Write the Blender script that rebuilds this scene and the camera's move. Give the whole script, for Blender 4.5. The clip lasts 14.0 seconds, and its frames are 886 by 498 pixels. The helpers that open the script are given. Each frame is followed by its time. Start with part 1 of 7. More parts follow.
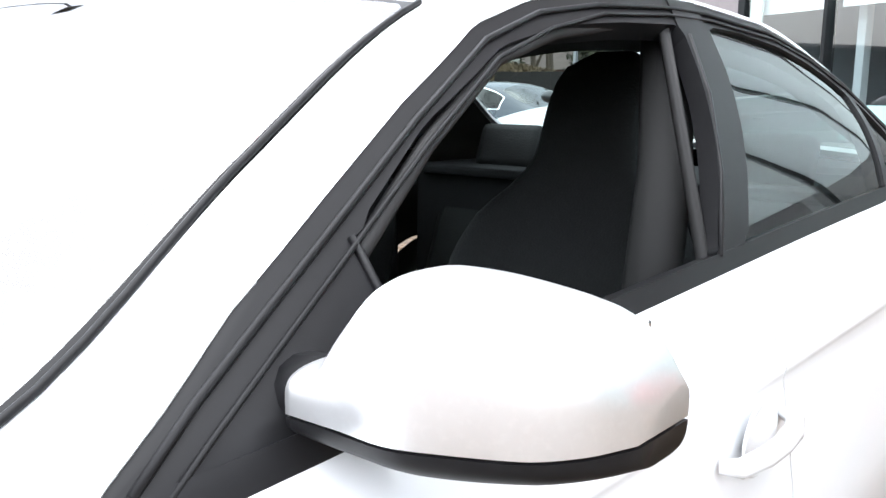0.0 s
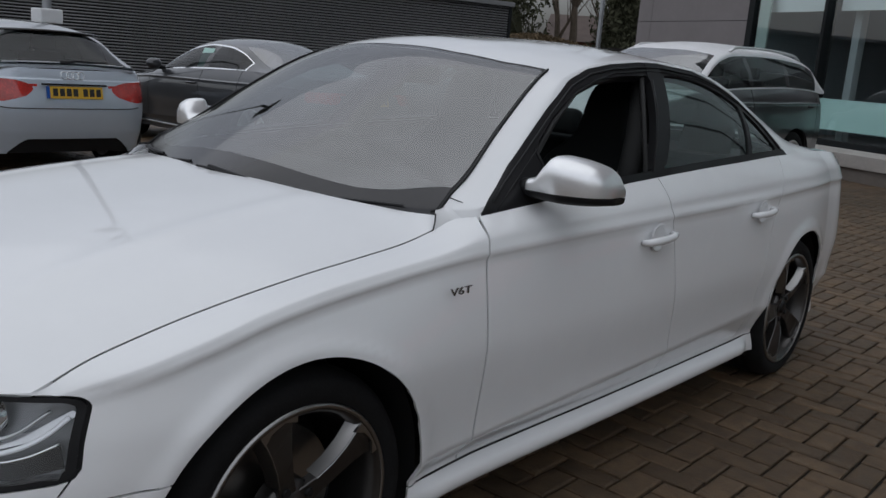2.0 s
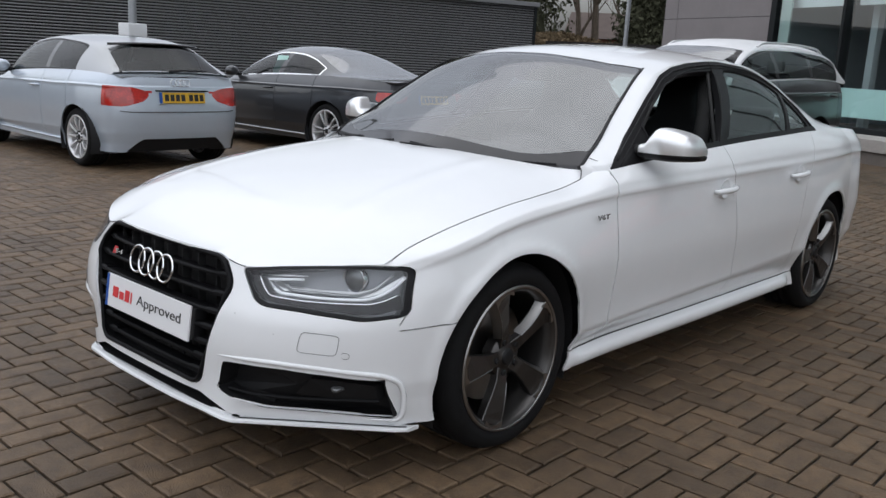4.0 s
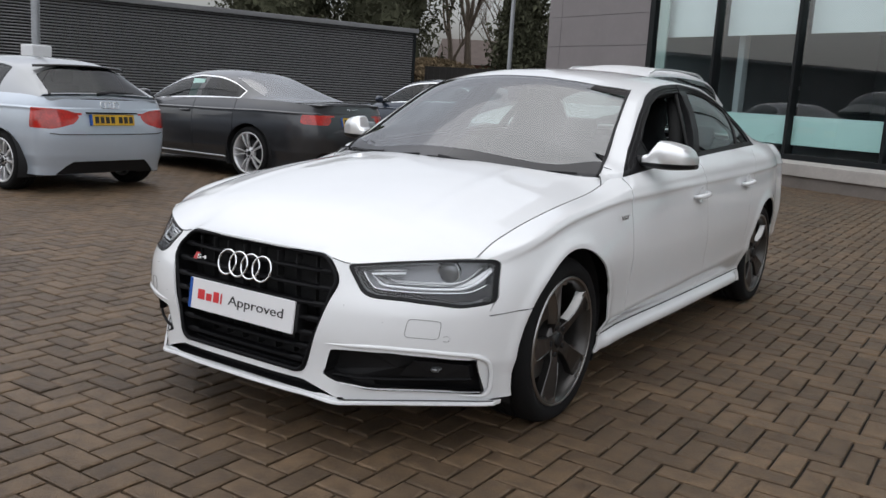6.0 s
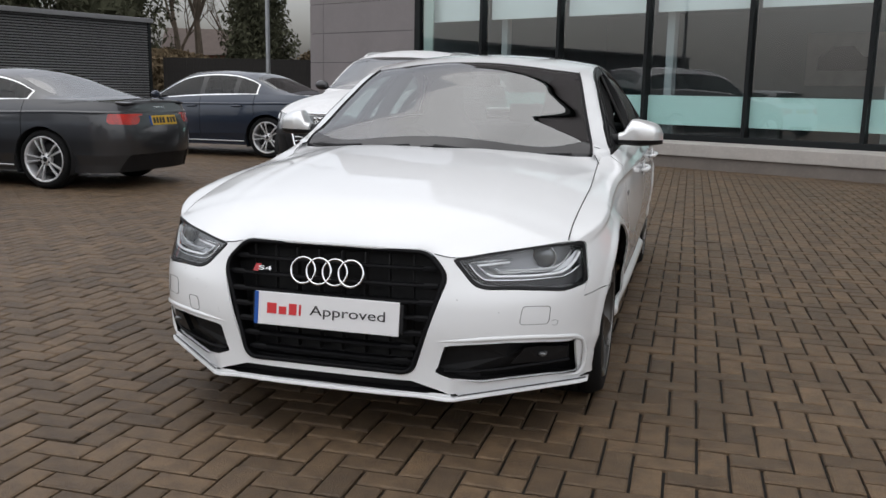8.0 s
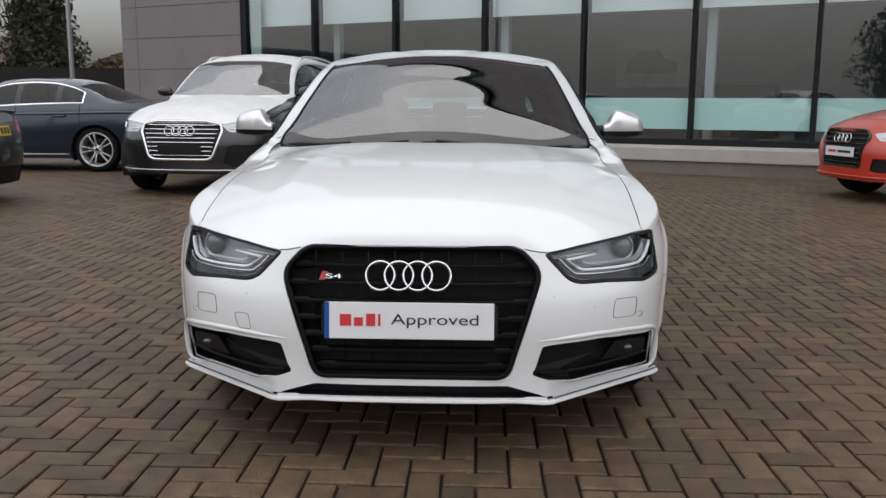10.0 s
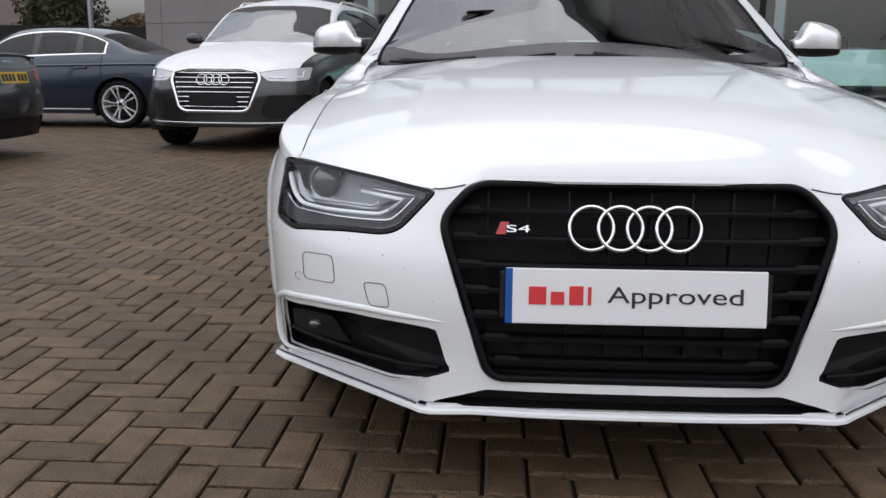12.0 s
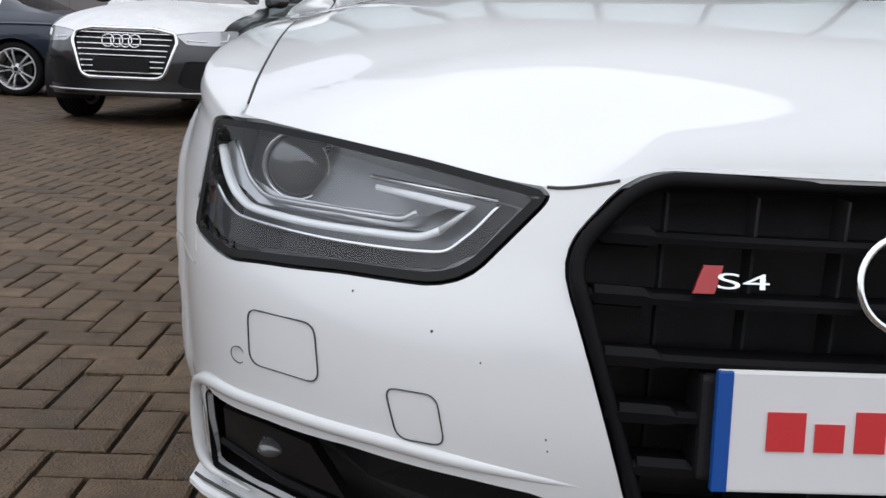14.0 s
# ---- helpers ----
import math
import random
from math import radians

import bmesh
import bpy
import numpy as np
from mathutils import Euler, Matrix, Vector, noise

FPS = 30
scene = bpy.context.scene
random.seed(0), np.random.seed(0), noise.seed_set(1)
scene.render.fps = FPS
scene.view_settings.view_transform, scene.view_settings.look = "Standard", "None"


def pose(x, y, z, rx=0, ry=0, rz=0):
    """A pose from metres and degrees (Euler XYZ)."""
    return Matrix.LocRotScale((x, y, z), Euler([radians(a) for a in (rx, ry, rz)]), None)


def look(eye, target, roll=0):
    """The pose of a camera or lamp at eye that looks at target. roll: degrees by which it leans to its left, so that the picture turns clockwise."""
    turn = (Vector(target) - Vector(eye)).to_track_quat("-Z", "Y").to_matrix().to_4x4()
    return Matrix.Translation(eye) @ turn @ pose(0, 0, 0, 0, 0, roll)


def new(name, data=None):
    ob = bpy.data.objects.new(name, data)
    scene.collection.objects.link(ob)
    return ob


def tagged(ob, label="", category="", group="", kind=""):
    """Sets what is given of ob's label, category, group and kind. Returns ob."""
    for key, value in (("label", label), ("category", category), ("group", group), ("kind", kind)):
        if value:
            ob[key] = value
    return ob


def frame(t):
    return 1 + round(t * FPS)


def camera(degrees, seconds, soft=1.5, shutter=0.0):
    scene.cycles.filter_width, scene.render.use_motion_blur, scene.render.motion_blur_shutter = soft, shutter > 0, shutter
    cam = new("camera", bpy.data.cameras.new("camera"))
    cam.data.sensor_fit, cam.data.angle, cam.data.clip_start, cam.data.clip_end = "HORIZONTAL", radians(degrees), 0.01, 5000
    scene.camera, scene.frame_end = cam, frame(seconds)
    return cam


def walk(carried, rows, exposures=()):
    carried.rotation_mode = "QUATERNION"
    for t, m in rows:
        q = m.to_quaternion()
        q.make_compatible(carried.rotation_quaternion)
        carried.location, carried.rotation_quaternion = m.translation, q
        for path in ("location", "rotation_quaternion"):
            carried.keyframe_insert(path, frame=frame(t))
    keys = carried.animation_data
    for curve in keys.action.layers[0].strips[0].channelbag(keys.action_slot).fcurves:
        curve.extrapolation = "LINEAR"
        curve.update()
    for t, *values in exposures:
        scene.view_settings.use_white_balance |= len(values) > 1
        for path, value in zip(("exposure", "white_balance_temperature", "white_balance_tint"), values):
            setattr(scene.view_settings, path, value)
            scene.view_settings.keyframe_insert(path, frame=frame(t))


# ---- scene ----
cam = camera(53.8, 14.0)
PATH = [
    (0, (1.241, 1.342, 1.19), (-0.033, 2.847, 0.851), 0.7),
    (0.5, (1.553, 0.983, 1.262), (0.235, 2.427, 0.826), 4.6),
    (1, (1.789, 0.535, 1.314), (0.469, 1.976, 0.887), 5.9),
    (1.5, (2.025, 0.128, 1.307), (0.741, 1.606, 0.898), 5.4),
    (2, (2.164, -0.208, 1.304), (0.892, 1.276, 0.881), 4.6),
    (2.5, (2.261, -0.611, 1.271), (0.988, 0.874, 0.854), 4.3),
    (3, (2.43, -0.938, 1.283), (1.135, 0.529, 0.867), 3.3),
    (3.5, (2.498, -1.213, 1.294), (1.187, 0.238, 0.872), 2.9),
    (3.7, (2.534, -1.261, 1.297), (1.221, 0.186, 0.87), 3.1),
    (6, (2.23, -2.055, 1.239), (1.151, -0.409, 0.884), 3.4),
    (6.5, (1.994, -2.258, 1.237), (1.034, -0.537, 0.897), 4.0),
    (7, (1.745, -2.344, 1.207), (0.933, -0.546, 0.877), 3.8),
    (7.5, (1.44, -2.443, 1.223), (0.763, -0.592, 0.882), 2.5),
    (8, (1.132, -2.562, 1.202), (0.604, -0.667, 0.842), 1.1),
    (8.2, (0.997, -2.562, 1.188), (0.521, -0.653, 0.825), 0.8),
    (10.3, (0.116, -2.507, 1.091), (0.081, -0.536, 0.754), 0.7),
    (10.5, (0.057, -2.439, 1.054), (0.045, -0.471, 0.694), 1.1),
    (11, (-0.12, -2.234, 1.013), (-0.11, -0.279, 0.591), 1.3),
    (11.5, (-0.214, -1.924, 0.947), (-0.269, 0.029, 0.521), 1.0),
    (12, (-0.291, -1.649, 0.91), (-0.405, 0.305, 0.5), 0.3),
    (12.5, (-0.389, -1.373, 0.892), (-0.461, 0.583, 0.482), 0.6),
    (13, (-0.414, -1.112, 0.84), (-0.414, 0.846, 0.432), 0.9),
    (13.5, (-0.454, -0.899, 0.816), (-0.439, 1.058, 0.405), 1.5),
    (14, (-0.54, -0.663, 0.781), (-0.475, 1.287, 0.341), 2.4),
]
walk(cam, [(t, look(eye, target, roll)) for t, eye, target, roll in PATH],
     [(t, ev, k, 10) for t, ev, k in ((0.0, 2.2, 6350), (0.3, 2.05, 6350), (0.5, 1.55, 6350), (0.8, 0.85, 6300), (1.1, 0.2, 6250), (1.5, -0.30, 6250), (2.0, -0.47, 6250), (2.5, -0.45, 6250), (2.8, 0.02, 6280), (3.1, 0.25, 6300), (3.5, 0.3, 6300), (6.0, 0.3, 6480), (7.0, 0.3, 6600), (10.5, 0.22, 6630), (12.0, 0.32, 6440), (14.0, 0.26, 6390))])

# ---------------------------------------------------------------- light
world = bpy.data.worlds.new("sky")
scene.world = world
world.use_nodes = True
wn = world.node_tree
sky = wn.nodes.new("ShaderNodeTexSky")
sky.sky_type = "NISHITA"
sky.sun_disc = False
sky.sun_elevation, sky.sun_rotation = radians(86), radians(200)
sky.air_density, sky.dust_density, sky.ozone_density = 1.0, 6.0, 1.0
veil = wn.nodes.new("ShaderNodeHueSaturation")
veil.inputs["Saturation"].default_value = 0.35
wn.links.new(sky.outputs[0], veil.inputs["Color"])
# overcast: the cloud deck is brighter overhead than at the horizon
tc = wn.nodes.new("ShaderNodeTexCoord")
sep = wn.nodes.new("ShaderNodeSeparateXYZ")
ramp = wn.nodes.new("ShaderNodeMapRange")
ramp.inputs["From Min"].default_value, ramp.inputs["From Max"].default_value = 0.0, 1.0
ramp.inputs["To Min"].default_value, ramp.inputs["To Max"].default_value = 1.32, 1.56
mul = wn.nodes.new("ShaderNodeVectorMath")
mul.operation = "SCALE"
wn.links.new(tc.outputs["Generated"], sep.inputs[0])
wn.links.new(sep.outputs["Z"], ramp.inputs["Value"])
# the cloud hides the glow round the sun
cap = wn.nodes.new("ShaderNodeVectorMath")
cap.operation = "MINIMUM"
cap.inputs[1].default_value = (4.4, 4.5, 4.7)
wn.links.new(veil.outputs[0], cap.inputs[0])
wn.links.new(cap.outputs[0], mul.inputs[0])
# soft mottling of the cloud deck
cloud = wn.nodes.new("ShaderNodeTexNoise")
cloud.inputs["Scale"].default_value, cloud.inputs["Detail"].default_value, cloud.inputs["Roughness"].default_value = 2.2, 6.0, 0.55
patchy = wn.nodes.new("ShaderNodeMapRange")
patchy.inputs["From Min"].default_value, patchy.inputs["From Max"].default_value = 0.3, 0.7
patchy.inputs["To Min"].default_value, patchy.inputs["To Max"].default_value = 0.82, 1.18
deck = wn.nodes.new("ShaderNodeMath")
deck.operation = "MULTIPLY"
wn.links.new(tc.outputs["Generated"], cloud.inputs["Vector"])
wn.links.new(cloud.outputs["Fac"], patchy.inputs["Value"])
wn.links.new(ramp.outputs[0], deck.inputs[0])
wn.links.new(patchy.outputs[0], deck.inputs[1])
wn.links.new(deck.outputs[0], mul.inputs["Scale"])
wn.links.new(mul.outputs[0], wn.nodes["Background"].inputs["Color"])
wn.nodes["Background"].inputs["Strength"].default_value = 0.138
sun = new("sun", bpy.data.lights.new("sun", "SUN"))
sun.data.energy, sun.data.angle, sun.data.color = 0.95, radians(170), (1.0, 0.99, 0.98)
sun.matrix_basis = look((0.4, -7, 6), (0, 0, 0))


# ---------------------------------------------------------------- materials
def node_mat(name, base, rough=0.5, metal=0.0, vary=0.0, scale=8.0, bump=0.0, bump_scale=60.0, coat=0.0, dirt=0.0, spec=0.5, rand=0.0):
    """A principled material with grain, stains and relief."""
    m = bpy.data.materials.new(name)
    m.use_nodes = True
    nt = m.node_tree
    b = nt.nodes["Principled BSDF"]
    b.inputs["Roughness"].default_value = rough
    b.inputs["Metallic"].default_value = metal
    b.inputs["Coat Weight"].default_value = coat
    b.inputs["Coat Roughness"].default_value = 0.03
    b.inputs["Specular IOR Level"].default_value = spec
    tex = nt.nodes.new("ShaderNodeTexCoord")
    col = None
    rgb = nt.nodes.new("ShaderNodeRGB")
    rgb.outputs[0].default_value = (*base, 1)
    col = rgb.outputs[0]

    def mix(fac, a, other):
        n = nt.nodes.new("ShaderNodeMix")
        n.data_type = "RGBA"
        nt.links.new(fac, n.inputs["Factor"])
        nt.links.new(a, n.inputs["A"])
        n.inputs["B"].default_value = (*other, 1)
        return n.outputs["Result"]

    def noise_fac(sc, detail, lo, hi, to):
        n = nt.nodes.new("ShaderNodeTexNoise")
        n.inputs["Scale"].default_value, n.inputs["Detail"].default_value = sc, detail
        nt.links.new(tex.outputs["Object"], n.inputs["Vector"])
        r = nt.nodes.new("ShaderNodeMapRange")
        r.inputs["From Min"].default_value, r.inputs["From Max"].default_value = lo, hi
        r.inputs["To Max"].default_value = to
        nt.links.new(n.outputs["Fac"], r.inputs["Value"])
        return r.outputs["Result"], n

    if vary:
        f, _ = noise_fac(scale, 6, 0.35, 0.7, 1.0)
        col = mix(f, col, tuple(c * (1 - vary) for c in base))
        f, _ = noise_fac(scale * 6.3, 4, 0.5, 0.75, 0.6)
        col = mix(f, col, tuple(min(1, c * (1 + vary)) for c in base))
    if dirt:
        f, _ = noise_fac(1.7, 8, 0.45, 0.8, dirt)
        col = mix(f, col, tuple(c * 0.45 for c in base))
    if rand:
        oi = nt.nodes.new("ShaderNodeObjectInfo")
        geo = nt.nodes.new("ShaderNodeNewGeometry")
        add = nt.nodes.new("ShaderNodeMath")
        add.operation = "ADD"
        nt.links.new(oi.outputs["Random"], add.inputs[0])
        nt.links.new(geo.outputs["Random Per Island"], add.inputs[1])
        fr = nt.nodes.new("ShaderNodeMath")
        fr.operation = "FRACT"
        nt.links.new(add.outputs[0], fr.inputs[0])
        hs = nt.nodes.new("ShaderNodeHueSaturation")
        mr = nt.nodes.new("ShaderNodeMapRange")
        mr.inputs["To Min"].default_value, mr.inputs["To Max"].default_value = 1 - rand, 1 + rand
        nt.links.new(fr.outputs[0], mr.inputs["Value"])
        nt.links.new(mr.outputs[0], hs.inputs["Value"])
        nt.links.new(col, hs.inputs["Color"])
        col = hs.outputs[0]
    nt.links.new(col, b.inputs["Base Color"])
    if bump:
        n = nt.nodes.new("ShaderNodeTexNoise")
        n.inputs["Scale"].default_value, n.inputs["Detail"].default_value = bump_scale, 5
        nt.links.new(tex.outputs["Object"], n.inputs["Vector"])
        bp = nt.nodes.new("ShaderNodeBump")
        bp.inputs["Strength"].default_value = bump
        bp.inputs["Distance"].default_value = 0.01
        nt.links.new(n.outputs["Fac"], bp.inputs["Height"])
        nt.links.new(bp.outputs[0], b.inputs["Normal"])
        rr = nt.nodes.new("ShaderNodeMapRange")
        rr.inputs["To Min"].default_value, rr.inputs["To Max"].default_value = max(0, rough - 0.12), min(1, rough + 0.12)
        nt.links.new(n.outputs["Fac"], rr.inputs["Value"])
        nt.links.new(rr.outputs[0], b.inputs["Roughness"])
    return m


def glass_mat(name, tint, gloss=0.02, f0=0.08, film=0.0):
    """A thin pane: tinted see-through, with the mirror share of real glass rising at low angles; film is a pale haze
    standing for mirrored sky.
    """
    m = bpy.data.materials.new(name)
    m.use_nodes = True
    nt = m.node_tree
    nt.nodes.clear()
    out = nt.nodes.new("ShaderNodeOutputMaterial")
    tr = nt.nodes.new("ShaderNodeBsdfTransparent")
    tr.inputs["Color"].default_value = (*tint, 1)
    gl = nt.nodes.new("ShaderNodeBsdfGlossy")
    gl.inputs["Roughness"].default_value = gloss
    lw = nt.nodes.new("ShaderNodeLayerWeight")
    lw.inputs["Blend"].default_value = 0.5
    pw = nt.nodes.new("ShaderNodeMath")
    pw.operation = "POWER"
    pw.inputs[1].default_value = 5.0
    mr = nt.nodes.new("ShaderNodeMapRange")
    mr.inputs["To Min"].default_value, mr.inputs["To Max"].default_value = f0, 1.0
    mx = nt.nodes.new("ShaderNodeMixShader")
    nt.links.new(lw.outputs["Facing"], pw.inputs[0])
    nt.links.new(pw.outputs[0], mr.inputs["Value"])
    nt.links.new(mr.outputs[0], mx.inputs["Fac"])
    base = tr.outputs[0]
    if film:
        df = nt.nodes.new("ShaderNodeBsdfDiffuse")
        df.inputs["Color"].default_value = (0.6, 0.62, 0.63, 1)
        tc = nt.nodes.new("ShaderNodeTexCoord")
        nz = nt.nodes.new("ShaderNodeTexNoise")
        nz.inputs["Scale"].default_value, nz.inputs["Detail"].default_value = 3.0, 6
        nt.links.new(tc.outputs["Object"], nz.inputs["Vector"])
        fr = nt.nodes.new("ShaderNodeMapRange")
        fr.inputs["From Min"].default_value, fr.inputs["From Max"].default_value = 0.3, 0.7
        fr.inputs["To Min"].default_value, fr.inputs["To Max"].default_value = film * 0.6, film * 1.4
        nt.links.new(nz.outputs["Fac"], fr.inputs["Value"])
        m2 = nt.nodes.new("ShaderNodeMixShader")
        nt.links.new(fr.outputs[0], m2.inputs["Fac"])
        nt.links.new(tr.outputs[0], m2.inputs[1])
        nt.links.new(df.outputs[0], m2.inputs[2])
        base = m2.outputs[0]
    nt.links.new(base, mx.inputs[1])
    nt.links.new(gl.outputs[0], mx.inputs[2])
    nt.links.new(mx.outputs[0], out.inputs["Surface"])
    return m


# ---------------------------------------------------------------- mesh tools
def part(name, bm, material, parent=None, label="", smooth=False, kind=""):
    """Links a bmesh as one mesh object under a thing or a part."""
    me = bpy.data.meshes.new(name)
    bm.to_mesh(me)
    bm.free()
    if material is not None:
        me.materials.append(material)
    if smooth:
        me.polygons.foreach_set("use_smooth", [True] * len(me.polygons))
    ob = new(name, me)
    ob.parent = parent
    if label or kind:
        tagged(ob, label, kind=kind)
    return ob


def thing(name, label, category, group="", kind="", at=None):
    """An empty at the base of a thing."""
    ob = new(name)
    tagged(ob, label, category, group, kind)
    if at is not None:
        ob.matrix_basis = at
    return ob


def box(bm, x0, x1, y0, y1, z0, z1, bevel=0.0, m=None):
    r = bmesh.ops.create_cube(bm, size=1.0)
    t = Matrix.Translation(((x0 + x1) / 2, (y0 + y1) / 2, (z0 + z1) / 2)) @ Matrix.Diagonal((abs(x1 - x0), abs(y1 - y0), abs(z1 - z0), 1))
    bmesh.ops.transform(bm, matrix=t, verts=r["verts"])
    vs = r["verts"]
    if bevel:
        es = list({e for v in vs for e in v.link_edges})
        rb = bmesh.ops.bevel(bm, geom=es, offset=bevel, segments=2, affect="EDGES", profile=0.6)
        vs = list({v for f in rb["faces"] for v in f.verts} | {v for v in vs if v.is_valid})
    if m is not None:
        bmesh.ops.transform(bm, matrix=m, verts=vs)
    return vs


def boxed(*a, **k):
    bm = bmesh.new()
    box(bm, *a, **k)
    return bm


def lathe(profile, n=48, axis="x", closed=False):
    """Turns (radius, offset) pairs about an axis."""
    bm = bmesh.new()
    rings = []
    for k in range(n):
        a = 2 * math.pi * k / n
        ring = []
        for r, o in profile:
            c, s = r * math.cos(a), r * math.sin(a)
            ring.append(bm.verts.new((o, c, s) if axis == "x" else (c, o, s) if axis == "y" else (c, s, o)))
        rings.append(ring)
    m = len(profile)
    for k in range(n):
        a, b = rings[k], rings[(k + 1) % n]
        for i in range(m if closed else m - 1):
            j = (i + 1) % m
            bm.faces.new((a[i], a[j], b[j], b[i]))
    bmesh.ops.remove_doubles(bm, verts=bm.verts, dist=1e-6)
    bmesh.ops.recalc_face_normals(bm, faces=bm.faces)
    return bm


def tube(points, radius, sides=8, closed=False, bm=None, flat=1.0):
    """A tube along points; radius may be a list."""
    bm = bm or bmesh.new()
    pts = [Vector(p) for p in points]
    n = len(pts)
    rad = radius if isinstance(radius, (list, tuple)) else [radius] * n
    rings = []
    up = None
    for i, p in enumerate(pts):
        a = pts[(i - 1) % n] if closed or i else p
        b = pts[(i + 1) % n] if closed or i < n - 1 else p
        d = (b - a).normalized()
        if up is None or abs(up.dot(d)) > 0.95:
            up = Vector((0, 0, 1)) if abs(d.z) < 0.9 else Vector((0, 1, 0))
        s = d.cross(up).normalized()
        w = s.cross(d).normalized()
        up = w
        rings.append([bm.verts.new(p + rad[i] * (math.cos(2 * math.pi * k / sides) * s + flat * math.sin(2 * math.pi * k / sides) * w)) for k in range(sides)])
    for i in range(n if closed else n - 1):
        a, b = rings[i], rings[(i + 1) % n]
        for k in range(sides):
            bm.faces.new((a[k], a[(k + 1) % sides], b[(k + 1) % sides], b[k]))
    if not closed:
        bm.faces.new(list(reversed(rings[0])))
        bm.faces.new(rings[-1])
    bmesh.ops.recalc_face_normals(bm, faces=bm.faces)
    return bm


def prism(outline, y0, y1, bm=None, plane="xz"):
    """A closed outline pushed from y0 to y1 (plane xz), or along x (yz), or z (xy)."""
    bm = bm or bmesh.new()
    put = {"xz": lambda p, d: (p[0], d, p[1]), "yz": lambda p, d: (d, p[0], p[1]), "xy": lambda p, d: (p[0], p[1], d)}[plane]
    a = [bm.verts.new(put(p, y0)) for p in outline]
    b = [bm.verts.new(put(p, y1)) for p in outline]
    n = len(outline)
    fs = [bm.faces.new(a), bm.faces.new(list(reversed(b)))]
    for i in range(n):
        fs.append(bm.faces.new((a[i], b[i], b[(i + 1) % n], a[(i + 1) % n])))
    bmesh.ops.recalc_face_normals(bm, faces=fs)
    return bm


def pchip(knots):
    """A smooth curve without overshoot through (x, y) knots."""
    k = np.array(knots, float)
    x, y = k[:, 0], k[:, 1]
    h, d = np.diff(x), np.diff(y) / np.diff(x)
    m = np.zeros_like(y)
    m[0], m[-1] = d[0], d[-1]
    for i in range(1, len(x) - 1):
        if d[i - 1] * d[i] > 0:
            w1, w2 = 2 * h[i] + h[i - 1], h[i] + 2 * h[i - 1]
            m[i] = (w1 + w2) / (w1 / d[i - 1] + w2 / d[i])

    def f(q):
        q = np.clip(np.asarray(q, float), x[0], x[-1])
        i = np.clip(np.searchsorted(x, q) - 1, 0, len(x) - 2)
        t = (q - x[i]) / h[i]
        return (1 + 2 * t) * (1 - t) ** 2 * y[i] + t * (1 - t) ** 2 * h[i] * m[i] + t * t * (3 - 2 * t) * y[i + 1] + t * t * (t - 1) * h[i] * m[i + 1]
    return f


def sd_poly(poly, r=0.0):
    """Signed distance to a polygon (negative inside) as a function of (n, 2) arrays; corners rounded by r."""
    P = np.array(poly, float)

    def raw(q):
        d2 = np.full(len(q), 1e9)
        s = np.ones(len(q))
        n = len(P)
        for i in range(n):
            a, b = P[i], P[i - 1]
            e, w = b - a, q - a
            t = np.clip((w @ e) / (e @ e), 0, 1)
            d2 = np.minimum(d2, ((w - t[:, None] * e) ** 2).sum(1))
            c1, c2 = q[:, 1] >= a[1], q[:, 1] < b[1]
            c3 = e[0] * w[:, 1] > e[1] * w[:, 0]
            s = np.where((c1 & c2 & c3) | (~c1 & ~c2 & ~c3), -s, s)
        return s * np.sqrt(d2)
    if not r:
        return raw
    return lambda q: np.where(raw(q) < 0, raw(q), raw(q))


def rounded(poly, r, n=5):
    """The polygon with each corner rounded by about r."""
    P = [np.array(p, float) for p in poly]
    out = []
    for i, p in enumerate(P):
        a, b = P[i - 1], P[(i + 1) % len(P)]
        la, lb = np.linalg.norm(a - p), np.linalg.norm(b - p)
        ra, rb = min(r, la * 0.45), min(r, lb * 0.45)
        s, e = p + (a - p) / la * ra, p + (b - p) / lb * rb
        for k in range(n + 1):
            t = k / n
            out.append(tuple((1 - t) ** 2 * s + 2 * t * (1 - t) * p + t * t * e))
    return out


def grid_bm(P):
    """A sheet of quads through an array of points (nu, nv, 3)."""
    bm = bmesh.new()
    vs = [[bm.verts.new(p) for p in row] for row in P]
    for i in range(len(vs) - 1):
        for j in range(len(vs[0]) - 1):
            q = (vs[i][j], vs[i + 1][j], vs[i + 1][j + 1], vs[i][j + 1])
            if len({tuple(np.round(v.co, 6)) for v in q}) == 4:
                bm.faces.new(q)
            else:
                w = []
                for v in q:
                    if not any((v.co - u.co).length < 1e-6 for u in w):
                        w.append(v)
                if len(w) == 3:
                    bm.faces.new(w)
    bmesh.ops.remove_doubles(bm, verts=bm.verts, dist=1e-6)
    return bm


def coords(seq):
    return np.array([tuple(v.co) for v in seq])


def cut(bm, f):
    """Adds edges to a sheet along f = 0."""
    vals = f(coords(bm.verts))
    vals = np.where(np.abs(vals) < 2e-5, 2e-5, vals)
    val = {v: s for v, s in zip(bm.verts, vals)}
    fresh = set()
    for e in list(bm.edges):
        a, b = e.verts
        va, vb = val[a], val[b]
        if va * vb < 0:
            _, v = bmesh.utils.edge_split(e, a, float(va / (va - vb)))
            fresh.add(v)
    faces = {fc for v in fresh for fc in v.link_faces}
    for fc in faces:
        vs = [v for v in fc.verts if v in fresh]
        if len(vs) == 2:
            try:
                bmesh.utils.face_split(fc, vs[0], vs[1])
            except ValueError:
                pass


def centres(bm):
    return np.array([tuple(f.calc_center_median()) for f in bm.faces])


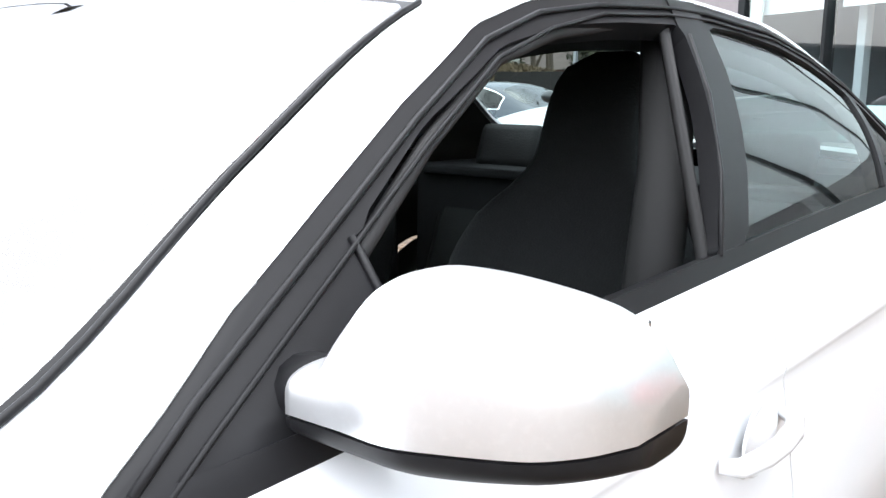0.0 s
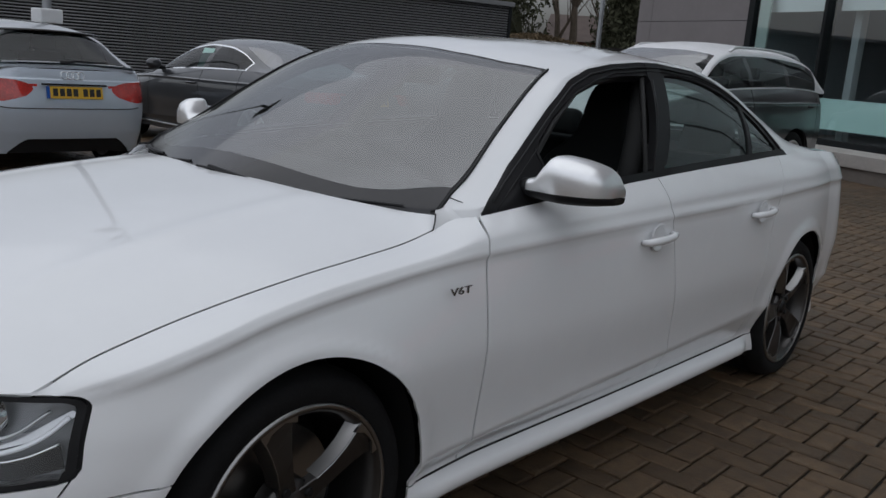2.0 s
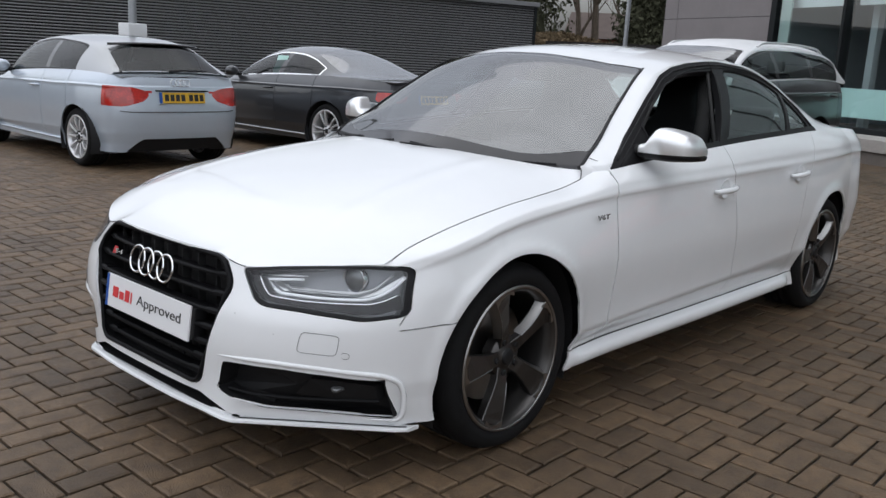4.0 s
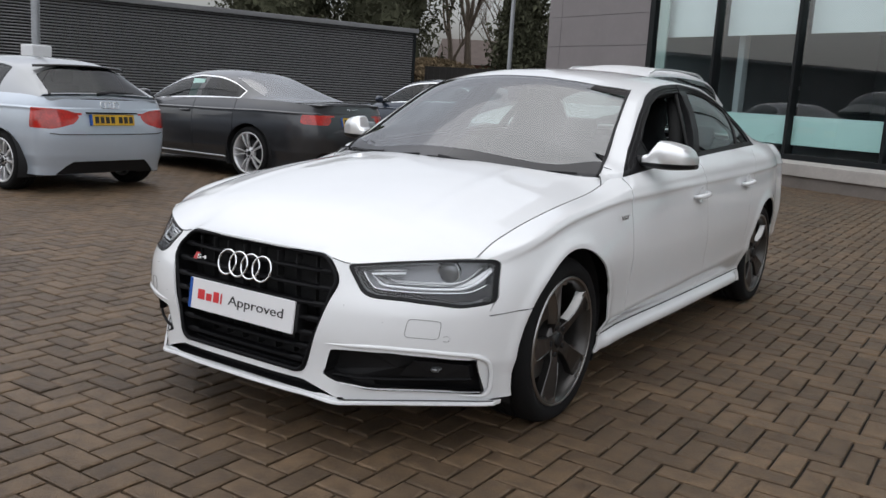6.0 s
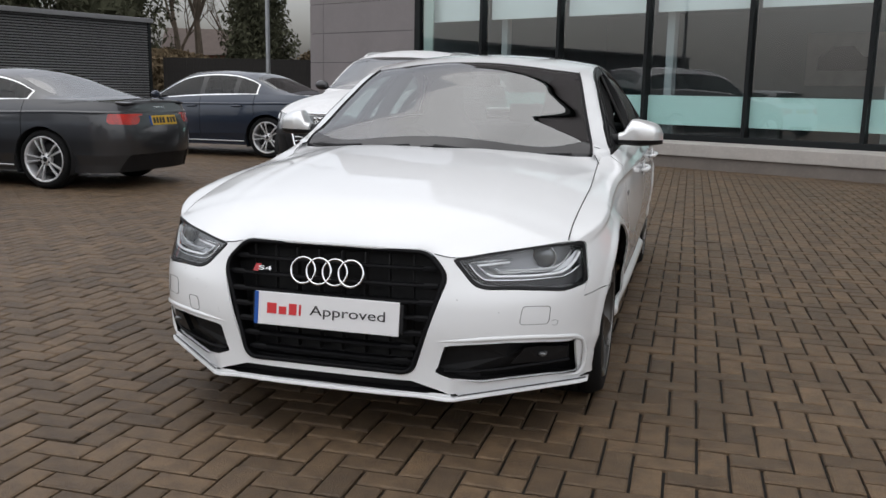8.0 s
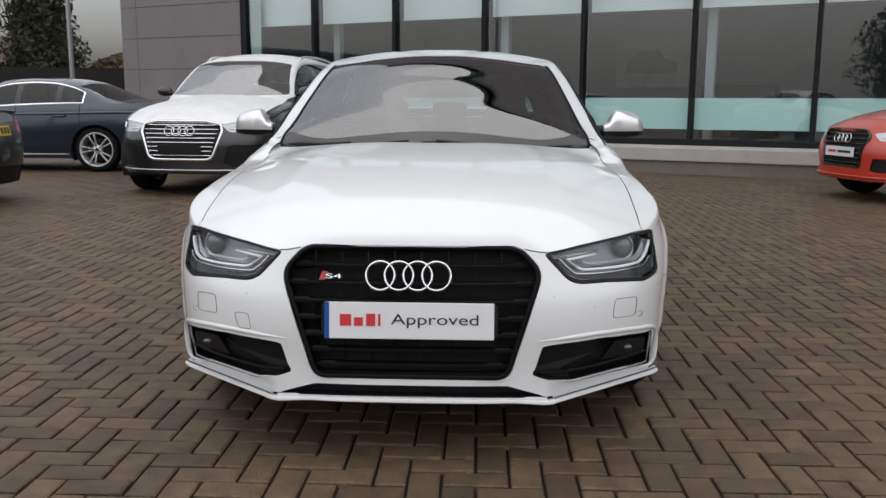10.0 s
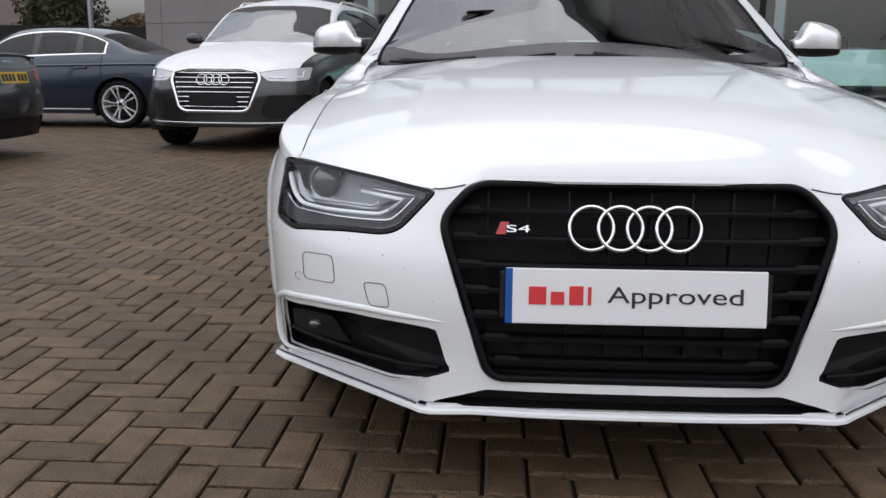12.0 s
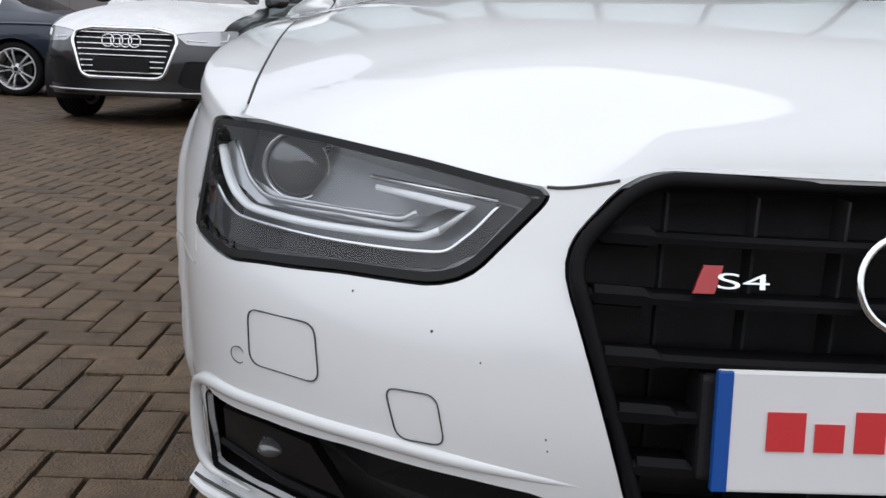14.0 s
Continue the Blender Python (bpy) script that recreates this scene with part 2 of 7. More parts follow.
def take(bm, keep):
    """A copy of the faces for which keep (a boolean array) holds."""
    c = bm.copy()
    bad = [f for f, k in zip(c.faces, keep) if not k]
    bmesh.ops.delete(c, geom=bad, context="FACES")
    return c


def flange(bm, depth):
    """Turns the open rims of a sheet inwards, so that it shows a thickness."""
    bm.normal_update()
    rim = [e for e in bm.edges if len(e.link_faces) == 1]
    if not rim:
        return bm
    nor = {v: v.normal.copy() for e in rim for v in e.verts}
    for e in rim:
        e.smooth = False
    r = bmesh.ops.extrude_edge_only(bm, edges=rim)
    back = {tuple(np.round(v.co, 7)): n for v, n in nor.items()}
    for v in [g for g in r["geom"] if isinstance(g, bmesh.types.BMVert)]:
        v.co -= depth * back.get(tuple(np.round(v.co, 7)), Vector((0, 0, 0)))
    for g in r["geom"]:
        if isinstance(g, bmesh.types.BMFace):
            g.smooth = False
    return bm


def mirrored(bm, weld=True):
    """The half sheet with its mirror image in x."""
    c = bm.copy()
    bmesh.ops.scale(c, vec=(-1, 1, 1), verts=c.verts)
    bmesh.ops.reverse_faces(c, faces=c.faces)
    me = bpy.data.meshes.new("tmp")
    c.to_mesh(me)
    c.free()
    bm.from_mesh(me)
    bpy.data.meshes.remove(me)
    if weld:
        bmesh.ops.remove_doubles(bm, verts=[v for v in bm.verts if abs(v.co.x) < 1e-3], dist=2e-4)
    return bm


def flip(bm):
    c = bm.copy()
    bmesh.ops.scale(c, vec=(-1, 1, 1), verts=c.verts)
    bmesh.ops.reverse_faces(c, faces=c.faces)
    return c


def offset(bm, d):
    """Moves a sheet along its normals."""
    bm.normal_update()
    nor = [v.normal.copy() for v in bm.verts]
    for v, n in zip(bm.verts, nor):
        v.co += d * n
    return bm


def letters(text, height, width, material, m, parent, name="lettering", label="", depth=0.002):
    """Built-in type as a mesh, scaled to a width and height, standing in the xz plane, facing -y."""
    cu = bpy.data.curves.new("type", "FONT")
    cu.body, cu.size, cu.extrude = text, 1.0, 0.0
    tmp = bpy.data.objects.new("type", cu)
    scene.collection.objects.link(tmp)
    dg = bpy.context.evaluated_depsgraph_get()
    me = bpy.data.meshes.new_from_object(tmp.evaluated_get(dg))
    bpy.data.objects.remove(tmp)
    bm = bmesh.new()
    bm.from_mesh(me)
    bpy.data.meshes.remove(me)
    c = coords(bm.verts)
    lo, hi = c.min(0), c.max(0)
    sx, sz = width / (hi[0] - lo[0]), height / (hi[1] - lo[1])
    for v in bm.verts:
        v.co = Vector(((v.co.x - (lo[0] + hi[0]) / 2) * sx, 0, (v.co.y - (lo[1] + hi[1]) / 2) * sz))
    r = bmesh.ops.extrude_face_region(bm, geom=list(bm.faces))
    bmesh.ops.translate(bm, vec=(0, depth, 0), verts=[g for g in r["geom"] if isinstance(g, bmesh.types.BMVert)])
    bmesh.ops.recalc_face_normals(bm, faces=bm.faces)
    bmesh.ops.transform(bm, matrix=m, verts=bm.verts)
    return part(name, bm, material, parent, label)


# ---------------------------------------------------------------- materials in use
M = {
    "white_paint": node_mat("white_paint", (0.79, 0.80, 0.81), 0.40, coat=1.0, spec=0.30, vary=0.02, scale=1.5),
    "underbody": node_mat("underbody", (0.012, 0.012, 0.013), 0.8),
    "gloss_black": node_mat("gloss_black", (0.008, 0.008, 0.009), 0.08, vary=0.2, coat=0.5),
    "black_plastic": node_mat("black_plastic", (0.010, 0.010, 0.011), 0.55, bump=0.1, bump_scale=400, vary=0.2, spec=0.3),
    "grille_black": node_mat("grille_black", (0.005, 0.005, 0.006), 0.55, vary=0.2, spec=0.13),
    "black_trim": node_mat("black_trim", (0.011, 0.011, 0.012), 0.42, vary=0.15, spec=0.22),
    "frit": node_mat("frit", (0.035, 0.034, 0.036), 0.12, vary=0.1, scale=4),
    "bright_trim": node_mat("bright_trim", (0.80, 0.80, 0.81), 0.38, metal=0.85, vary=0.05),
    "rubber": node_mat("rubber", (0.02, 0.02, 0.02), 0.7),
    "tyre": node_mat("tyre", (0.009, 0.009, 0.0095), 0.8, spec=0.2, vary=0.2, scale=20, bump=0.2, bump_scale=200, dirt=0.3),
    "titan_wheel": node_mat("titan_wheel", (0.085, 0.081, 0.078), 0.34, metal=0.85, vary=0.1),
    "machined": node_mat("machined", (0.34, 0.335, 0.33), 0.32, metal=1.0, vary=0.05),
    "chrome": node_mat("chrome", (0.85, 0.86, 0.87), 0.06, metal=1.0),
    "chrome_satin": node_mat("chrome_satin", (0.55, 0.56, 0.57), 0.28, metal=1.0, vary=0.1),
    "brushed_alu": node_mat("brushed_alu", (0.90, 0.905, 0.91), 0.30, metal=0.8, vary=0.04, scale=30),
    "mirror": node_mat("mirror", (0.8, 0.82, 0.84), 0.02, metal=1.0),
    "red_enamel": node_mat("red_enamel", (0.45, 0.02, 0.025), 0.2, coat=0.5),
    "red_ink": node_mat("red_ink", (0.62, 0.035, 0.04), 0.5),
    "black_ink": node_mat("black_ink", (0.02, 0.02, 0.02), 0.5),
    "plate_white": node_mat("plate_white", (0.78, 0.78, 0.79), 0.35, vary=0.02, scale=3),
    "plate_blue": node_mat("plate_blue", (0.01, 0.08, 0.35), 0.35),
    "seam": node_mat("seam", (0.06, 0.06, 0.06), 0.8),
    "badge_dark": node_mat("badge_dark", (0.24, 0.24, 0.24), 0.2, metal=1.0),
    "lamp_housing": node_mat("lamp_housing", (0.27, 0.275, 0.285), 0.36, metal=0.6, vary=0.15),
    "lamp_projector": node_mat("lamp_projector", (0.17, 0.175, 0.18), 0.08, metal=0.6),
    "led_strip": node_mat("led_strip", (0.88, 0.90, 0.92), 0.15, coat=0.6),
    "headlining": node_mat("headlining", (0.02, 0.02, 0.02), 0.9),
    "black_leather": node_mat("black_leather", (0.011, 0.0115, 0.0125), 0.6, spec=0.25, vary=0.15, bump=0.25, bump_scale=250),
    "cabin_trim": node_mat("cabin_trim", (0.015, 0.015, 0.017), 0.75, spec=0.2, vary=0.1, bump=0.02, bump_scale=300),
    "carpet": node_mat("carpet", (0.012, 0.012, 0.013), 0.95),
    "lamp_lens": glass_mat("lamp_lens", (0.95, 0.96, 0.97), 0.01, 0.05),
    "screen_glass": glass_mat("screen_glass", (0.50, 0.56, 0.55), 0.006, 0.27),
    "side_glass": glass_mat("side_glass", (0.50, 0.60, 0.58), 0.01, 0.08),
    "paving_far": node_mat("paving_far", (0.16, 0.125, 0.095), 0.75, vary=0.35, scale=0.6, dirt=0.4),
    "joint_sand": node_mat("joint_sand", (0.012, 0.010, 0.008), 0.9, vary=0.4, scale=3, dirt=0.4, bump=0.4, bump_scale=120),
    "paving": node_mat("paving", (0.138, 0.089, 0.049), 0.54, vary=0.46, scale=14, bump=0.85, bump_scale=170, dirt=0.65, rand=0.27),
    "pale_blue_paint": node_mat("pale_blue_paint", (0.50, 0.56, 0.63), 0.28, metal=0.3, coat=1.0, vary=0.02),
    "silver_paint": node_mat("silver_paint", (0.35, 0.36, 0.37), 0.3, metal=0.6, coat=1.0),
    "grey_paint": node_mat("grey_paint", (0.045, 0.047, 0.052), 0.3, metal=0.5, coat=1.0, vary=0.03),
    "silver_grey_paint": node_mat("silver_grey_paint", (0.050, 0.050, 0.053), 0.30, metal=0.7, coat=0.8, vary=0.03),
    # pale copy of the estate's grey: sky reflected on upper faces put into colour
    "sky_sheen_paint": node_mat("sky_sheen_paint", (0.82, 0.82, 0.83), 0.5, metal=0.0, coat=0.2, vary=0.10, scale=5),
    # raised mirror share and pale film imitate a bright sky in the glass
    "sky_sheen_glass": glass_mat("sky_sheen_glass", (0.35, 0.38, 0.38), 0.02, 0.34, film=0.07),
    "blue_paint": node_mat("blue_paint", (0.018, 0.028, 0.050), 0.3, metal=0.4, coat=1.0, vary=0.03),
    "red_paint": node_mat("red_paint", (0.52, 0.035, 0.015), 0.3, coat=1.0, vary=0.03),
    "alloy": node_mat("alloy", (0.70, 0.70, 0.71), 0.3, metal=0.5, vary=0.06),
    "lamp_face": node_mat("lamp_face", (0.55, 0.56, 0.58), 0.12, metal=0.3, coat=1.0),
    "tail_red": node_mat("tail_red", (0.50, 0.022, 0.014), 0.10, coat=1.0, vary=0.5, scale=9),
    "plate_yellow": node_mat("plate_yellow", (0.62, 0.38, 0.03), 0.4),
    "price_card": node_mat("price_card", (0.45, 0.68, 0.62), 0.6),
    "screen_glass_dark": glass_mat("screen_glass_dark", (0.40, 0.44, 0.44), 0.01, 0.22),
    "dark_glass": glass_mat("dark_glass", (0.22, 0.26, 0.26), 0.01, 0.055),
    "render_grey": node_mat("render_grey", (0.20, 0.175, 0.155), 0.85, vary=0.15, scale=3, bump=0.2, bump_scale=80, dirt=0.3),
    "ledge_stone": node_mat("ledge_stone", (0.46, 0.43, 0.40), 0.75, vary=0.12, scale=4, bump=0.2, bump_scale=90, dirt=0.3),
    "frame_dark": node_mat("frame_dark", (0.010, 0.012, 0.013), 0.5, vary=0.1, spec=0.2),
    "cladding": node_mat("cladding", (0.225, 0.203, 0.205), 0.5, metal=0.1, vary=0.06, scale=1.2, dirt=0.12),
    "fin_green": node_mat("fin_green", (0.42, 0.52, 0.49), 0.2, coat=0.5),
    "column_light": node_mat("column_light", (0.42, 0.46, 0.47), 0.5),
    "shop_glass": glass_mat("shop_glass", (0.88, 0.95, 0.95), 0.005, 0.16),
    "frosted": node_mat("frosted", (0.58, 0.82, 0.78), 0.4, vary=0.03, scale=1),
    "blind": node_mat("blind", (0.82, 0.88, 0.88), 0.8, vary=0.03, scale=1),
    "shop_floor": node_mat("shop_floor", (0.16, 0.16, 0.16), 0.3),
    "shop_wall": node_mat("shop_wall", (0.21, 0.26, 0.28), 0.8, vary=0.1, scale=1),
    "louvre": node_mat("louvre", (0.25, 0.25, 0.255), 0.5, metal=0.3, vary=0.12, scale=0.8, dirt=0.2),
    "louvre_dark": node_mat("louvre_dark", (0.02, 0.02, 0.021), 0.8),
    "coping": node_mat("coping", (0.22, 0.22, 0.225), 0.5, metal=0.3, vary=0.1),
    "fence_wood": node_mat("fence_wood", (0.022, 0.019, 0.017), 0.85, vary=0.3, scale=5),
    "galvanised": node_mat("galvanised", (0.25, 0.26, 0.27), 0.5, metal=0.6, vary=0.12, scale=6),
    "white_box": node_mat("white_box", (0.72, 0.73, 0.74), 0.5, vary=0.04),
    "bark": node_mat("bark", (0.11, 0.085, 0.062), 0.9, vary=0.3, scale=4),
    "needle": node_mat("needle", (0.075, 0.077, 0.050), 0.95, spec=0.05, vary=0.3, scale=2, rand=0.35),
    "dry_hedge": node_mat("dry_hedge", (0.16, 0.12, 0.075), 0.95, spec=0.05, vary=0.3, scale=2, rand=0.35),
    "far_brick": node_mat("far_brick", (0.26, 0.105, 0.075), 0.9, vary=0.2, scale=2),
    "far_roof": node_mat("far_roof", (0.10, 0.075, 0.065), 0.85, vary=0.2, scale=2),
}

# lamps inside the showroom
glow = bpy.data.materials.new("lamp_glow")
glow.use_nodes = True
glow.node_tree.nodes["Principled BSDF"].inputs["Emission Color"].default_value = (1.0, 0.98, 0.94, 1)
glow.node_tree.nodes["Principled BSDF"].inputs["Emission Strength"].default_value = 4.0
M["lamp_glow"] = glow


# ---------------------------------------------------------------- motor cars
# A car stands with its nose at y = 0, its tail towards +y, its left side at +x.
class Shape:
    """The curves of a car body, by y (from the nose), all in metres."""

    def __init__(self, axles=(0.875, 3.686), length=4.716, sy=None, sx=1.0, sz=1.0, zlift=0.0, rail=None, top=None, deck=None, wheel=0.333, arch=0.372, nose=None, tail_depth=0.58, own=False):
        base = (0.0, 0.875, 3.686, 4.716)
        to = (0.0, axles[0], axles[1], length)
        self.axles, self.length, self.wheel, self.arch = axles, length, wheel, arch
        self.chamfer, self.crown = False, 2.6

        def wy(y):
            return float(np.interp(y, base, to))

        def wz(z):
            return zlift + z * sz

        def curve(knots, scale, shift=0.0):
            return pchip([(wy(y), shift + v * scale) for y, v in knots])
        self.wide = curve([(0, 0.905), (0.875, 0.910), (1.5, 0.890), (2.3, 0.902), (3.2, 0.906), (3.7, 0.900), (4.3, 0.825), (4.716, 0.75)], sx)
        self.crease = curve([(0.1, 0.60), (0.36, 0.655), (0.5, 0.694), (0.655, 0.738), (0.877, 0.782), (1.13, 0.808), (1.43, 0.834), (1.8, 0.848), (2.3, 0.858), (3.2, 0.872), (4.0, 0.89), (4.716, 0.89)], sz, zlift)
        self.fold = curve([(0.1, 0.0), (0.5, 0.016), (0.7, 0.044), (1.0, 0.058), (1.2, 0.052), (1.45, 0.032), (1.8, 0.019), (2.6, 0.015), (4.7, 0.015)], sx)
        self.ztop = curve([(0.36, 0.690), (0.416, 0.702), (0.5, 0.735), (0.6, 0.762), (0.7, 0.785), (0.85, 0.812), (1.0, 0.832), (1.15, 0.845), (1.3, 0.860), (1.41, 0.884), (1.475, 0.906), (1.545, 0.918), (2.0, 0.957), (2.4, 0.982), (3.0, 1.008), (3.54, 1.022), (4.0, 1.02), (4.716, 0.99)], sz, zlift)
        self.xtop = curve([(0.36, 0.754), (0.416, 0.754), (0.9, 0.764), (1.41, 0.742), (1.475, 0.745), (1.545, 0.785), (2.0, 0.808), (2.4, 0.818), (3.0, 0.82), (3.54, 0.80), (4.0, 0.76), (4.716, 0.70)], sx)
        self.nose = pchip([(wz(z), y) for z, y in (nose or [(0.19, 0.056), (0.30, 0.060), (0.42, 0.052), (0.52, 0.064), (0.60, 0.088), (0.69, 0.120), (0.74, 0.15)])])
        self.lip = pchip([(x * sx, wz(z)) for x, z in [(0, 0.688), (0.30, 0.685), (0.36, 0.668), (0.41, 0.660), (0.55, 0.678), (0.746, 0.698), (0.9, 0.71)]])
        self.depth = wy(0.85)
        self.full = pchip([(wz(0.19), 3.2), (wz(0.5), 3.4), (wz(0.6), 2.9), (wz(0.70), 2.5), (wz(0.74), 2.5)])
        self.tail_depth = tail_depth
        self.zbot = wz(0.199)
        self.ribs = [wz(z) for z in (0.285, 0.345, 0.60)]
        self.sx, self.sz, self.wy, self.wz = sx, sz, wy, wz
        self.cowl = pchip([(0, wy(1.235)), (0.35 * sx, wy(1.285)), (0.60 * sx, wy(1.405)), (0.78 * sx, wy(1.52))])
        self.hood_c = curve([(0.1, 0.69), (0.3, 0.775), (0.5, 0.835), (0.8, 0.892), (1.1, 0.930), (1.25, 0.945), (1.6, 0.962)], sz, zlift)
        rail = rail or [(1.20, 0.10, 0.92), (1.38, 0.52, 0.92), (1.545, 0.775, 0.936), (1.8, 0.702, 1.096), (2.12, 0.620, 1.277), (2.4, 0.594, 1.338), (2.7, 0.586, 1.356), (3.0, 0.596, 1.342), (3.3, 0.624, 1.275), (3.54, 0.670, 1.17), (3.8, 0.71, 1.07), (4.12, 0.72, 1.02)]
        top = top or [(1.20, 0.925), (1.5, 1.092), (1.75, 1.230), (1.98, 1.342), (2.2, 1.385), (2.7, 1.408), (3.1, 1.392), (3.4, 1.35), (3.7, 1.245), (4.12, 1.04)]
        if own:
            self.xrail = pchip([(y, x) for y, x, z in rail])
            self.zrail = pchip([(y, z) for y, x, z in rail])
            self.ctop = pchip(top)
            self.y_canopy = (rail[0][0], rail[-1][0])
        else:
            self.xrail = pchip([(wy(y), x * sx) for y, x, z in rail])
            self.zrail = pchip([(wy(y), wz(z)) for y, x, z in rail])
            self.ctop = pchip([(wy(y), wz(z)) for y, z in top])
            self.y_canopy = (wy(rail[0][0]), wy(rail[-1][0]))
        self.belt0 = wy(1.545)

    def plan_y(self, x, z):
        """Depth of the nose outline at half-width x and height z."""
        yn, n = float(self.nose(z)), float(self.full(z))
        q = min(1.0, abs(x) / float(self.wide(self.depth)))
        y = yn + (self.depth - yn) * (1 - math.sqrt(max(0.0, 1 - q ** n)))
        if self.chamfer and abs(x) > 0.40:
            # below the air intakes the corners of the bumper are cut straight
            w = min(1.0, max(0.0, (0.315 - z) / 0.09))
            y += w * w * (3 - 2 * w) * max(0.0, 0.085 + 0.88 * (abs(x) - 0.42) - y) * min(1.0, (abs(x) - 0.40) / 0.06)
        return y

    def side(self, fine=1.0):
        """Points of the left flank and bumpers, from nose to tail and sill to belt."""
        s = np.concatenate([np.linspace(0, 0.88, int(54 * fine)), 1 - 0.12 * (1 - np.linspace(0, 1, int(26 * fine))[1:]) ** 2.2])
        y_end = self.length - self.tail_depth
        ym = np.linspace(self.depth, y_end, int(110 * fine))
        rt = np.linspace(math.pi / 2, 0, int(18 * fine) + 2)
        cols = [("f", a) for a in s] + [("m", y) for y in ym[1:]] + [("r", a) for a in rt[1:]]
        rows = (8, 5, 17, 12, 2, 3, 11)
        W0 = float(self.wide(self.depth))
        hood_y = self.wy(0.416)
        P = []
        for k, a in cols:
            if k == "f":
                x0 = W0 * a
                y0 = self.plan_y(x0, self.wz(0.70))
                w = float(np.clip((y0 - hood_y + 0.03) / 0.06, 0, 1))
                ztop = (1 - w) * float(self.lip(x0)) + w * float(self.ztop(max(y0, hood_y)))
            elif k == "m":
                y0, ztop = a, float(self.ztop(a))
            else:
                y0 = self.length - self.tail_depth + self.tail_depth * math.cos(a) ** (2 / 3)
                ztop = float(self.ztop(y0))
            zc = min(float(self.crease(y0)), ztop - (0.014 if self.chamfer else 0.03) * self.sz)
            up = 0.033 * float(np.clip(y0 - 1.5, 0, 1.8))
            zk = [self.zbot, self.ribs[0], self.ribs[1] + up, self.ribs[2], zc - 0.016, zc, min(zc + (0.030 if self.chamfer else 0.012), 0.5 * (zc + ztop)), ztop]
            if zk[3] > zk[4] - 0.02:
                zk[3] = zk[4] - 0.02
            W = float(self.wide(y0))
            w = 1.0
            itop = W - float(self.xtop(y0))
            if k == "f":
                w = float(np.clip((y0 - 0.40) / 0.40, 0, 1))
                itop = max(0.0, x0 - float(self.xtop(y0))) if y0 > hood_y else 0.0
            fo = float(self.fold(y0)) * w
            tuck = 0.018 * float(np.clip((y0 - 1.25) / 0.3, 0, 1)) if self.chamfer else 0.0
            ins = [0.045 * w + 0.012, 0.052 * w + tuck, 0.018 * w, 0.0, fo + 0.004 * w, fo, fo + (0.013 if self.chamfer else 0.020) * w, itop]
            ins[6] = min(ins[6], 0.8 * itop + 0.001)
            ins[5] = min(ins[5], 0.6 * itop + 0.001)
            ins[4] = min(ins[4], ins[5] + 0.004 * w)
            col = []
            for r, nseg in enumerate(rows):
                for q in range(nseg):
                    t = q / nseg
                    z = zk[r] + t * (zk[r + 1] - zk[r])
                    e = t ** 1.5 if r == 6 else t * t * (3 - 2 * t) if r in (0, 2) else t ** (1.4 if self.chamfer else 2.5) if r == 3 else t
                    col.append((z, ins[r] + e * (ins[r + 1] - ins[r])))
            col.append((zk[-1], ins[-1]))
            line = []
            for z, i in col:
                if k == "f":
                    line.append((x0 - i, self.plan_y(x0, min(z, self.wz(0.70))) + (0.012 * max(0.0, 1 - a * 1.2) if z < self.zbot + 0.005 else 0.0), z))
                elif k == "m":
                    line.append((W - i, y0, z))
                else:
                    W1 = float(self.wide(self.length - self.tail_depth))
                    x = (W1 - i) * math.sin(a) ** (2 / 3)
                    lean = 0.10 * ((z - 0.55) / 0.45) ** 2
                    line.append((x, y0 - (lean + i * 0.3) * math.cos(a), z))
            P.append(line)
        return np.array(P)

    def bonnet(self, nx=44, ny=60):
        P = []
        xe = float(self.xtop(self.wy(0.416)))
        for i in range(nx + 1):
            s = i / nx
            row = []
            x0 = s * xe
            yf = self.plan_y(x0, min(float(self.lip(x0)), self.wz(0.70)))
            yb = float(self.cowl(s * 0.735 * self.sx))
            for j in range(ny + 1):
                t = j / ny
                y = yf + t * (yb - yf)
                x = s * (xe + (float(self.xtop(y)) - xe) * 1.0 if y > self.wy(0.416) else xe)
                edge = float(self.ztop(y)) if y > self.wy(0.416) else float(self.lip(xe))
                mid = float(self.hood_c(y)) if y > 0.105 else float(self.lip(0))
                z = edge + (mid - edge) * (1 - s ** (2.9 if self.chamfer else 2.3))
                front = float(self.lip(x0))
                t2 = min(1.0, (y - yf) / (0.30 - 0.285 * s ** 3))
                body = front + (z - front) * (1 - (1 - t2) ** 2.0)
                row.append((x, y, body))
            P.append(row)
        return np.array(P)

    def canopy(self, ny=120, n1=22, n2=34):
        P = []
        y0, y1 = self.y_canopy
        for y in np.linspace(y0, y1, ny):
            xr, zr = float(self.xrail(y)), float(self.zrail(y))
            if y >= self.belt0:
                xb, zb = float(self.xtop(y)), float(self.ztop(y)) - 0.002
            else:
                xb, zb = xr + 0.012, zr - 0.05
            zr = max(zr, zb + 0.004)
            zt = max(float(self.ctop(y)), zr + 0.004)
            row = []
            for k in range(n1):
                t = k / n1
                bow = 0.030 * self.sx * math.sin(math.pi * t) * min(1.0, max(0.0, (zr - zb) / 0.3))
                row.append((xb + (xr - xb) * t + bow, y, zb + (zr - zb) * t))
            for k in range(n2 + 1):
                u = 1 - k / n2
                u = u ** 0.8
                row.append((xr * u, y, zr + (zt - zr) * (1 - u ** self.crown)))
            P.append(row)
        return np.array(P), n1

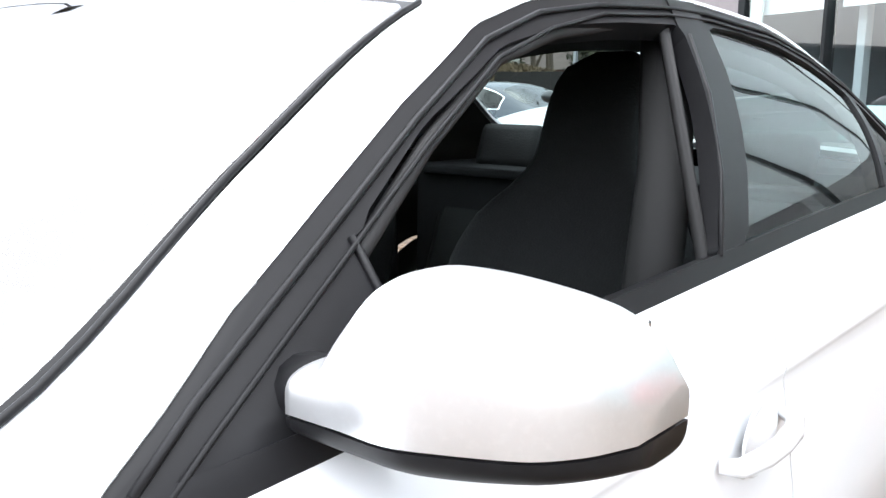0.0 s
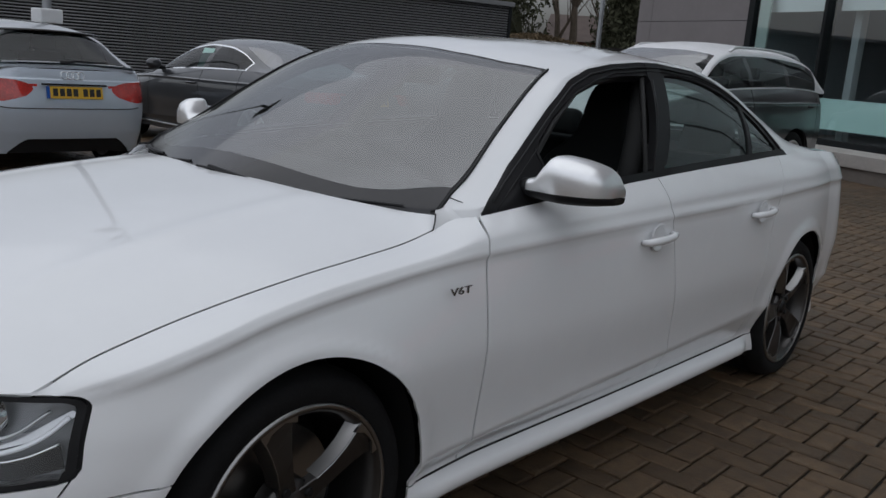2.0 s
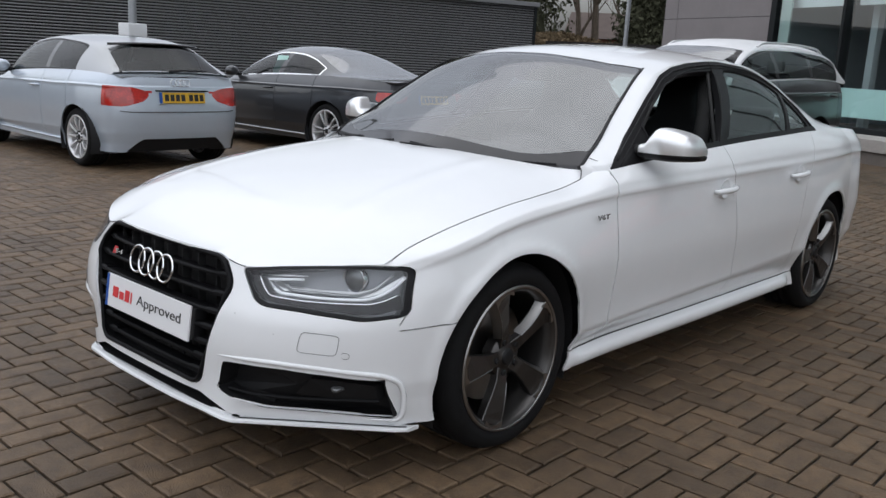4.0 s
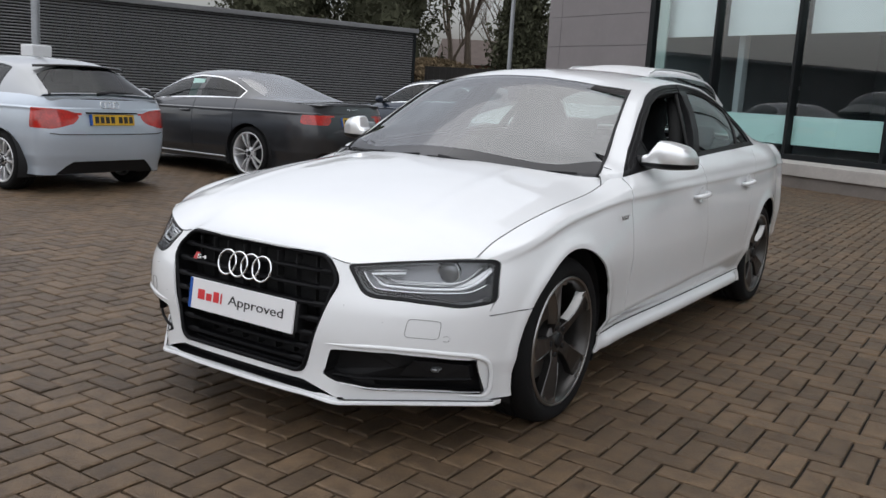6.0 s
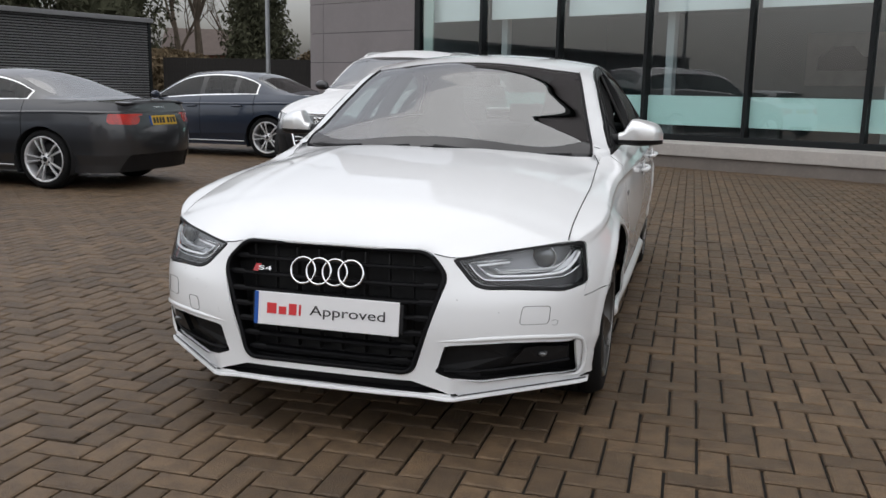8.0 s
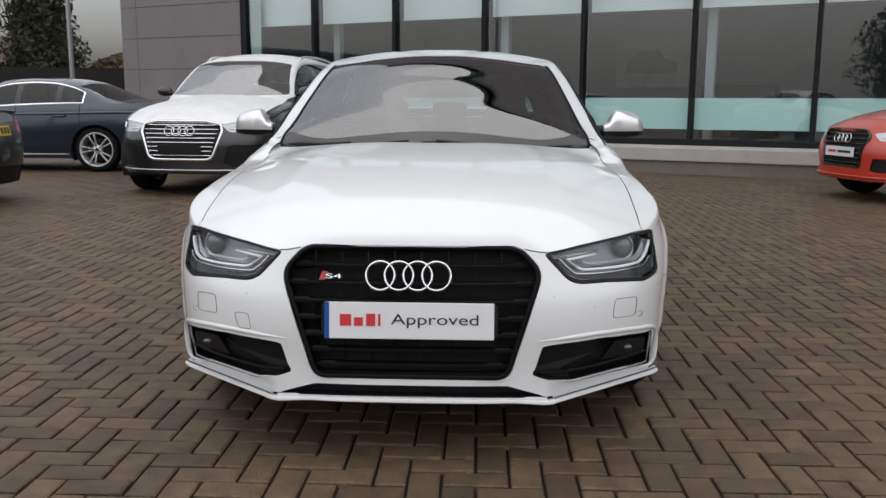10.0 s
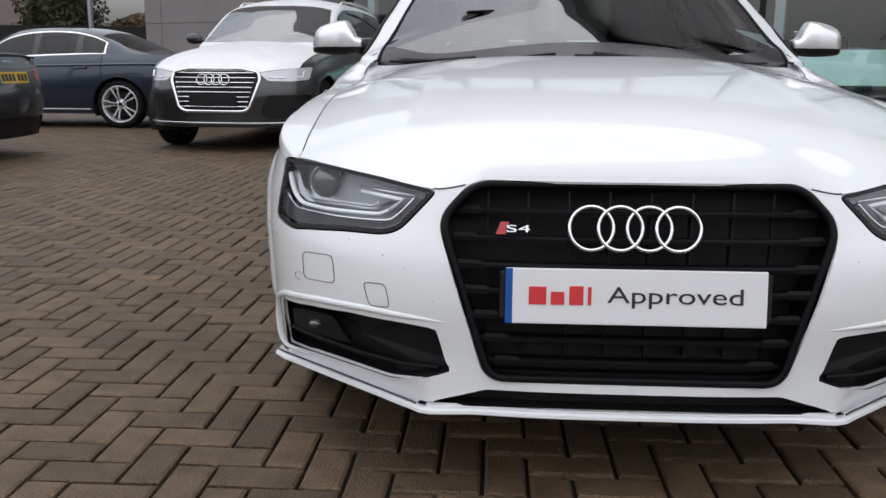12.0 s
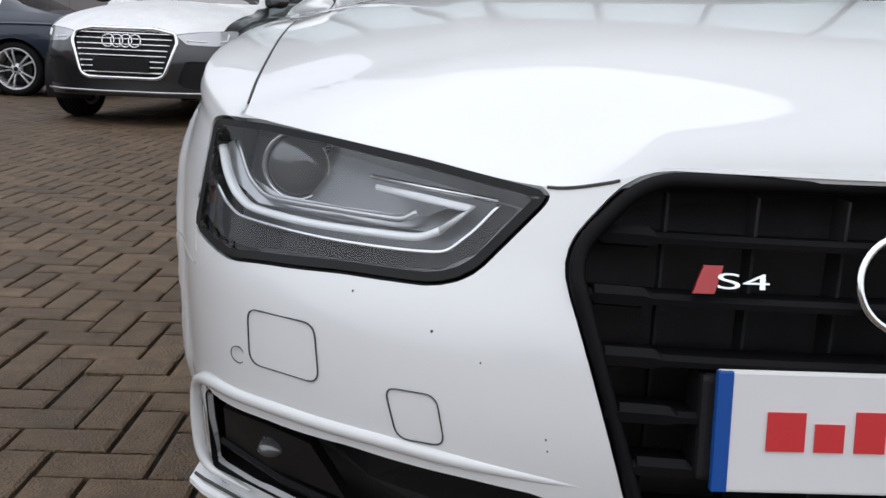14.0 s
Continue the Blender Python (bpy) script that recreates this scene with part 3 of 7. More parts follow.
    def boot(self, nx=16, ny=24):
        P = []
        y0 = self.y_canopy[1] - 0.03
        for i in range(nx + 1):
            s = i / nx
            row = []
            for j in range(ny + 1):
                y = y0 + (self.length - 0.11 - y0) * (j / ny)
                c = math.sqrt(max(0.0, 1 - max(0.0, (y - (self.length - self.tail_depth)) / self.tail_depth) ** 3)) if y > self.length - self.tail_depth else 1.0
                W1 = float(self.xtop(y)) * (c ** (2 / 3) if c < 1 else 1)
                row.append((s * W1, y, float(self.ztop(y)) + 0.02 * (1 - s ** 2.5)))
            P.append(row)
        return np.array(P)


def wheel(parent, y, x, left, r=0.333, rim_r=0.252, mats=None, style="blade", width=0.245, arms=5):
    """A road wheel; its outer face looks to +x (or -x on the right side)."""
    tyre_m, rim_m, bright_m, dark_m = mats
    w = new("wheel")
    w.parent = parent
    sgn = 1 if left else -1
    w.matrix_basis = Matrix.Translation((x * sgn, y, r)) @ (Matrix.Identity(4) if left else Matrix.Rotation(math.pi, 4, "Z"))
    h = width
    k = r - rim_r
    prof = [(rim_r - 0.004, -0.012), (rim_r + 0.006, -0.002), (rim_r + 0.35 * k, 0.006), (rim_r + 0.7 * k, 0.001), (r - 0.012, -0.016), (r - 0.003, -0.032)]
    for g in range(4):
        o = -0.045 - g * (h - 0.09) / 4
        prof += [(r, o), (r, o - 0.034), (r - 0.006, o - 0.036), (r - 0.006, o - 0.042)]
    prof += [(r - 0.003, -h + 0.03), (r - 0.012, -h + 0.015), (rim_r + 0.5 * k, -h), (rim_r, -h + 0.01), (rim_r - 0.004, -h + 0.02)]
    part("tyre", lathe(prof, 72), tyre_m, w, "black rubber tyre", smooth=True)
    part("rim", lathe([(rim_r + 0.004, -0.002), (rim_r + 0.001, 0.003), (rim_r - 0.010, 0.001), (rim_r - 0.020, -0.012), (rim_r - 0.030, -0.060), (rim_r - 0.036, -h + 0.03), (rim_r - 0.002, -h + 0.012)], 72), rim_m, w, smooth=True)
    if style == "blade":
        part("rim_edge", lathe([(rim_r + 0.0045, -0.0015), (rim_r + 0.0015, 0.0040), (rim_r - 0.006, 0.0035), (rim_r - 0.0065, 0.0015)], 72), bright_m, w, "machined bright rim edge", smooth=True)
    # brake disc and back
    part("brake_disc", lathe([(0.0, -0.105), (0.172, -0.105), (0.172, -0.13), (0.0, -0.13)], 48), bright_m, w, "steel brake disc")
    part("wheel_back", lathe([(0.0, -h + 0.05), (rim_r - 0.034, -h + 0.05), (rim_r - 0.034, -h + 0.045), (0.0, -h + 0.045)], 40), dark_m, w)
    for a in range(arms):
        ang = 2 * math.pi * a / arms + 0.3
        rot = Matrix.Rotation(ang, 4, "X")
        bm = bmesh.new()
        if style == "blade":
            # broad twisted arm: narrow at the hub, wide and stepped at the rim
            secs = [(0.040, -0.027, 0.027, -0.028, -0.028), (0.085, -0.024, 0.025, -0.014, -0.020), (0.13, -0.026, 0.031, -0.005, -0.018), (0.175, -0.031, 0.040, -0.001, -0.018), (0.210, -0.036, 0.049, -0.002, -0.016), (rim_r - 0.008, -0.046, 0.060, -0.003, -0.010)]
        elif style == "twin":
            secs = [(0.045, -0.006, 0.006, -0.030, -0.03), (0.10, -0.010, 0.010, -0.012, -0.012), (0.17, -0.011, 0.011, 0.0, 0.0), (rim_r - 0.008, -0.014, 0.014, -0.004, -0.004)]
        else:
            secs = [(0.045, -0.010, 0.010, -0.030, -0.03), (0.10, -0.011, 0.011, -0.012, -0.012), (0.17, -0.012, 0.012, 0.0, 0.0), (rim_r - 0.008, -0.015, 0.015, -0.004, -0.004)]
        offs = (-0.24, 0.24) if style == "twin" else (0.0,)
        for tw in offs:
            rings = []
            for rr, b0, b1, xa, xb in secs:
                sh = tw * rr * 0.8
                rings.append([bm.verts.new((xa, b0 + sh, rr)), bm.verts.new((xb, b1 + sh, rr)), bm.verts.new((xb - 0.034, b1 + sh - 0.004, rr)), bm.verts.new((xa - 0.034, b0 + sh + 0.004, rr))])
            for p, q in zip(rings, rings[1:]):
                for i in range(4):
                    bm.faces.new((p[i], p[(i + 1) % 4], q[(i + 1) % 4], q[i]))
            bm.faces.new(list(reversed(rings[0])))
            bm.faces.new(rings[-1])
        bmesh.ops.recalc_face_normals(bm, faces=bm.faces)
        bmesh.ops.transform(bm, matrix=rot, verts=bm.verts)
        bmesh.ops.bevel(bm, geom=list(bm.edges), offset=0.0025, segments=1, affect="EDGES")
        part("spoke", bm, rim_m, w)
        if style == "blade":
            edge = [rot @ Vector((xa + 0.0015, b0 + 0.0015, rr)) for rr, b0, b1, xa, xb in secs[1:]]
            part("spoke_edge", tube(edge, 0.0016, 6), bright_m, w, "machined bright spoke edge")
            # slanting bright facet along one flank, and the lighter tip where the arm meets the rim
            fb = bmesh.new()
            fa = [[fb.verts.new(rot @ Vector(q)) for q in ((xa - 0.001, b0 + 0.001, rr), (xa - 0.030, b0 - 0.010 - 0.05 * max(0.0, rr - 0.12), rr))] for rr, b0, b1, xa, xb in secs[1:]]
            for p, q in zip(fa, fa[1:]):
                fb.faces.new((p[0], q[0], q[1], p[1]))
            part("spoke_facet", fb, bright_m, w, "bright turned flank of the arm", smooth=True)
            r1 = rim_r - 0.010
            tip = prism([(-0.044, r1 + 0.004), (0.056, r1 + 0.004), (0.050, r1 - 0.020), (0.020, r1 - 0.004), (-0.016, r1 - 0.010), (-0.038, r1 - 0.028)], -0.0065, 0.0012, plane="yz")
            bmesh.ops.transform(tip, matrix=rot, verts=tip.verts)
            part("spoke_tip", tip, bright_m, w, "lighter machined tip of the arm")
        nut = lathe([(0.0, -0.018), (0.009, -0.018), (0.011, -0.022), (0.011, -0.045)], 10)
        bmesh.ops.translate(nut, vec=(0, 0.056 * math.sin(ang + 0.6), 0.056 * math.cos(ang + 0.6)), verts=nut.verts)
        part("wheel_bolt", nut, dark_m, w)
    part("hub", lathe([(0.0, -0.018), (0.024, -0.019), (0.030, -0.024), (0.034, -0.026), (0.070, -0.032), (0.074, -0.042), (0.074, -0.075)], 40), rim_m, w, smooth=True)
    part("hub_cap", lathe([(0.0, -0.014), (0.020, -0.0145), (0.027, -0.017), (0.029, -0.022)], 32), dark_m, w, smooth=True)
    return w


def four_rings(parent, m, ring_r, thick, material, pitch=0.72):
    """Four linked bright rings in the xz plane."""
    emblem = new("ring_emblem")
    emblem.parent = parent
    emblem.matrix_basis = m
    tagged(emblem, "four linked polished chrome rings")
    for k in range(4):
        cx = (k - 1.5) * 2 * ring_r * pitch
        pts = [(cx + ring_r * math.cos(2 * math.pi * i / 40), -0.0015 * (k % 2), ring_r * math.sin(2 * math.pi * i / 40)) for i in range(40)]
        part("ring", tube(pts, thick, 10, closed=True), material, emblem, smooth=True)
    return emblem


def flow(points, n):
    """A finer run of points along a smooth line."""
    k = [pchip([(i, p[a]) for i, p in enumerate(points)]) for a in (0, 1)]
    return [(float(k[0](u / n)), float(k[1](u / n))) for u in range(n * (len(points) - 1) + 1)]


def face_y(sh, x, z):
    """Depth of the nose surface at a place in front view."""
    return sh.plan_y(x, min(z, 0.70))


def sports_saloon():
    """The white saloon: body panels, glass, lamps, wheels, cabin."""
    car = thing("saloon_car", "glossy white four-door sports saloon parked on block paving", "car")
    sh = Shape()
    sh.chamfer, sh.crown = True, 2.15
    axle_y = (0.915, 3.745)
    xz = lambda c: c[:, [0, 2]]
    yz = lambda c: c[:, [1, 2]]
    far = lambda c, lim: c[:, 1] > lim

    grille_p = rounded([(-0.335, 0.682), (0.335, 0.682), (0.408, 0.603), (0.304, 0.272), (-0.304, 0.272), (-0.408, 0.603)], 0.036)
    lamp_p = rounded([(0.411, 0.6555), (0.528, 0.675), (0.625, 0.6865), (0.718, 0.692), (0.802, 0.688), (0.822, 0.552), (0.757, 0.541), (0.709, 0.551), (0.616, 0.562), (0.519, 0.565), (0.486, 0.577)], 0.016)
    fog_p = rounded([(0.797, 0.356), (0.70, 0.378), (0.60, 0.388), (0.481, 0.384), (0.406, 0.378), (0.384, 0.301), (0.371, 0.287), (0.420, 0.268), (0.512, 0.240), (0.629, 0.236), (0.800, 0.228)], 0.010)
    slot_p = rounded([(-0.30, 0.253), (0.30, 0.253), (0.375, 0.229), (0.450, 0.203), (0.312, 0.214), (-0.312, 0.214), (-0.450, 0.203), (-0.375, 0.229)], 0.008)
    cap_p = rounded([(0.640, 0.506), (0.722, 0.498), (0.718, 0.438), (0.633, 0.446)], 0.014)
    tap_p = rounded([(-0.565, 0.461), (-0.515, 0.463), (-0.505, 0.414), (-0.551, 0.412)], 0.012)
    sd_g, sd_l, sd_f, sd_s, sd_c = sd_poly(grille_p), sd_poly(lamp_p), sd_poly(fog_p), sd_poly(slot_p), sd_poly(cap_p)
    front = lambda sd, lim=0.74: (lambda c: np.where(far(c, lim), 9.0, sd(xz(c))))
    f_g, f_l, f_f, f_s, f_c = front(sd_g), front(sd_l), front(sd_f), front(sd_s), front(sd_c)
    arch = lambda c: np.minimum(np.hypot(c[:, 1] - axle_y[0] + 0.012, c[:, 2] - 0.325), np.hypot(c[:, 1] - axle_y[1], c[:, 2] - 0.325)) - 0.366 + np.where(c[:, 0] < 0.5, 9, 0)
    yd1 = pchip([(0.2, 1.474), (0.5, 1.480), (0.76, 1.485), (0.82, 1.491), (0.87, 1.506), (0.905, 1.526), (0.935, 1.550)])
    yd3 = pchip([(0.2, 3.222), (0.42, 3.230), (0.58, 3.250), (0.757, 3.30), (0.9, 3.39), (1.05, 3.50)])
    ys = pchip([(0.45, 0.398), (0.503, 0.404), (0.56, 0.44), (0.71, 0.52)])
    d1 = lambda c: c[:, 1] - yd1(c[:, 2])
    d2 = lambda c: c[:, 1] - 2.512 + 0.18 * (c[:, 2] - 0.42)
    d3 = lambda c: c[:, 1] - yd3(c[:, 2])
    sill = lambda c: c[:, 2] - 0.272
    wing = lambda c: np.where(c[:, 1] > 0.9, 9.0, np.minimum(c[:, 1] - ys(c[:, 2]), c[:, 2] - 0.508 - 0.05 * (c[:, 1] - 0.41)))

    shell = grid_bm(sh.side())
    shell.normal_update()
    co = coords(shell.verts)
    blade = 0.034 * np.exp(-((co[:, 2] - 0.232) / 0.030) ** 4) * np.clip((co[:, 1] - 1.25) / 0.1, 0, 1) * np.clip((3.35 - co[:, 1]) / 0.1, 0, 1)
    flare = 0.010 * np.exp(-((arch(co) - 0.012) / 0.02) ** 2)
    for v, r in zip(shell.verts, blade + flare):
        n = v.normal
        if n.dot(Vector((v.co.x, v.co.y - 2.3, 0))) < 0:
            n = -n
        v.co += float(r) * n
    g = 0.0022
    for f in (f_g, f_f, f_s, arch):
        cut(shell, f)
    for f in (f_l, lambda c: f_l(c) - 0.004, lambda c: f_l(c) + 0.008):
        cut(shell, f)
    g1, g2 = 0.0034, 0.0018
    for f, h in ((d1, g1), (d2, g2), (d3, g2), (sill, g), (wing, g)):
        cut(shell, lambda c: f(c) - h)
        cut(shell, lambda c: f(c) + h)
    c = centres(shell)
    gone = (f_g(c) < 0) | (f_f(c) < 0) | (f_s(c) < 0) | (arch(c) < 0)
    lens = f_l(c) < 0
    rim_l = lens & (f_l(c) > -0.008)
    hood_gap = (f_l(c) >= 0) & (f_l(c) < 0.004)
    body = ~gone & ~lens & ~hood_gap
    is_sill = (sill(c) < -g) & (c[:, 1] > 1.0) & (c[:, 1] < 3.45)
    above = ~((sill(c) < g) & (c[:, 1] > 1.0) & (c[:, 1] < 3.45))
    wg = wing(c)
    panels = {
        "front_bumper": body & ((wg < -g) | ((c[:, 2] > 0.556) & (wg < 0))) & (c[:, 1] < 0.9),
        "front_wing": body & ((wg > g) | ((c[:, 2] > 0.556) & (wg >= 0))) & (d1(c) < -g1) & above,
        "front_door": body & (d1(c) > g1) & (d2(c) < -g2) & above,
        "rear_door": body & (d2(c) > g2) & (d3(c) < -g2) & above,
        "rear_quarter": body & (d3(c) > g2) & ~is_sill & above,
        "side_sill": body & is_sill,
    }
    # dark shell behind the gaps; its near-black colour stands for their shade
    under = take(shell, ~gone & ~lens)
    offset(under, -0.0095)
    part("inner_body", mirrored(under), M["underbody"], car, smooth=True)
    names = {}
    for nm, keep in panels.items():
        p = take(shell, keep)
        flange(p, 0.008)
        if nm in ("front_bumper", "rear_quarter"):
            names[nm] = part(nm if nm == "front_bumper" else "rear_body", mirrored(p), M["white_paint"], car, smooth=True)
        else:
            q = flip(p)
            names[nm] = part(nm, p, M["white_paint"], car, smooth=True)
            part(nm, q, M["white_paint"], car, smooth=True)
    # headlamps
    for side in (1, -1):
        hl = new("headlight")
        hl.parent = car
        edge_bm = flange(take(shell, rim_l), 0.004)
        part("lamp_border", edge_bm if side > 0 else flip(edge_bm), M["black_trim"], hl, smooth=True)
        p = take(shell, lens & ~rim_l)
        lens_bm = flange(p.copy(), 0.01)
        back = p.copy()
        offset(back, -0.055)
        rim = p.copy()
        flange(rim, 0.055)
        bmesh.ops.delete(rim, geom=list(rim.faces)[:len(p.faces)], context="FACES")
        p.free()
        bms = [lens_bm, back, rim]
        if side < 0:
            bms = [flip(b) for b in bms]
        pane = part("lens", bms[0], M["lamp_lens"], hl, "clear moulded lamp lens", smooth=True)
        pane.visible_shadow = False
        part("housing", bms[1], M["lamp_housing"], hl, "dark grey lamp housing", smooth=True)
        part("bezel", bms[2], M["gloss_black"], hl, smooth=True)

        def lp(x, z, d):
            return (side * x, face_y(sh, x, z) + d, z)
        strip = [(0.786, 0.653), (0.773, 0.625), (0.751, 0.603), (0.727, 0.595), (0.671, 0.594), (0.594, 0.596), (0.539, 0.598), (0.515, 0.607), (0.485, 0.630), (0.538, 0.636), (0.582, 0.640)]
        part("daytime_light_strip", tube([lp(x, z, 0.022) for x, z in flow(strip[:8], 5)], 0.0064, 10, flat=0.7), M["led_strip"], hl, "white guide-light strip", smooth=True)
        part("daytime_light_strip", tube([lp(x, z, 0.022) for x, z in strip[7:]], [0.0062, 0.0055, 0.0045, 0.0036], 10, flat=0.7), M["led_strip"], hl, "white guide-light strip", smooth=True)
        low_l = [(0.79, 0.610), (0.765, 0.590), (0.739, 0.583), (0.657, 0.583), (0.559, 0.585), (0.515, 0.588), (0.490, 0.604), (0.457, 0.638)]
        part("chrome_trim", tube([lp(x, z, 0.018) for x, z in flow(low_l, 5)], 0.0028, 6), M["chrome"], hl, smooth=True)
        part("chrome_trim", tube([lp(x, z, 0.022) for x, z in ((0.588, 0.650), (0.527, 0.645), (0.459, 0.640))], 0.0028, 6), M["chrome"], hl, smooth=True)
        arc = [(0.762, 0.662), (0.735, 0.622), (0.701, 0.609), (0.62, 0.611), (0.56, 0.611), (0.538, 0.620)]
        part("chrome_trim", tube([lp(x, z, 0.030) for x, z in flow(arc, 5)], 0.0035, 6), M["chrome_satin"], hl, smooth=True)
        # dark lower shelf under the strip
        sb = bmesh.new()
        dn = [(0.806, 0.572), (0.770, 0.556), (0.730, 0.556), (0.650, 0.566), (0.560, 0.570), (0.515, 0.574), (0.480, 0.592), (0.440, 0.636)]
        a, b = [sb.verts.new(lp(x, z, 0.020)) for x, z in low_l], [sb.verts.new(lp(x, z, 0.012)) for x, z in dn]
        for i in range(len(a) - 1):
            sb.faces.new((a[i], a[i + 1], b[i + 1], b[i]))
        part("lower_shelf", sb, M["black_trim"], hl, smooth=True)
        # satin reflector shelf between projector and strip
        sb = bmesh.new()
        up = [lp(x, z, 0.046) for x, z in ((0.775, 0.660), (0.745, 0.625), (0.70, 0.612), (0.62, 0.612), (0.53, 0.614), (0.49, 0.632))]
        dn = [lp(x, z, 0.036) for x, z in ((0.786, 0.655), (0.768, 0.617), (0.725, 0.599), (0.62, 0.600), (0.53, 0.602), (0.485, 0.626))]
        a, b = [sb.verts.new(q) for q in up], [sb.verts.new(q) for q in dn]
        for i in range(5):
            sb.faces.new((a[i], a[i + 1], b[i + 1], b[i]))
        part("reflector", sb, M["chrome_satin"], hl, smooth=True)
        px, pz = 0.683, 0.647
        cy = face_y(sh, px, pz)
        tilt = Matrix.Translation((side * px, cy + 0.026, pz - 0.002)) @ Matrix.Rotation(math.radians(8 * side), 4, "Z")
        pl = lathe([(0.0, 0.006), (0.016, 0.008), (0.028, 0.013), (0.0365, 0.022), (0.0375, 0.04)], 36, "y")
        bmesh.ops.transform(pl, matrix=tilt, verts=pl.verts)
        part("projector_lens", pl, M["lamp_projector"], hl, "round projector lens", smooth=True)
        pr = lathe([(0.0370, 0.020), (0.0390, 0.017), (0.0405, 0.019), (0.0405, 0.04)], 40, "y")
        bmesh.ops.transform(pr, matrix=tilt, verts=pr.verts)
        part("projector_ring", pr, M["chrome"], hl, smooth=True)
    # front grille
    gr = new("grille")
    gr.parent = car
    tagged(gr, "gloss black radiator grille with horizontal bars")
    bk = bmesh.new()
    vs = [bk.verts.new((x * 0.99, face_y(sh, x, z) + 0.09, z)) for x, z in grille_p]
    bk.faces.new(vs)
    part("grille_back", bk, M["black_plastic"], gr)
    side_w = bmesh.new()
    a = [side_w.verts.new((x, face_y(sh, x, z) + 0.002, z)) for x, z in grille_p]
    b = [side_w.verts.new((x * 0.99, face_y(sh, x, z) + 0.092, z)) for x, z in grille_p]
    for i in range(len(a)):
        j = (i + 1) % len(a)
        side_w.faces.new((a[i], a[j], b[j], b[i]))
    part("grille_duct", side_w, M["black_plastic"], gr, smooth=True)
    ring = [(x * 0.992, face_y(sh, x, z) - 0.002, z) for x, z in rounded([(-0.329, 0.674), (0.329, 0.674), (0.400, 0.602), (0.298, 0.280), (-0.298, 0.280), (-0.400, 0.602)], 0.035, 7)]
    part("grille_frame", tube(ring, 0.0080, 8, closed=True), M["grille_black"], gr, smooth=True)
    half_w = pchip([(0.27, 0.28), (0.32, 0.312), (0.603, 0.400), (0.64, 0.37), (0.69, 0.325)])
    for z in (0.619, 0.566, 0.513, 0.462, 0.411, 0.361, 0.312):
        w = float(half_w(z)) - 0.012
        bar = bmesh.new()
        rows_ = []
        steps = [-w, -w + 0.012, -w + 0.014, -w + 0.058, -w + 0.066] + [(-w + 0.066) * (1 - i / 8) for i in range(1, 8)]
        for x in steps + [0.0] + [-q for q in reversed(steps)]:
            y = face_y(sh, x, z) + 0.018
            th = 0.0105 if w - 0.062 < abs(x) < w - 0.012 else 0.0060
            rows_.append([bar.verts.new((x, y, z + th)), bar.verts.new((x, y - 0.006, z + th * 0.35)), bar.verts.new((x, y - 0.006, z - th * 0.6)), bar.verts.new((x, y + 0.004, z - th)), bar.verts.new((x, y + 0.045, z))])
        for p, q in zip(rows_, rows_[1:]):
            for i in range(5):
                bar.faces.new((p[i], q[i], q[(i + 1) % 5], p[(i + 1) % 5]))
        bmesh.ops.recalc_face_normals(bar, faces=bar.faces)
        part("grille_bar", bar, M["grille_black"], gr)
    for k in range(-4, 5):
        x = k * 0.083 + 0.03
        if abs(x) < 0.36:
            part("grille_rib", boxed(x - 0.0015, x + 0.0015, 0.125 + 0.25 * x * x, 0.16, 0.31, 0.66), M["underbody"], gr)
    four_rings(car, Matrix.Translation((-0.008, 0.088, 0.593)) @ Matrix.Rotation(math.radians(-14), 4, "X"), 0.0440, 0.0040, M["chrome"], 0.655)
    # badge
    bd = new("model_badge")
    bd.parent = car
    bd.matrix_basis = Matrix.Translation((-0.256, 0.104, 0.588)) @ Matrix.Rotation(math.radians(-14), 4, "X")
    part("badge_flag", prism([(-0.030, -0.013), (-0.010, -0.013), (-0.002, 0.013), (-0.020, 0.013)], -0.004, 0.0), M["red_enamel"], bd, "red slanted badge field")
    letters("S4", 0.0145, 0.048, M["chrome"], Matrix.Translation((0.016, -0.006, -0.001)), bd, label="chrome badge characters", depth=0.005)
    # show plate
    pl = new("show_plate")
    pl.parent = car
    pl.matrix_basis = Matrix.Translation((-0.004, 0.066, 0.457)) @ Matrix.Rotation(math.radians(-7), 4, "X")
    tagged(pl, "white dealer show plate with blue edge")
    pb = boxed(-0.26, 0.26, -0.004, 0.004, -0.0565, 0.0565, bevel=0.003)
    part("plate_panel", pb, M["plate_white"], pl)
    part("plate_edge_band", boxed(-0.2605, -0.246, -0.0055, 0.003, -0.0560, 0.0560, bevel=0.0015), M["plate_blue"], pl, "blue edge band")
    part("plate_holder", boxed(-0.272, 0.272, 0.004, 0.05, -0.05, 0.05, bevel=0.006), M["black_plastic"], pl)
    # the maker's word as plain red bars
    for xa, xb, za, zb in ((-0.213, -0.178, -0.0165, 0.0195), (-0.169, -0.142, -0.0165, 0.0095), (-0.132, -0.104, -0.0165, 0.0215), (-0.095, -0.088, -0.0165, 0.0205)):
        part("plate_mark", boxed(xa, xb, -0.0058, -0.0042, za, zb), M["red_ink"], pl, "plain red bar")
    letters("Approved", 0.043, 0.268, M["black_ink"], Matrix.Translation((0.078, -0.0055, 0.0)), pl, label="black word on the plate", depth=0.0012)
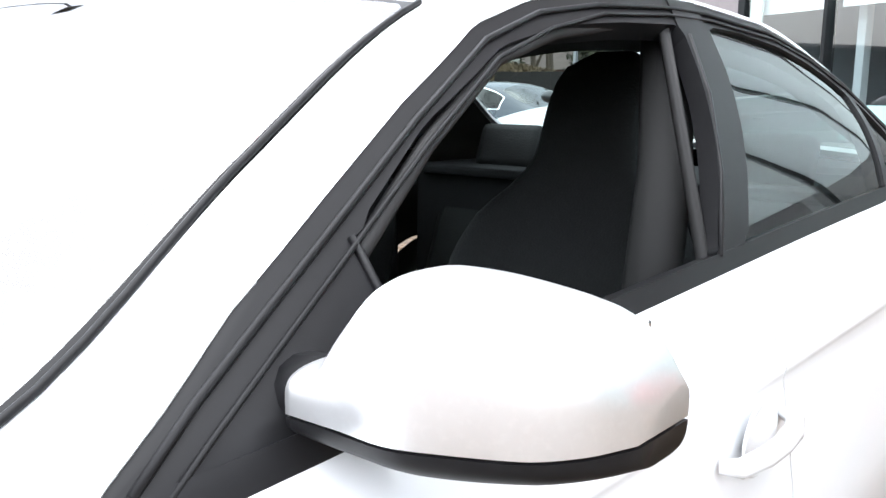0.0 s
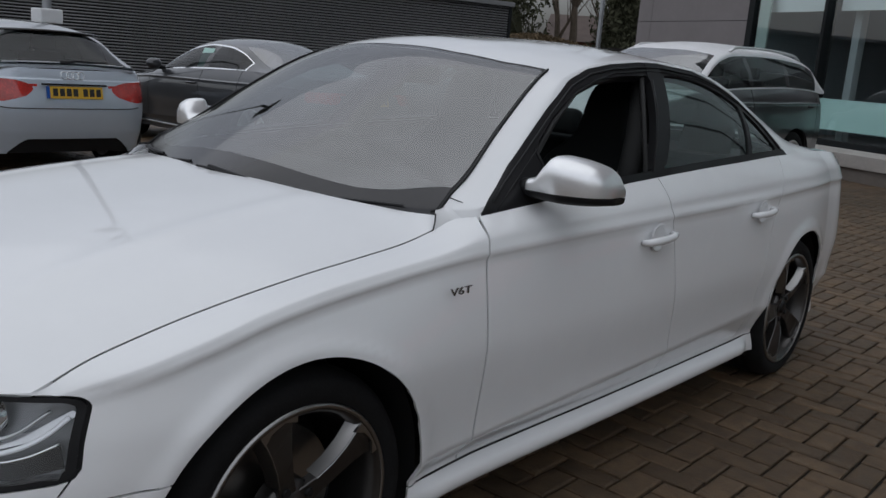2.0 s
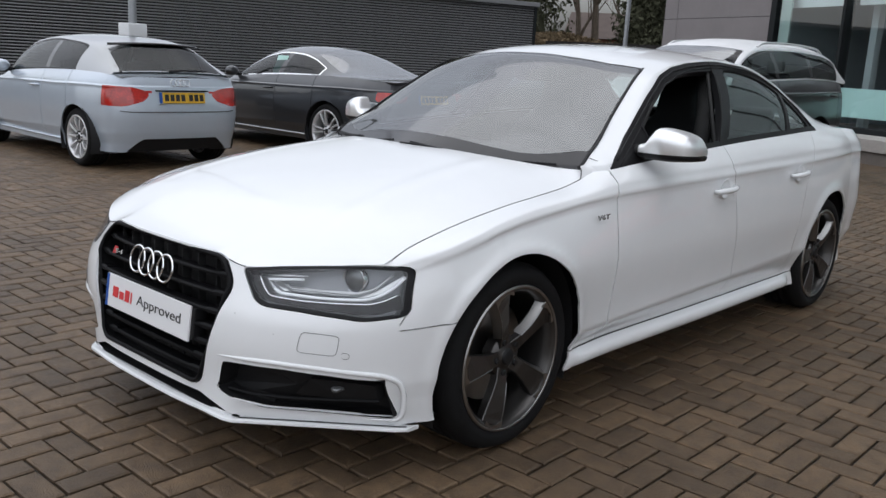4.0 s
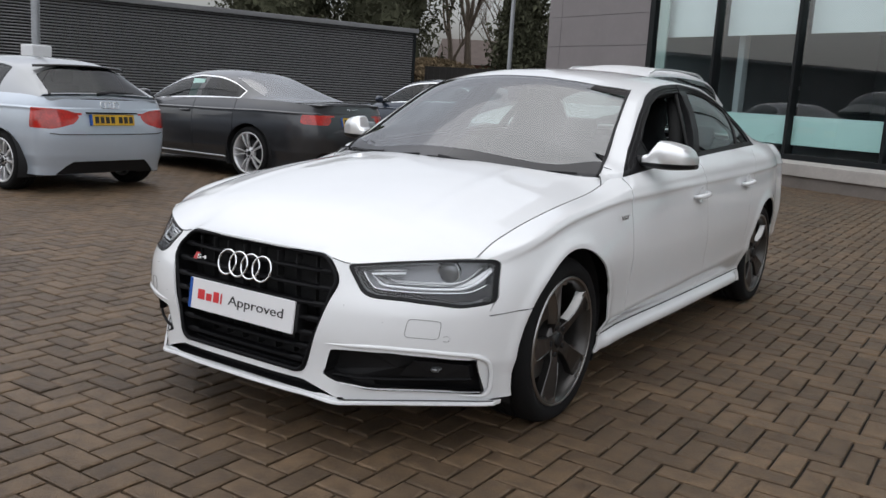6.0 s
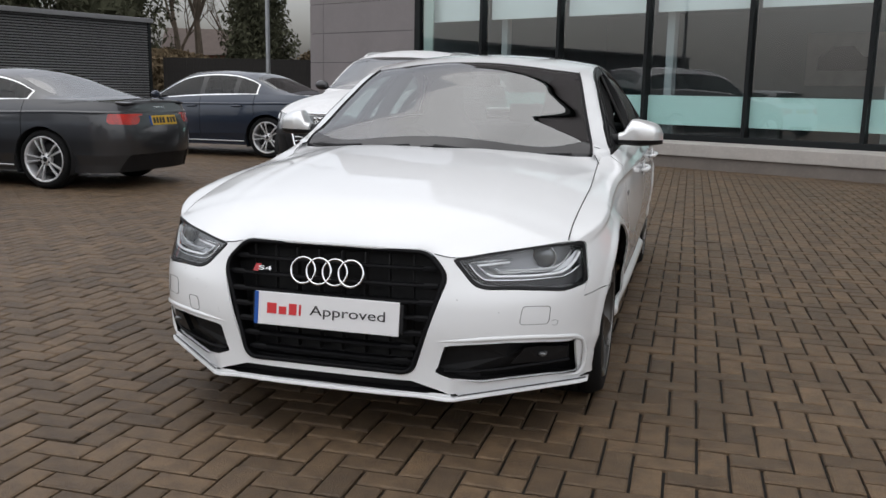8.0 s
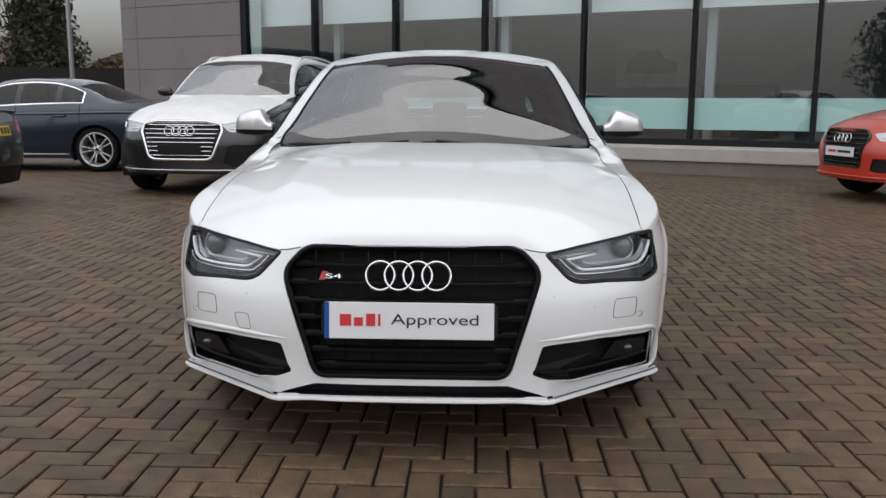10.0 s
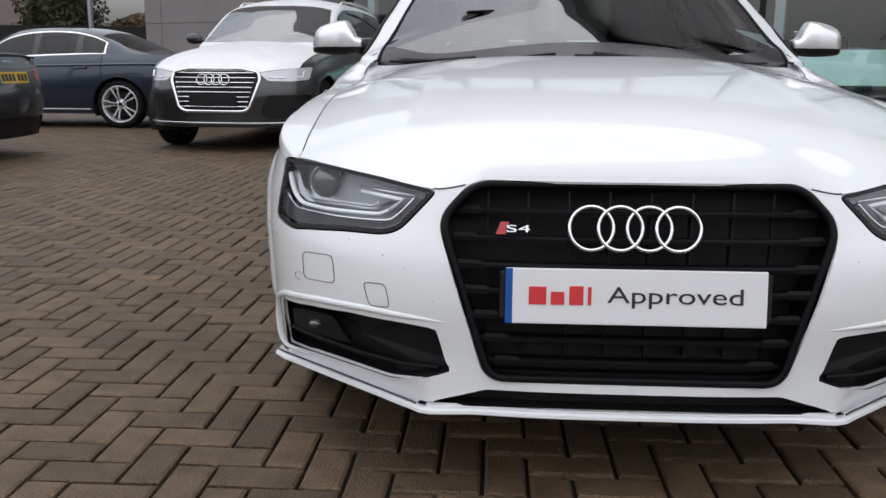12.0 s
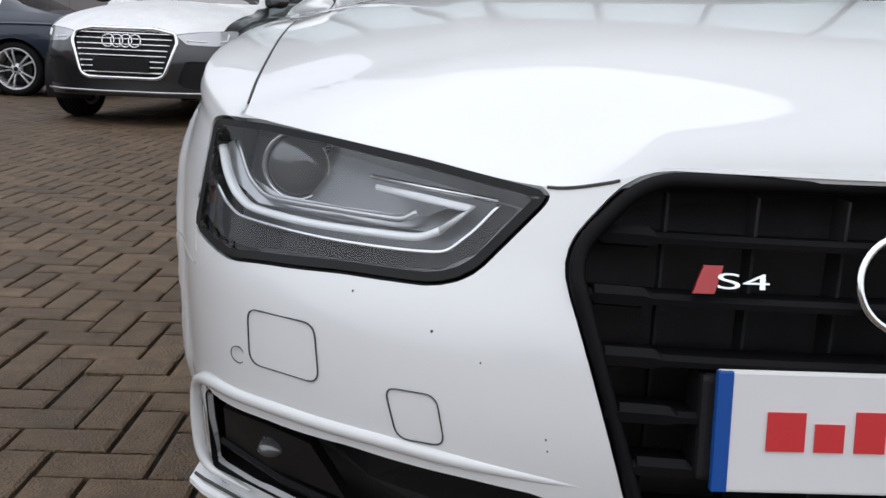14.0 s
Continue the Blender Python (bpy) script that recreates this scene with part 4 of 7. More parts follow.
    # lower air intakes, fog lamps, lower slot
    for side in (1, -1):
        it = new("air_intake")
        it.parent = car
        bk = bmesh.new()
        wl = bmesh.new()
        a = [wl.verts.new((side * x, face_y(sh, x, z) + 0.0, z)) for x, z in fog_p]
        b = [wl.verts.new((side * x * 0.99, face_y(sh, x, z) + 0.07, z)) for x, z in fog_p]
        for i in range(len(a)):
            j = (i + 1) % len(a)
            wl.faces.new((a[i], a[j], b[j], b[i]))
        part("intake_duct", wl, M["black_plastic"], it)
        n = len(fog_p)
        vv = [bk.verts.new((side * x * 0.99, face_y(sh, x, z) + 0.068, z)) for x, z in fog_p]
        cx = bk.verts.new((side * 0.58, face_y(sh, 0.58, 0.32) + 0.07, 0.32))
        for i in range(n):
            bk.faces.new((vv[i], vv[(i + 1) % n], cx))
        frame_p = [(0.356, 0.391), (0.456, 0.398), (0.568, 0.404), (0.66, 0.400), (0.735, 0.388), (0.795, 0.371), (0.818, 0.345), (0.824, 0.30), (0.820, 0.250), (0.80, 0.222), (0.74, 0.220)]
        smooth_p = [tuple(pchip([(i, q[k]) for i, q in enumerate(frame_p)])(u / 4) for k in (0, 1)) for u in range(4 * len(frame_p) - 3)]
        part("intake_frame", tube([(side * float(x), face_y(sh, float(x), float(z)) + 0.003, float(z)) for x, z in smooth_p], [0.0085 * min(1.0, 0.25 + u / 8, 0.15 + (len(smooth_p) - 1 - u) / 8) for u in range(len(smooth_p))], 8), M["white_paint"], it, "raised white intake surround", smooth=True)
        part("intake_mesh", bk, M["black_plastic"], it)
        blade_pts = [(side * x, face_y(sh, x, z) + 0.022, z) for x, z in ((0.775, 0.285), (0.68, 0.290), (0.58, 0.284), (0.48, 0.280), (0.40, 0.284))]
        part("intake_bar", tube(blade_pts, 0.006, 6), M["grille_black"], it)
        fl = new("fog_lamp")
        fl.parent = car
        hs = prism([(0.605, 0.304), (0.647, 0.358), (0.70, 0.356), (0.772, 0.336), (0.772, 0.290), (0.70, 0.294)], 0, 0.03)
        for v in hs.verts:
            v.co.y += face_y(sh, v.co.x, v.co.z) + 0.028
            v.co.x *= side
        bmesh.ops.recalc_face_normals(hs, faces=hs.faces)
        part("fog_housing", hs, M["black_trim"], fl)
        fx = 0.697
        ll = lathe([(0.0, -0.004), (0.009, -0.003), (0.013, 0.003), (0.013, 0.03)], 24, "y")
        bmesh.ops.scale(ll, vec=(1.2, 1, 0.7), verts=ll.verts)
        bmesh.ops.translate(ll, vec=(side * fx, face_y(sh, fx, 0.33) + 0.024, 0.326), verts=ll.verts)
        part("fog_lens", ll, M["lamp_projector"], fl, "clear fog lamp lens", smooth=True)
    sl = bmesh.new()
    a = [sl.verts.new((x, face_y(sh, x, z) + 0.004, z)) for x, z in slot_p]
    b = [sl.verts.new((x, face_y(sh, x, z) + 0.06, z)) for x, z in slot_p]
    n = len(a)
    for i in range(n):
        sl.faces.new((a[i], a[(i + 1) % n], b[(i + 1) % n], b[i]))
    for i in range(16):
        xa, xb = -0.5 + i / 16, -0.5 + (i + 1) / 16
        sl.faces.new([sl.verts.new((xx, face_y(sh, xx, 0.24) + 0.055, zz)) for xx, zz in ((xa, 0.20), (xb, 0.20), (xb, 0.28), (xa, 0.28))])
    part("lower_slot", sl, M["black_plastic"], car)
    # splitter blade: level in the middle, then straight back along the cut corners
    zs_top = pchip([(0.0, 0.2135), (0.30, 0.2135), (0.46, 0.2005), (0.82, 0.2005), (0.86, 0.202)])
    bl = bmesh.new()
    rings_ = []
    for i in range(69):
        x = -0.835 + 1.67 * i / 68
        zt = float(zs_top(abs(x)))
        y = sh.plan_y(x, 0.20)
        rings_.append([bl.verts.new((x, y + 0.035, zt - 0.002)), bl.verts.new((x, y - 0.008, zt)), bl.verts.new((x * 1.003, y - 0.0155, zt - 0.003)), bl.verts.new((x * 1.003, y - 0.0165, zt - 0.0095)), bl.verts.new((x, y - 0.010, zt - 0.0135)), bl.verts.new((x, y + 0.035, zt - 0.0145))])
    for p, q in zip(rings_, rings_[1:]):
        for i in range(6):
            bl.faces.new((p[i], q[i], q[(i + 1) % 6], p[(i + 1) % 6]))
    bl.faces.new(rings_[0]); bl.faces.new(list(reversed(rings_[-1])))
    bmesh.ops.recalc_face_normals(bl, faces=bl.faces)
    part("front_splitter", bl, M["white_paint"], car, "thin white splitter blade")
    for side in (1, -1):
        part("splitter_groove", tube([(side * x, sh.plan_y(x, 0.205) - 0.0012, 0.2035) for x in np.linspace(0.45, 0.83, 24)], 0.0024, 5), M["seam"], car)
    # bumper underside
    ub = bmesh.new()
    ua, uc = [], []
    for i in range(41):
        x = -0.84 + 1.68 * i / 40
        y = face_y(sh, x, 0.21)
        ua.append(ub.verts.new((x * 0.985, y + 0.006, 0.203)))
        uc.append(ub.verts.new((x * 0.95, 0.62, 0.19)))
    for i in range(40):
        ub.faces.new((ua[i], ua[i + 1], uc[i + 1], uc[i]))
    part("undertray", ub, M["black_plastic"], car)
    part("underbody", boxed(-0.72, 0.72, 0.5, 4.4, 0.20, 0.28, bevel=0.02), M["underbody"], car)
    # tow-eye cover line on the right
    ln = [(x, face_y(sh, x, z) - 0.0010, z) for x, z in tap_p]
    part("tow_cover_line", tube(ln, 0.0009, 4, closed=True), M["seam"], car)
    for side in (1, -1):
        ln = [(side * x, face_y(sh, x, z) - 0.0014, z) for x, z in cap_p]
        part("washer_cover_line", tube(ln, 0.0009, 4, closed=True), M["seam"], car)
        ln = [(side * (0.735 + 0.0095 * math.cos(k * math.pi / 8)), face_y(sh, 0.735, 0.439) - 0.0016 + 0.0085 * math.cos(k * math.pi / 8), 0.439 + 0.0095 * math.sin(k * math.pi / 8)) for k in range(16)]
        part("sensor_ring", tube(ln, 0.0007, 4, closed=True), M["seam"], car)

    # small stone chips on the bumper
    for x, z, r_ in ((-0.521, 0.522, 0.0017), (-0.475, 0.500, 0.0012), (-0.413, 0.436, 0.0014), (-0.411, 0.425, 0.0011), (0.44, 0.53, 0.0016), (0.57, 0.49, 0.0015), (-0.60, 0.545, 0.0014)):
        chip = lathe([(0.0, -0.0006), (r_ * 0.7, -0.0004), (r_, 0.0006)], 7, "y")
        bmesh.ops.translate(chip, vec=(x, face_y(sh, x, z), z), verts=chip.verts)
        part("stone_chip", chip, M["seam"], car)
    # bonnet
    bon = grid_bm(sh.bonnet())
    co = coords(bon.verts)
    bulge = 0.004 * np.exp(-((np.abs(co[:, 0]) - (0.50 - 0.10 * (co[:, 1] - 0.4))) / 0.035) ** 2) * np.clip((co[:, 1] - 0.25) / 0.3, 0, 1) * np.clip((1.35 - co[:, 1]) / 0.2, 0, 1)
    for v, b_ in zip(bon.verts, bulge):
        v.co.z += float(b_)
    bmesh.ops.reverse_faces(bon, faces=bon.faces)
    bon.normal_update()
    if sum(f.normal.z for f in bon.faces) < 0:
        bmesh.ops.reverse_faces(bon, faces=bon.faces)
    e_gap = lambda cc: (np.array([float(sh.xtop(y)) for y in cc[:, 1]]) - cc[:, 0]) - 0.0045
    cut(bon, e_gap)
    cc = centres(bon)
    bon2 = take(bon, e_gap(cc) > 0)
    mirrored(bon2)
    flange(bon2, 0.010)
    part("bonnet", bon2, M["white_paint"], car, smooth=True)
    # near-black sheet under the bonnet, added to darken its gaps
    offset(bon, -0.012)
    # bonnet shut line: a thin dark tube drawn for the shade in the gap
    for side in (1, -1):
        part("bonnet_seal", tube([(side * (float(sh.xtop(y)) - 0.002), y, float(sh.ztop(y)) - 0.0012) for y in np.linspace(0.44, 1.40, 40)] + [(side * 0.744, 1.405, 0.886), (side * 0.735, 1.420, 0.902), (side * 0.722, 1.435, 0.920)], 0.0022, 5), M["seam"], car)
    # same drawn gap shade along the bonnet's front edge, lamp to grille
    for side in (1, -1):
        part("bonnet_seal", tube([(side * x, sh.plan_y(x, min(float(sh.lip(x)), 0.70)) - 0.0006, float(sh.lip(x)) - 0.0005) for x in np.linspace(0.350, 0.416, 10)], 0.0018, 5), M["seam"], car)
    part("bonnet_liner", mirrored(bon), M["underbody"], car, smooth=True)

    # cabin shell with glass
    P, n1 = sh.canopy()
    can = grid_bm(P)
    can.normal_update()
    if sum(f.normal.z for f in can.faces) < 0:
        bmesh.ops.reverse_faces(can, faces=can.faces)
    ws = sd_poly([(-0.5, 1.985), (0.0, 1.985), (0.25, 2.003), (0.42, 2.045), (0.553, 2.118), (0.63, 1.80), (0.705, 1.50), (0.72, 1.10), (-0.5, 1.10)])
    rw = sd_poly([(-0.5, 3.38), (0.0, 3.38), (0.35, 3.41), (0.50, 3.47), (0.58, 3.75), (0.62, 4.02), (0.0, 4.06), (-0.5, 4.06)])
    dlo = sd_poly([(1.535, 0.88), (1.546, 0.926), (1.62, 0.976), (1.70, 1.030), (1.8, 1.091), (1.96, 1.187), (2.12, 1.272), (2.25, 1.311), (2.4, 1.333), (2.6, 1.348), (2.75, 1.350), (3.0, 1.335), (3.15, 1.304), (3.3, 1.252), (3.45, 1.155), (3.55, 1.064), (3.60, 1.018), (3.60, 0.88)])
    zbelt = lambda c: c[:, 2] - sh.ztop(c[:, 1])
    inboard = lambda c: sh.xrail(c[:, 1]) - 0.010 - np.abs(c[:, 0])
    f_ws = lambda c: ws(c[:, :2])
    f_rw = lambda c: rw(c[:, :2])
    f_d = lambda c: np.maximum(inboard(c), dlo(yz(c)))
    pane_f = sd_poly(rounded([(1.838, 0.90), (1.838, 1.082), (1.97, 1.168), (2.14, 1.250), (2.28, 1.283), (2.44, 1.298), (2.615, 1.307), (2.31, 0.90)], 0.02))
    pane_r = sd_poly(rounded([(2.40, 0.90), (2.725, 1.312), (2.85, 1.310), (3.0, 1.294), (3.14, 1.262), (3.265, 1.214), (3.09, 0.90)], 0.02))
    pane_q = sd_poly(rounded([(3.125, 0.90), (3.293, 1.200), (3.34, 1.172), (3.44, 1.096), (3.52, 1.02), (3.52, 0.90)], 0.015))
    strip = lambda c: 0.022 - zbelt(c)
    f_pf = lambda c: np.maximum(inboard(c), np.maximum(pane_f(yz(c)), strip(c)))
    f_pr = lambda c: np.maximum(inboard(c), np.maximum(pane_r(yz(c)), strip(c)))
    f_pq = lambda c: np.maximum(inboard(c), np.maximum(pane_q(yz(c)), strip(c)))
    f_bp = lambda c: np.maximum(inboard(c), np.abs(c[:, 1] - 2.41 - 0.80 * (c[:, 2] - 1.0)) - 0.050)
    frit_y = lambda x: 1.315 + 0.28 * np.abs(x) ** 1.9 + 0.085 * (np.abs(x) / 0.68) ** 5
    for f in (f_ws, lambda c: f_ws(c) + 0.013, lambda c: c[:, 1] - frit_y(c[:, 0]), f_rw, f_d, f_pf, f_pr, f_pq, f_bp, strip):
        cut(can, f)
    c = centres(can)
    w_in, w_rim, r_in = f_ws(c) < -0.013, (f_ws(c) < 0) & (f_ws(c) >= -0.013), f_rw(c) < 0
    d_in = f_d(c) < 0
    pf, pr, pq = f_pf(c) < 0, f_pr(c) < 0, f_pq(c) < 0
    post = d_in & (f_bp(c) < 0) & (strip(c) < 0) & ~pf & ~pr
    base_strip = d_in & (strip(c) >= 0)
    frit = w_in & (c[:, 1] < frit_y(c[:, 0]))
    part("windscreen_frit", mirrored(take(can, frit)), M["frit"], car, "dark printed band along the foot of the glass", smooth=True)
    w_in = w_in & ~frit
    glass = mirrored(take(can, w_in))
    o = part("windscreen", glass, M["screen_glass"], car, "pale reflecting windscreen glass", smooth=True)
    o.visible_shadow = False
    part("windscreen_border", flange(mirrored(take(can, w_rim)), 0.006), M["black_trim"], car, smooth=True)
    o = part("rear_window", mirrored(take(can, r_in)), M["side_glass"], car, smooth=True)
    o.visible_shadow = False
    w_in = w_in | frit
    roof = take(can, ~w_in & ~w_rim & ~r_in & ~d_in)
    part("roof", flange(mirrored(roof), 0.012), M["white_paint"], car, smooth=True)
    lin = take(can, ~w_in & ~w_rim & ~r_in & ~d_in)
    offset(lin, -0.035)
    part("headlining", mirrored(lin), M["headlining"], car, smooth=True)
    for side in (1, -1):
        def put(name, keep, mat, label="", dep=0.02, off=0.0):
            p = take(can, keep)
            if off:
                offset(p, off)
            if dep:
                flange(p, dep)
            if side < 0:
                p = flip(p)
            return part(name, p, mat, car, label, smooth=True)
        put("window_frame", d_in & ~pf & ~pr & ~pq & ~post & ~base_strip, M["black_trim"], dep=0.035, off=-0.002)
        put("door_pillar_cover", post, M["black_trim"], "black door pillar cover", dep=0.03, off=0.001)
        put("waist_strip", base_strip, M["black_trim"], dep=0.03, off=0.002)
        for nm, keep in (("rear_door_window", pr), ("quarter_window", pq)):
            o = put(nm, keep, M["side_glass"], dep=0.0, off=-0.008)
            o.visible_shadow = False
        if side < 0:
            o = put("front_door_window", pf, M["side_glass"], dep=0.0, off=-0.008)
            o.visible_shadow = False
        # rubber seal inside the window frame
        up = [(1.838, 1.064), (1.97, 1.146), (2.14, 1.234), (2.28, 1.272), (2.44, 1.294), (2.60, 1.304), (2.38, 0.99)]
        seal = []
        for y, z in up:
            t = (z - float(sh.ztop(y))) / max(0.02, float(sh.zrail(y)) - float(sh.ztop(y)))
            x = float(sh.xtop(y)) + (float(sh.xrail(y)) - float(sh.xtop(y))) * t + 0.03 * math.sin(math.pi * min(1, max(0, t)))
            seal.append((side * (x - 0.022), y, z))
        part("window_seal", tube(seal, 0.009, 8), M["rubber"], car, smooth=True)

        def on_flank(y, z, lift):
            t = (z - float(sh.ztop(y))) / max(0.02, float(sh.zrail(y)) - float(sh.ztop(y)))
            bow = 0.030 * math.sin(math.pi * min(1, max(0, t))) * min(1.0, max(0.0, (float(sh.zrail(y)) - float(sh.ztop(y))) / 0.3))
            return (side * (float(sh.xtop(y)) + (float(sh.xrail(y)) - float(sh.xtop(y))) * t + bow + lift), y, z)
        for off_, rad_ in ((0.0, 0.0040), (0.020, 0.0028)):
            ch = [(1.60, 0.948), (1.66, 0.988), (1.74, 1.038), (1.8, 1.074), (1.96, 1.170), (2.12, 1.255), (2.25, 1.295), (2.4, 1.317), (2.6, 1.331), (2.75, 1.333), (3.0, 1.317), (3.15, 1.285), (3.3, 1.232), (3.45, 1.133), (3.54, 1.050)]
            part("window_channel", tube([on_flank(y, z - off_ * (1.0 if y < 2.3 else 0.6), 0.001) for y, z in ch], rad_, 6), M["black_trim"], car, smooth=True)
        part("sail_edge", tube([on_flank(1.832, z, 0.0) for z in (0.965, 1.0, 1.04, 1.078)], 0.004, 6), M["black_trim"], car, smooth=True)
        part("pillar_groove", tube([on_flank(2.385 + 0.80 * (z - 1.0), z, 0.001) for z in (1.0, 1.1, 1.2, 1.29)], 0.0035, 6), M["black_trim"], car, smooth=True)
    # boot lid and tail
    bt = mirrored(grid_bm(sh.boot()))
    bt.normal_update()
    if sum(f.normal.z for f in bt.faces) < 0:
        bmesh.ops.reverse_faces(bt, faces=bt.faces)
    part("boot_lid", flange(bt, 0.02), M["white_paint"], car, smooth=True)
    # scuttle, wipers
    sc = bmesh.new()
    a, b = [], []
    for i in range(33):
        x = -0.72 + 1.44 * i / 32
        y = float(sh.cowl(abs(x)))
        zz = float(sh.hood_c(y)) * (1 - (abs(x) / 0.75) ** 2.3) + float(sh.ztop(y)) * (abs(x) / 0.75) ** 2.3
        a.append(sc.verts.new((x, y - 0.01, zz - 0.022)))
        b.append(sc.verts.new((x, y + 0.10, zz - 0.03)))
    for i in range(32):
        sc.faces.new((a[i], a[i + 1], b[i + 1], b[i]))
    part("scuttle_panel", sc, M["black_plastic"], car)

    def on_screen(x, y, lift=0.0):
        xr, zr, zt = float(sh.xrail(y)), float(sh.zrail(y)), float(sh.ctop(y))
        return (x, y, zr + (max(zt, zr) - zr) * (1 - (min(abs(x), xr) / xr) ** sh.crown) + lift)
    for side in (1, -1):
        edge_x = pchip([(1.42, 0.716), (1.50, 0.705), (1.80, 0.630), (2.118, 0.553)])
        part("pillar_moulding", tube([on_screen(side * (float(edge_x(y)) - 0.004), y, 0.003) for y in np.linspace(1.43, 2.11, 18)], 0.0038, 8), M["black_trim"], car, smooth=True)
        # smooth corner of the wing between bonnet, screen and door
        wc, rows_ = bmesh.new(), []
        for iu in range(13):
            u = iu / 12
            ya, yb_ = 1.407 + 0.150 * u, 1.440 + 0.062 * u
            a_ = Vector((float(sh.xtop(ya)) - 0.002, ya, float(sh.ztop(ya)) - 0.004))
            b_ = Vector(on_screen(float(edge_x(yb_)) + 0.002, yb_, 0.005))
            rows_.append([wc.verts.new(Vector((side, 1, 1)) * (a_.lerp(b_, k / 8) + Vector((0.35, 0, 0.94)) * 0.0035 * math.sin(math.pi * k / 8))) for k in range(9)])
        for p, q in zip(rows_, rows_[1:]):
            for k in range(8):
                wc.faces.new((p[k], p[k + 1], q[k + 1], q[k]) if side > 0 else (p[k], q[k], q[k + 1], p[k + 1]))
        seam_p = [v.co + Vector((side * 0.001, 0, 0.0025)) for v in rows_[-1][1:]]
        bmesh.ops.recalc_face_normals(wc, faces=wc.faces)
        part("wing_corner", wc, M["white_paint"], car, smooth=True)
        part("pillar_seam", tube(seam_p, 0.0014, 4), M["seam"], car)
    for arm_p, blade_p in (
            (((0.02, 1.250), (0.20, 1.268), (0.40, 1.322)), ((-0.04, 1.250), (0.12, 1.262), (0.30, 1.296), (0.46, 1.352), (0.62, 1.436))),
            (((-0.62, 1.43), (-0.50, 1.385), (-0.36, 1.335)), ((-0.66, 1.462), (-0.52, 1.392), (-0.40, 1.340), (-0.26, 1.297), (-0.10, 1.268)))):
        wp = new("wiper")
        wp.parent = car
        part("wiper_arm", tube([on_screen(x, y - 0.016, 0.008) for x, y in arm_p], [0.008, 0.007, 0.005], 6), M["black_plastic"], wp)
        part("wiper_blade", tube([on_screen(x, y - 0.016, 0.004) for x, y in blade_p], 0.0038, 6), M["black_plastic"], wp)
    # mirrors
    for side in (1, -1):
        mr = new("door_mirror")
        mr.parent = car
        tagged(mr, "door mirror with brushed aluminium cap")
        cap, lowr = bmesh.new(), bmesh.new()
        secs = []
        nsec, nring = 41, 56
        for i in range(nsec):
            t = i / (nsec - 1)
            x = 0.800 + 0.204 * t
            hgt = float(pchip([(0, 0.020), (0.10, 0.022), (0.20, 0.050), (0.30, 0.068), (0.5, 0.067), (0.8, 0.060), (0.93, 0.046), (1.0, 0.018)])(t))
            dep = float(pchip([(0, 0.045), (0.2, 0.062), (0.5, 0.085), (0.8, 0.080), (0.93, 0.060), (1.0, 0.030)])(t))
            zc = float(pchip([(0, 0.990), (0.2, 0.998), (0.35, 1.005), (0.7, 0.998), (1.0, 0.988)])(t))
            yc = 1.746 + 0.094 * t
            ring_ = []
            for k in range(nring):
                a_ = 2 * math.pi * k / nring
                cy_, sz_ = math.cos(a_), math.sin(a_)
                y = yc - dep * (max(0, cy_) ** 0.72) + (0.042 * max(0, -cy_) ** 0.5)
                z = zc + 1.09 * hgt * abs(sz_) ** 0.58 if sz_ > 0 else zc - (zc - (0.950 + 0.010 * (2 * t - 1) ** 2)) * abs(sz_) ** 0.45
                ring_.append((side * x, y, z))
            secs.append(ring_)
        whole = bmesh.new()
        rings = [[whole.verts.new(p) for p in r_] for r_ in secs]
        for p, q in zip(rings, rings[1:]):
            for k in range(nring):
                whole.faces.new((p[k], p[(k + 1) % nring], q[(k + 1) % nring], q[k]))
        whole.faces.new(rings[0]); whole.faces.new(list(reversed(rings[-1])))
        bmesh.ops.recalc_face_normals(whole, faces=whole.faces)
        split = lambda c: c[:, 2] - 0.979
        back_ = lambda c: 1.826 + 0.33 * (np.abs(c[:, 0]) - 0.806) - c[:, 1]
        for off_ in (-0.0012, 0.0012):
            cut(whole, lambda c: split(c) + off_)
        cut(whole, back_)
        cc = centres(whole)
        part("mirror_cap", flange(take(whole, (split(cc) > 0.0012) & (back_(cc) > 0)), 0.006), M["brushed_alu"], mr, "brushed aluminium mirror cap", smooth=True)
        part("mirror_base", flange(take(whole, ((split(cc) < -0.0012) & (back_(cc) > 0)) | (back_(cc) < 0)), 0.004), M["black_trim"], mr, "black mirror base", smooth=True)
        whole.free()
        part("mirror_glass", boxed(side * 0.843, side * 0.983, 1.858, 1.863, 0.958, 1.047, bevel=0.0015), M["mirror"], mr)
        part("mirror_arm", tube([(side * 0.735, 1.745, 0.974), (side * 0.79, 1.750, 0.979), (side * 0.85, 1.765, 0.984)], [0.036, 0.034, 0.032], 14, flat=0.85), M["black_trim"], mr, smooth=True)
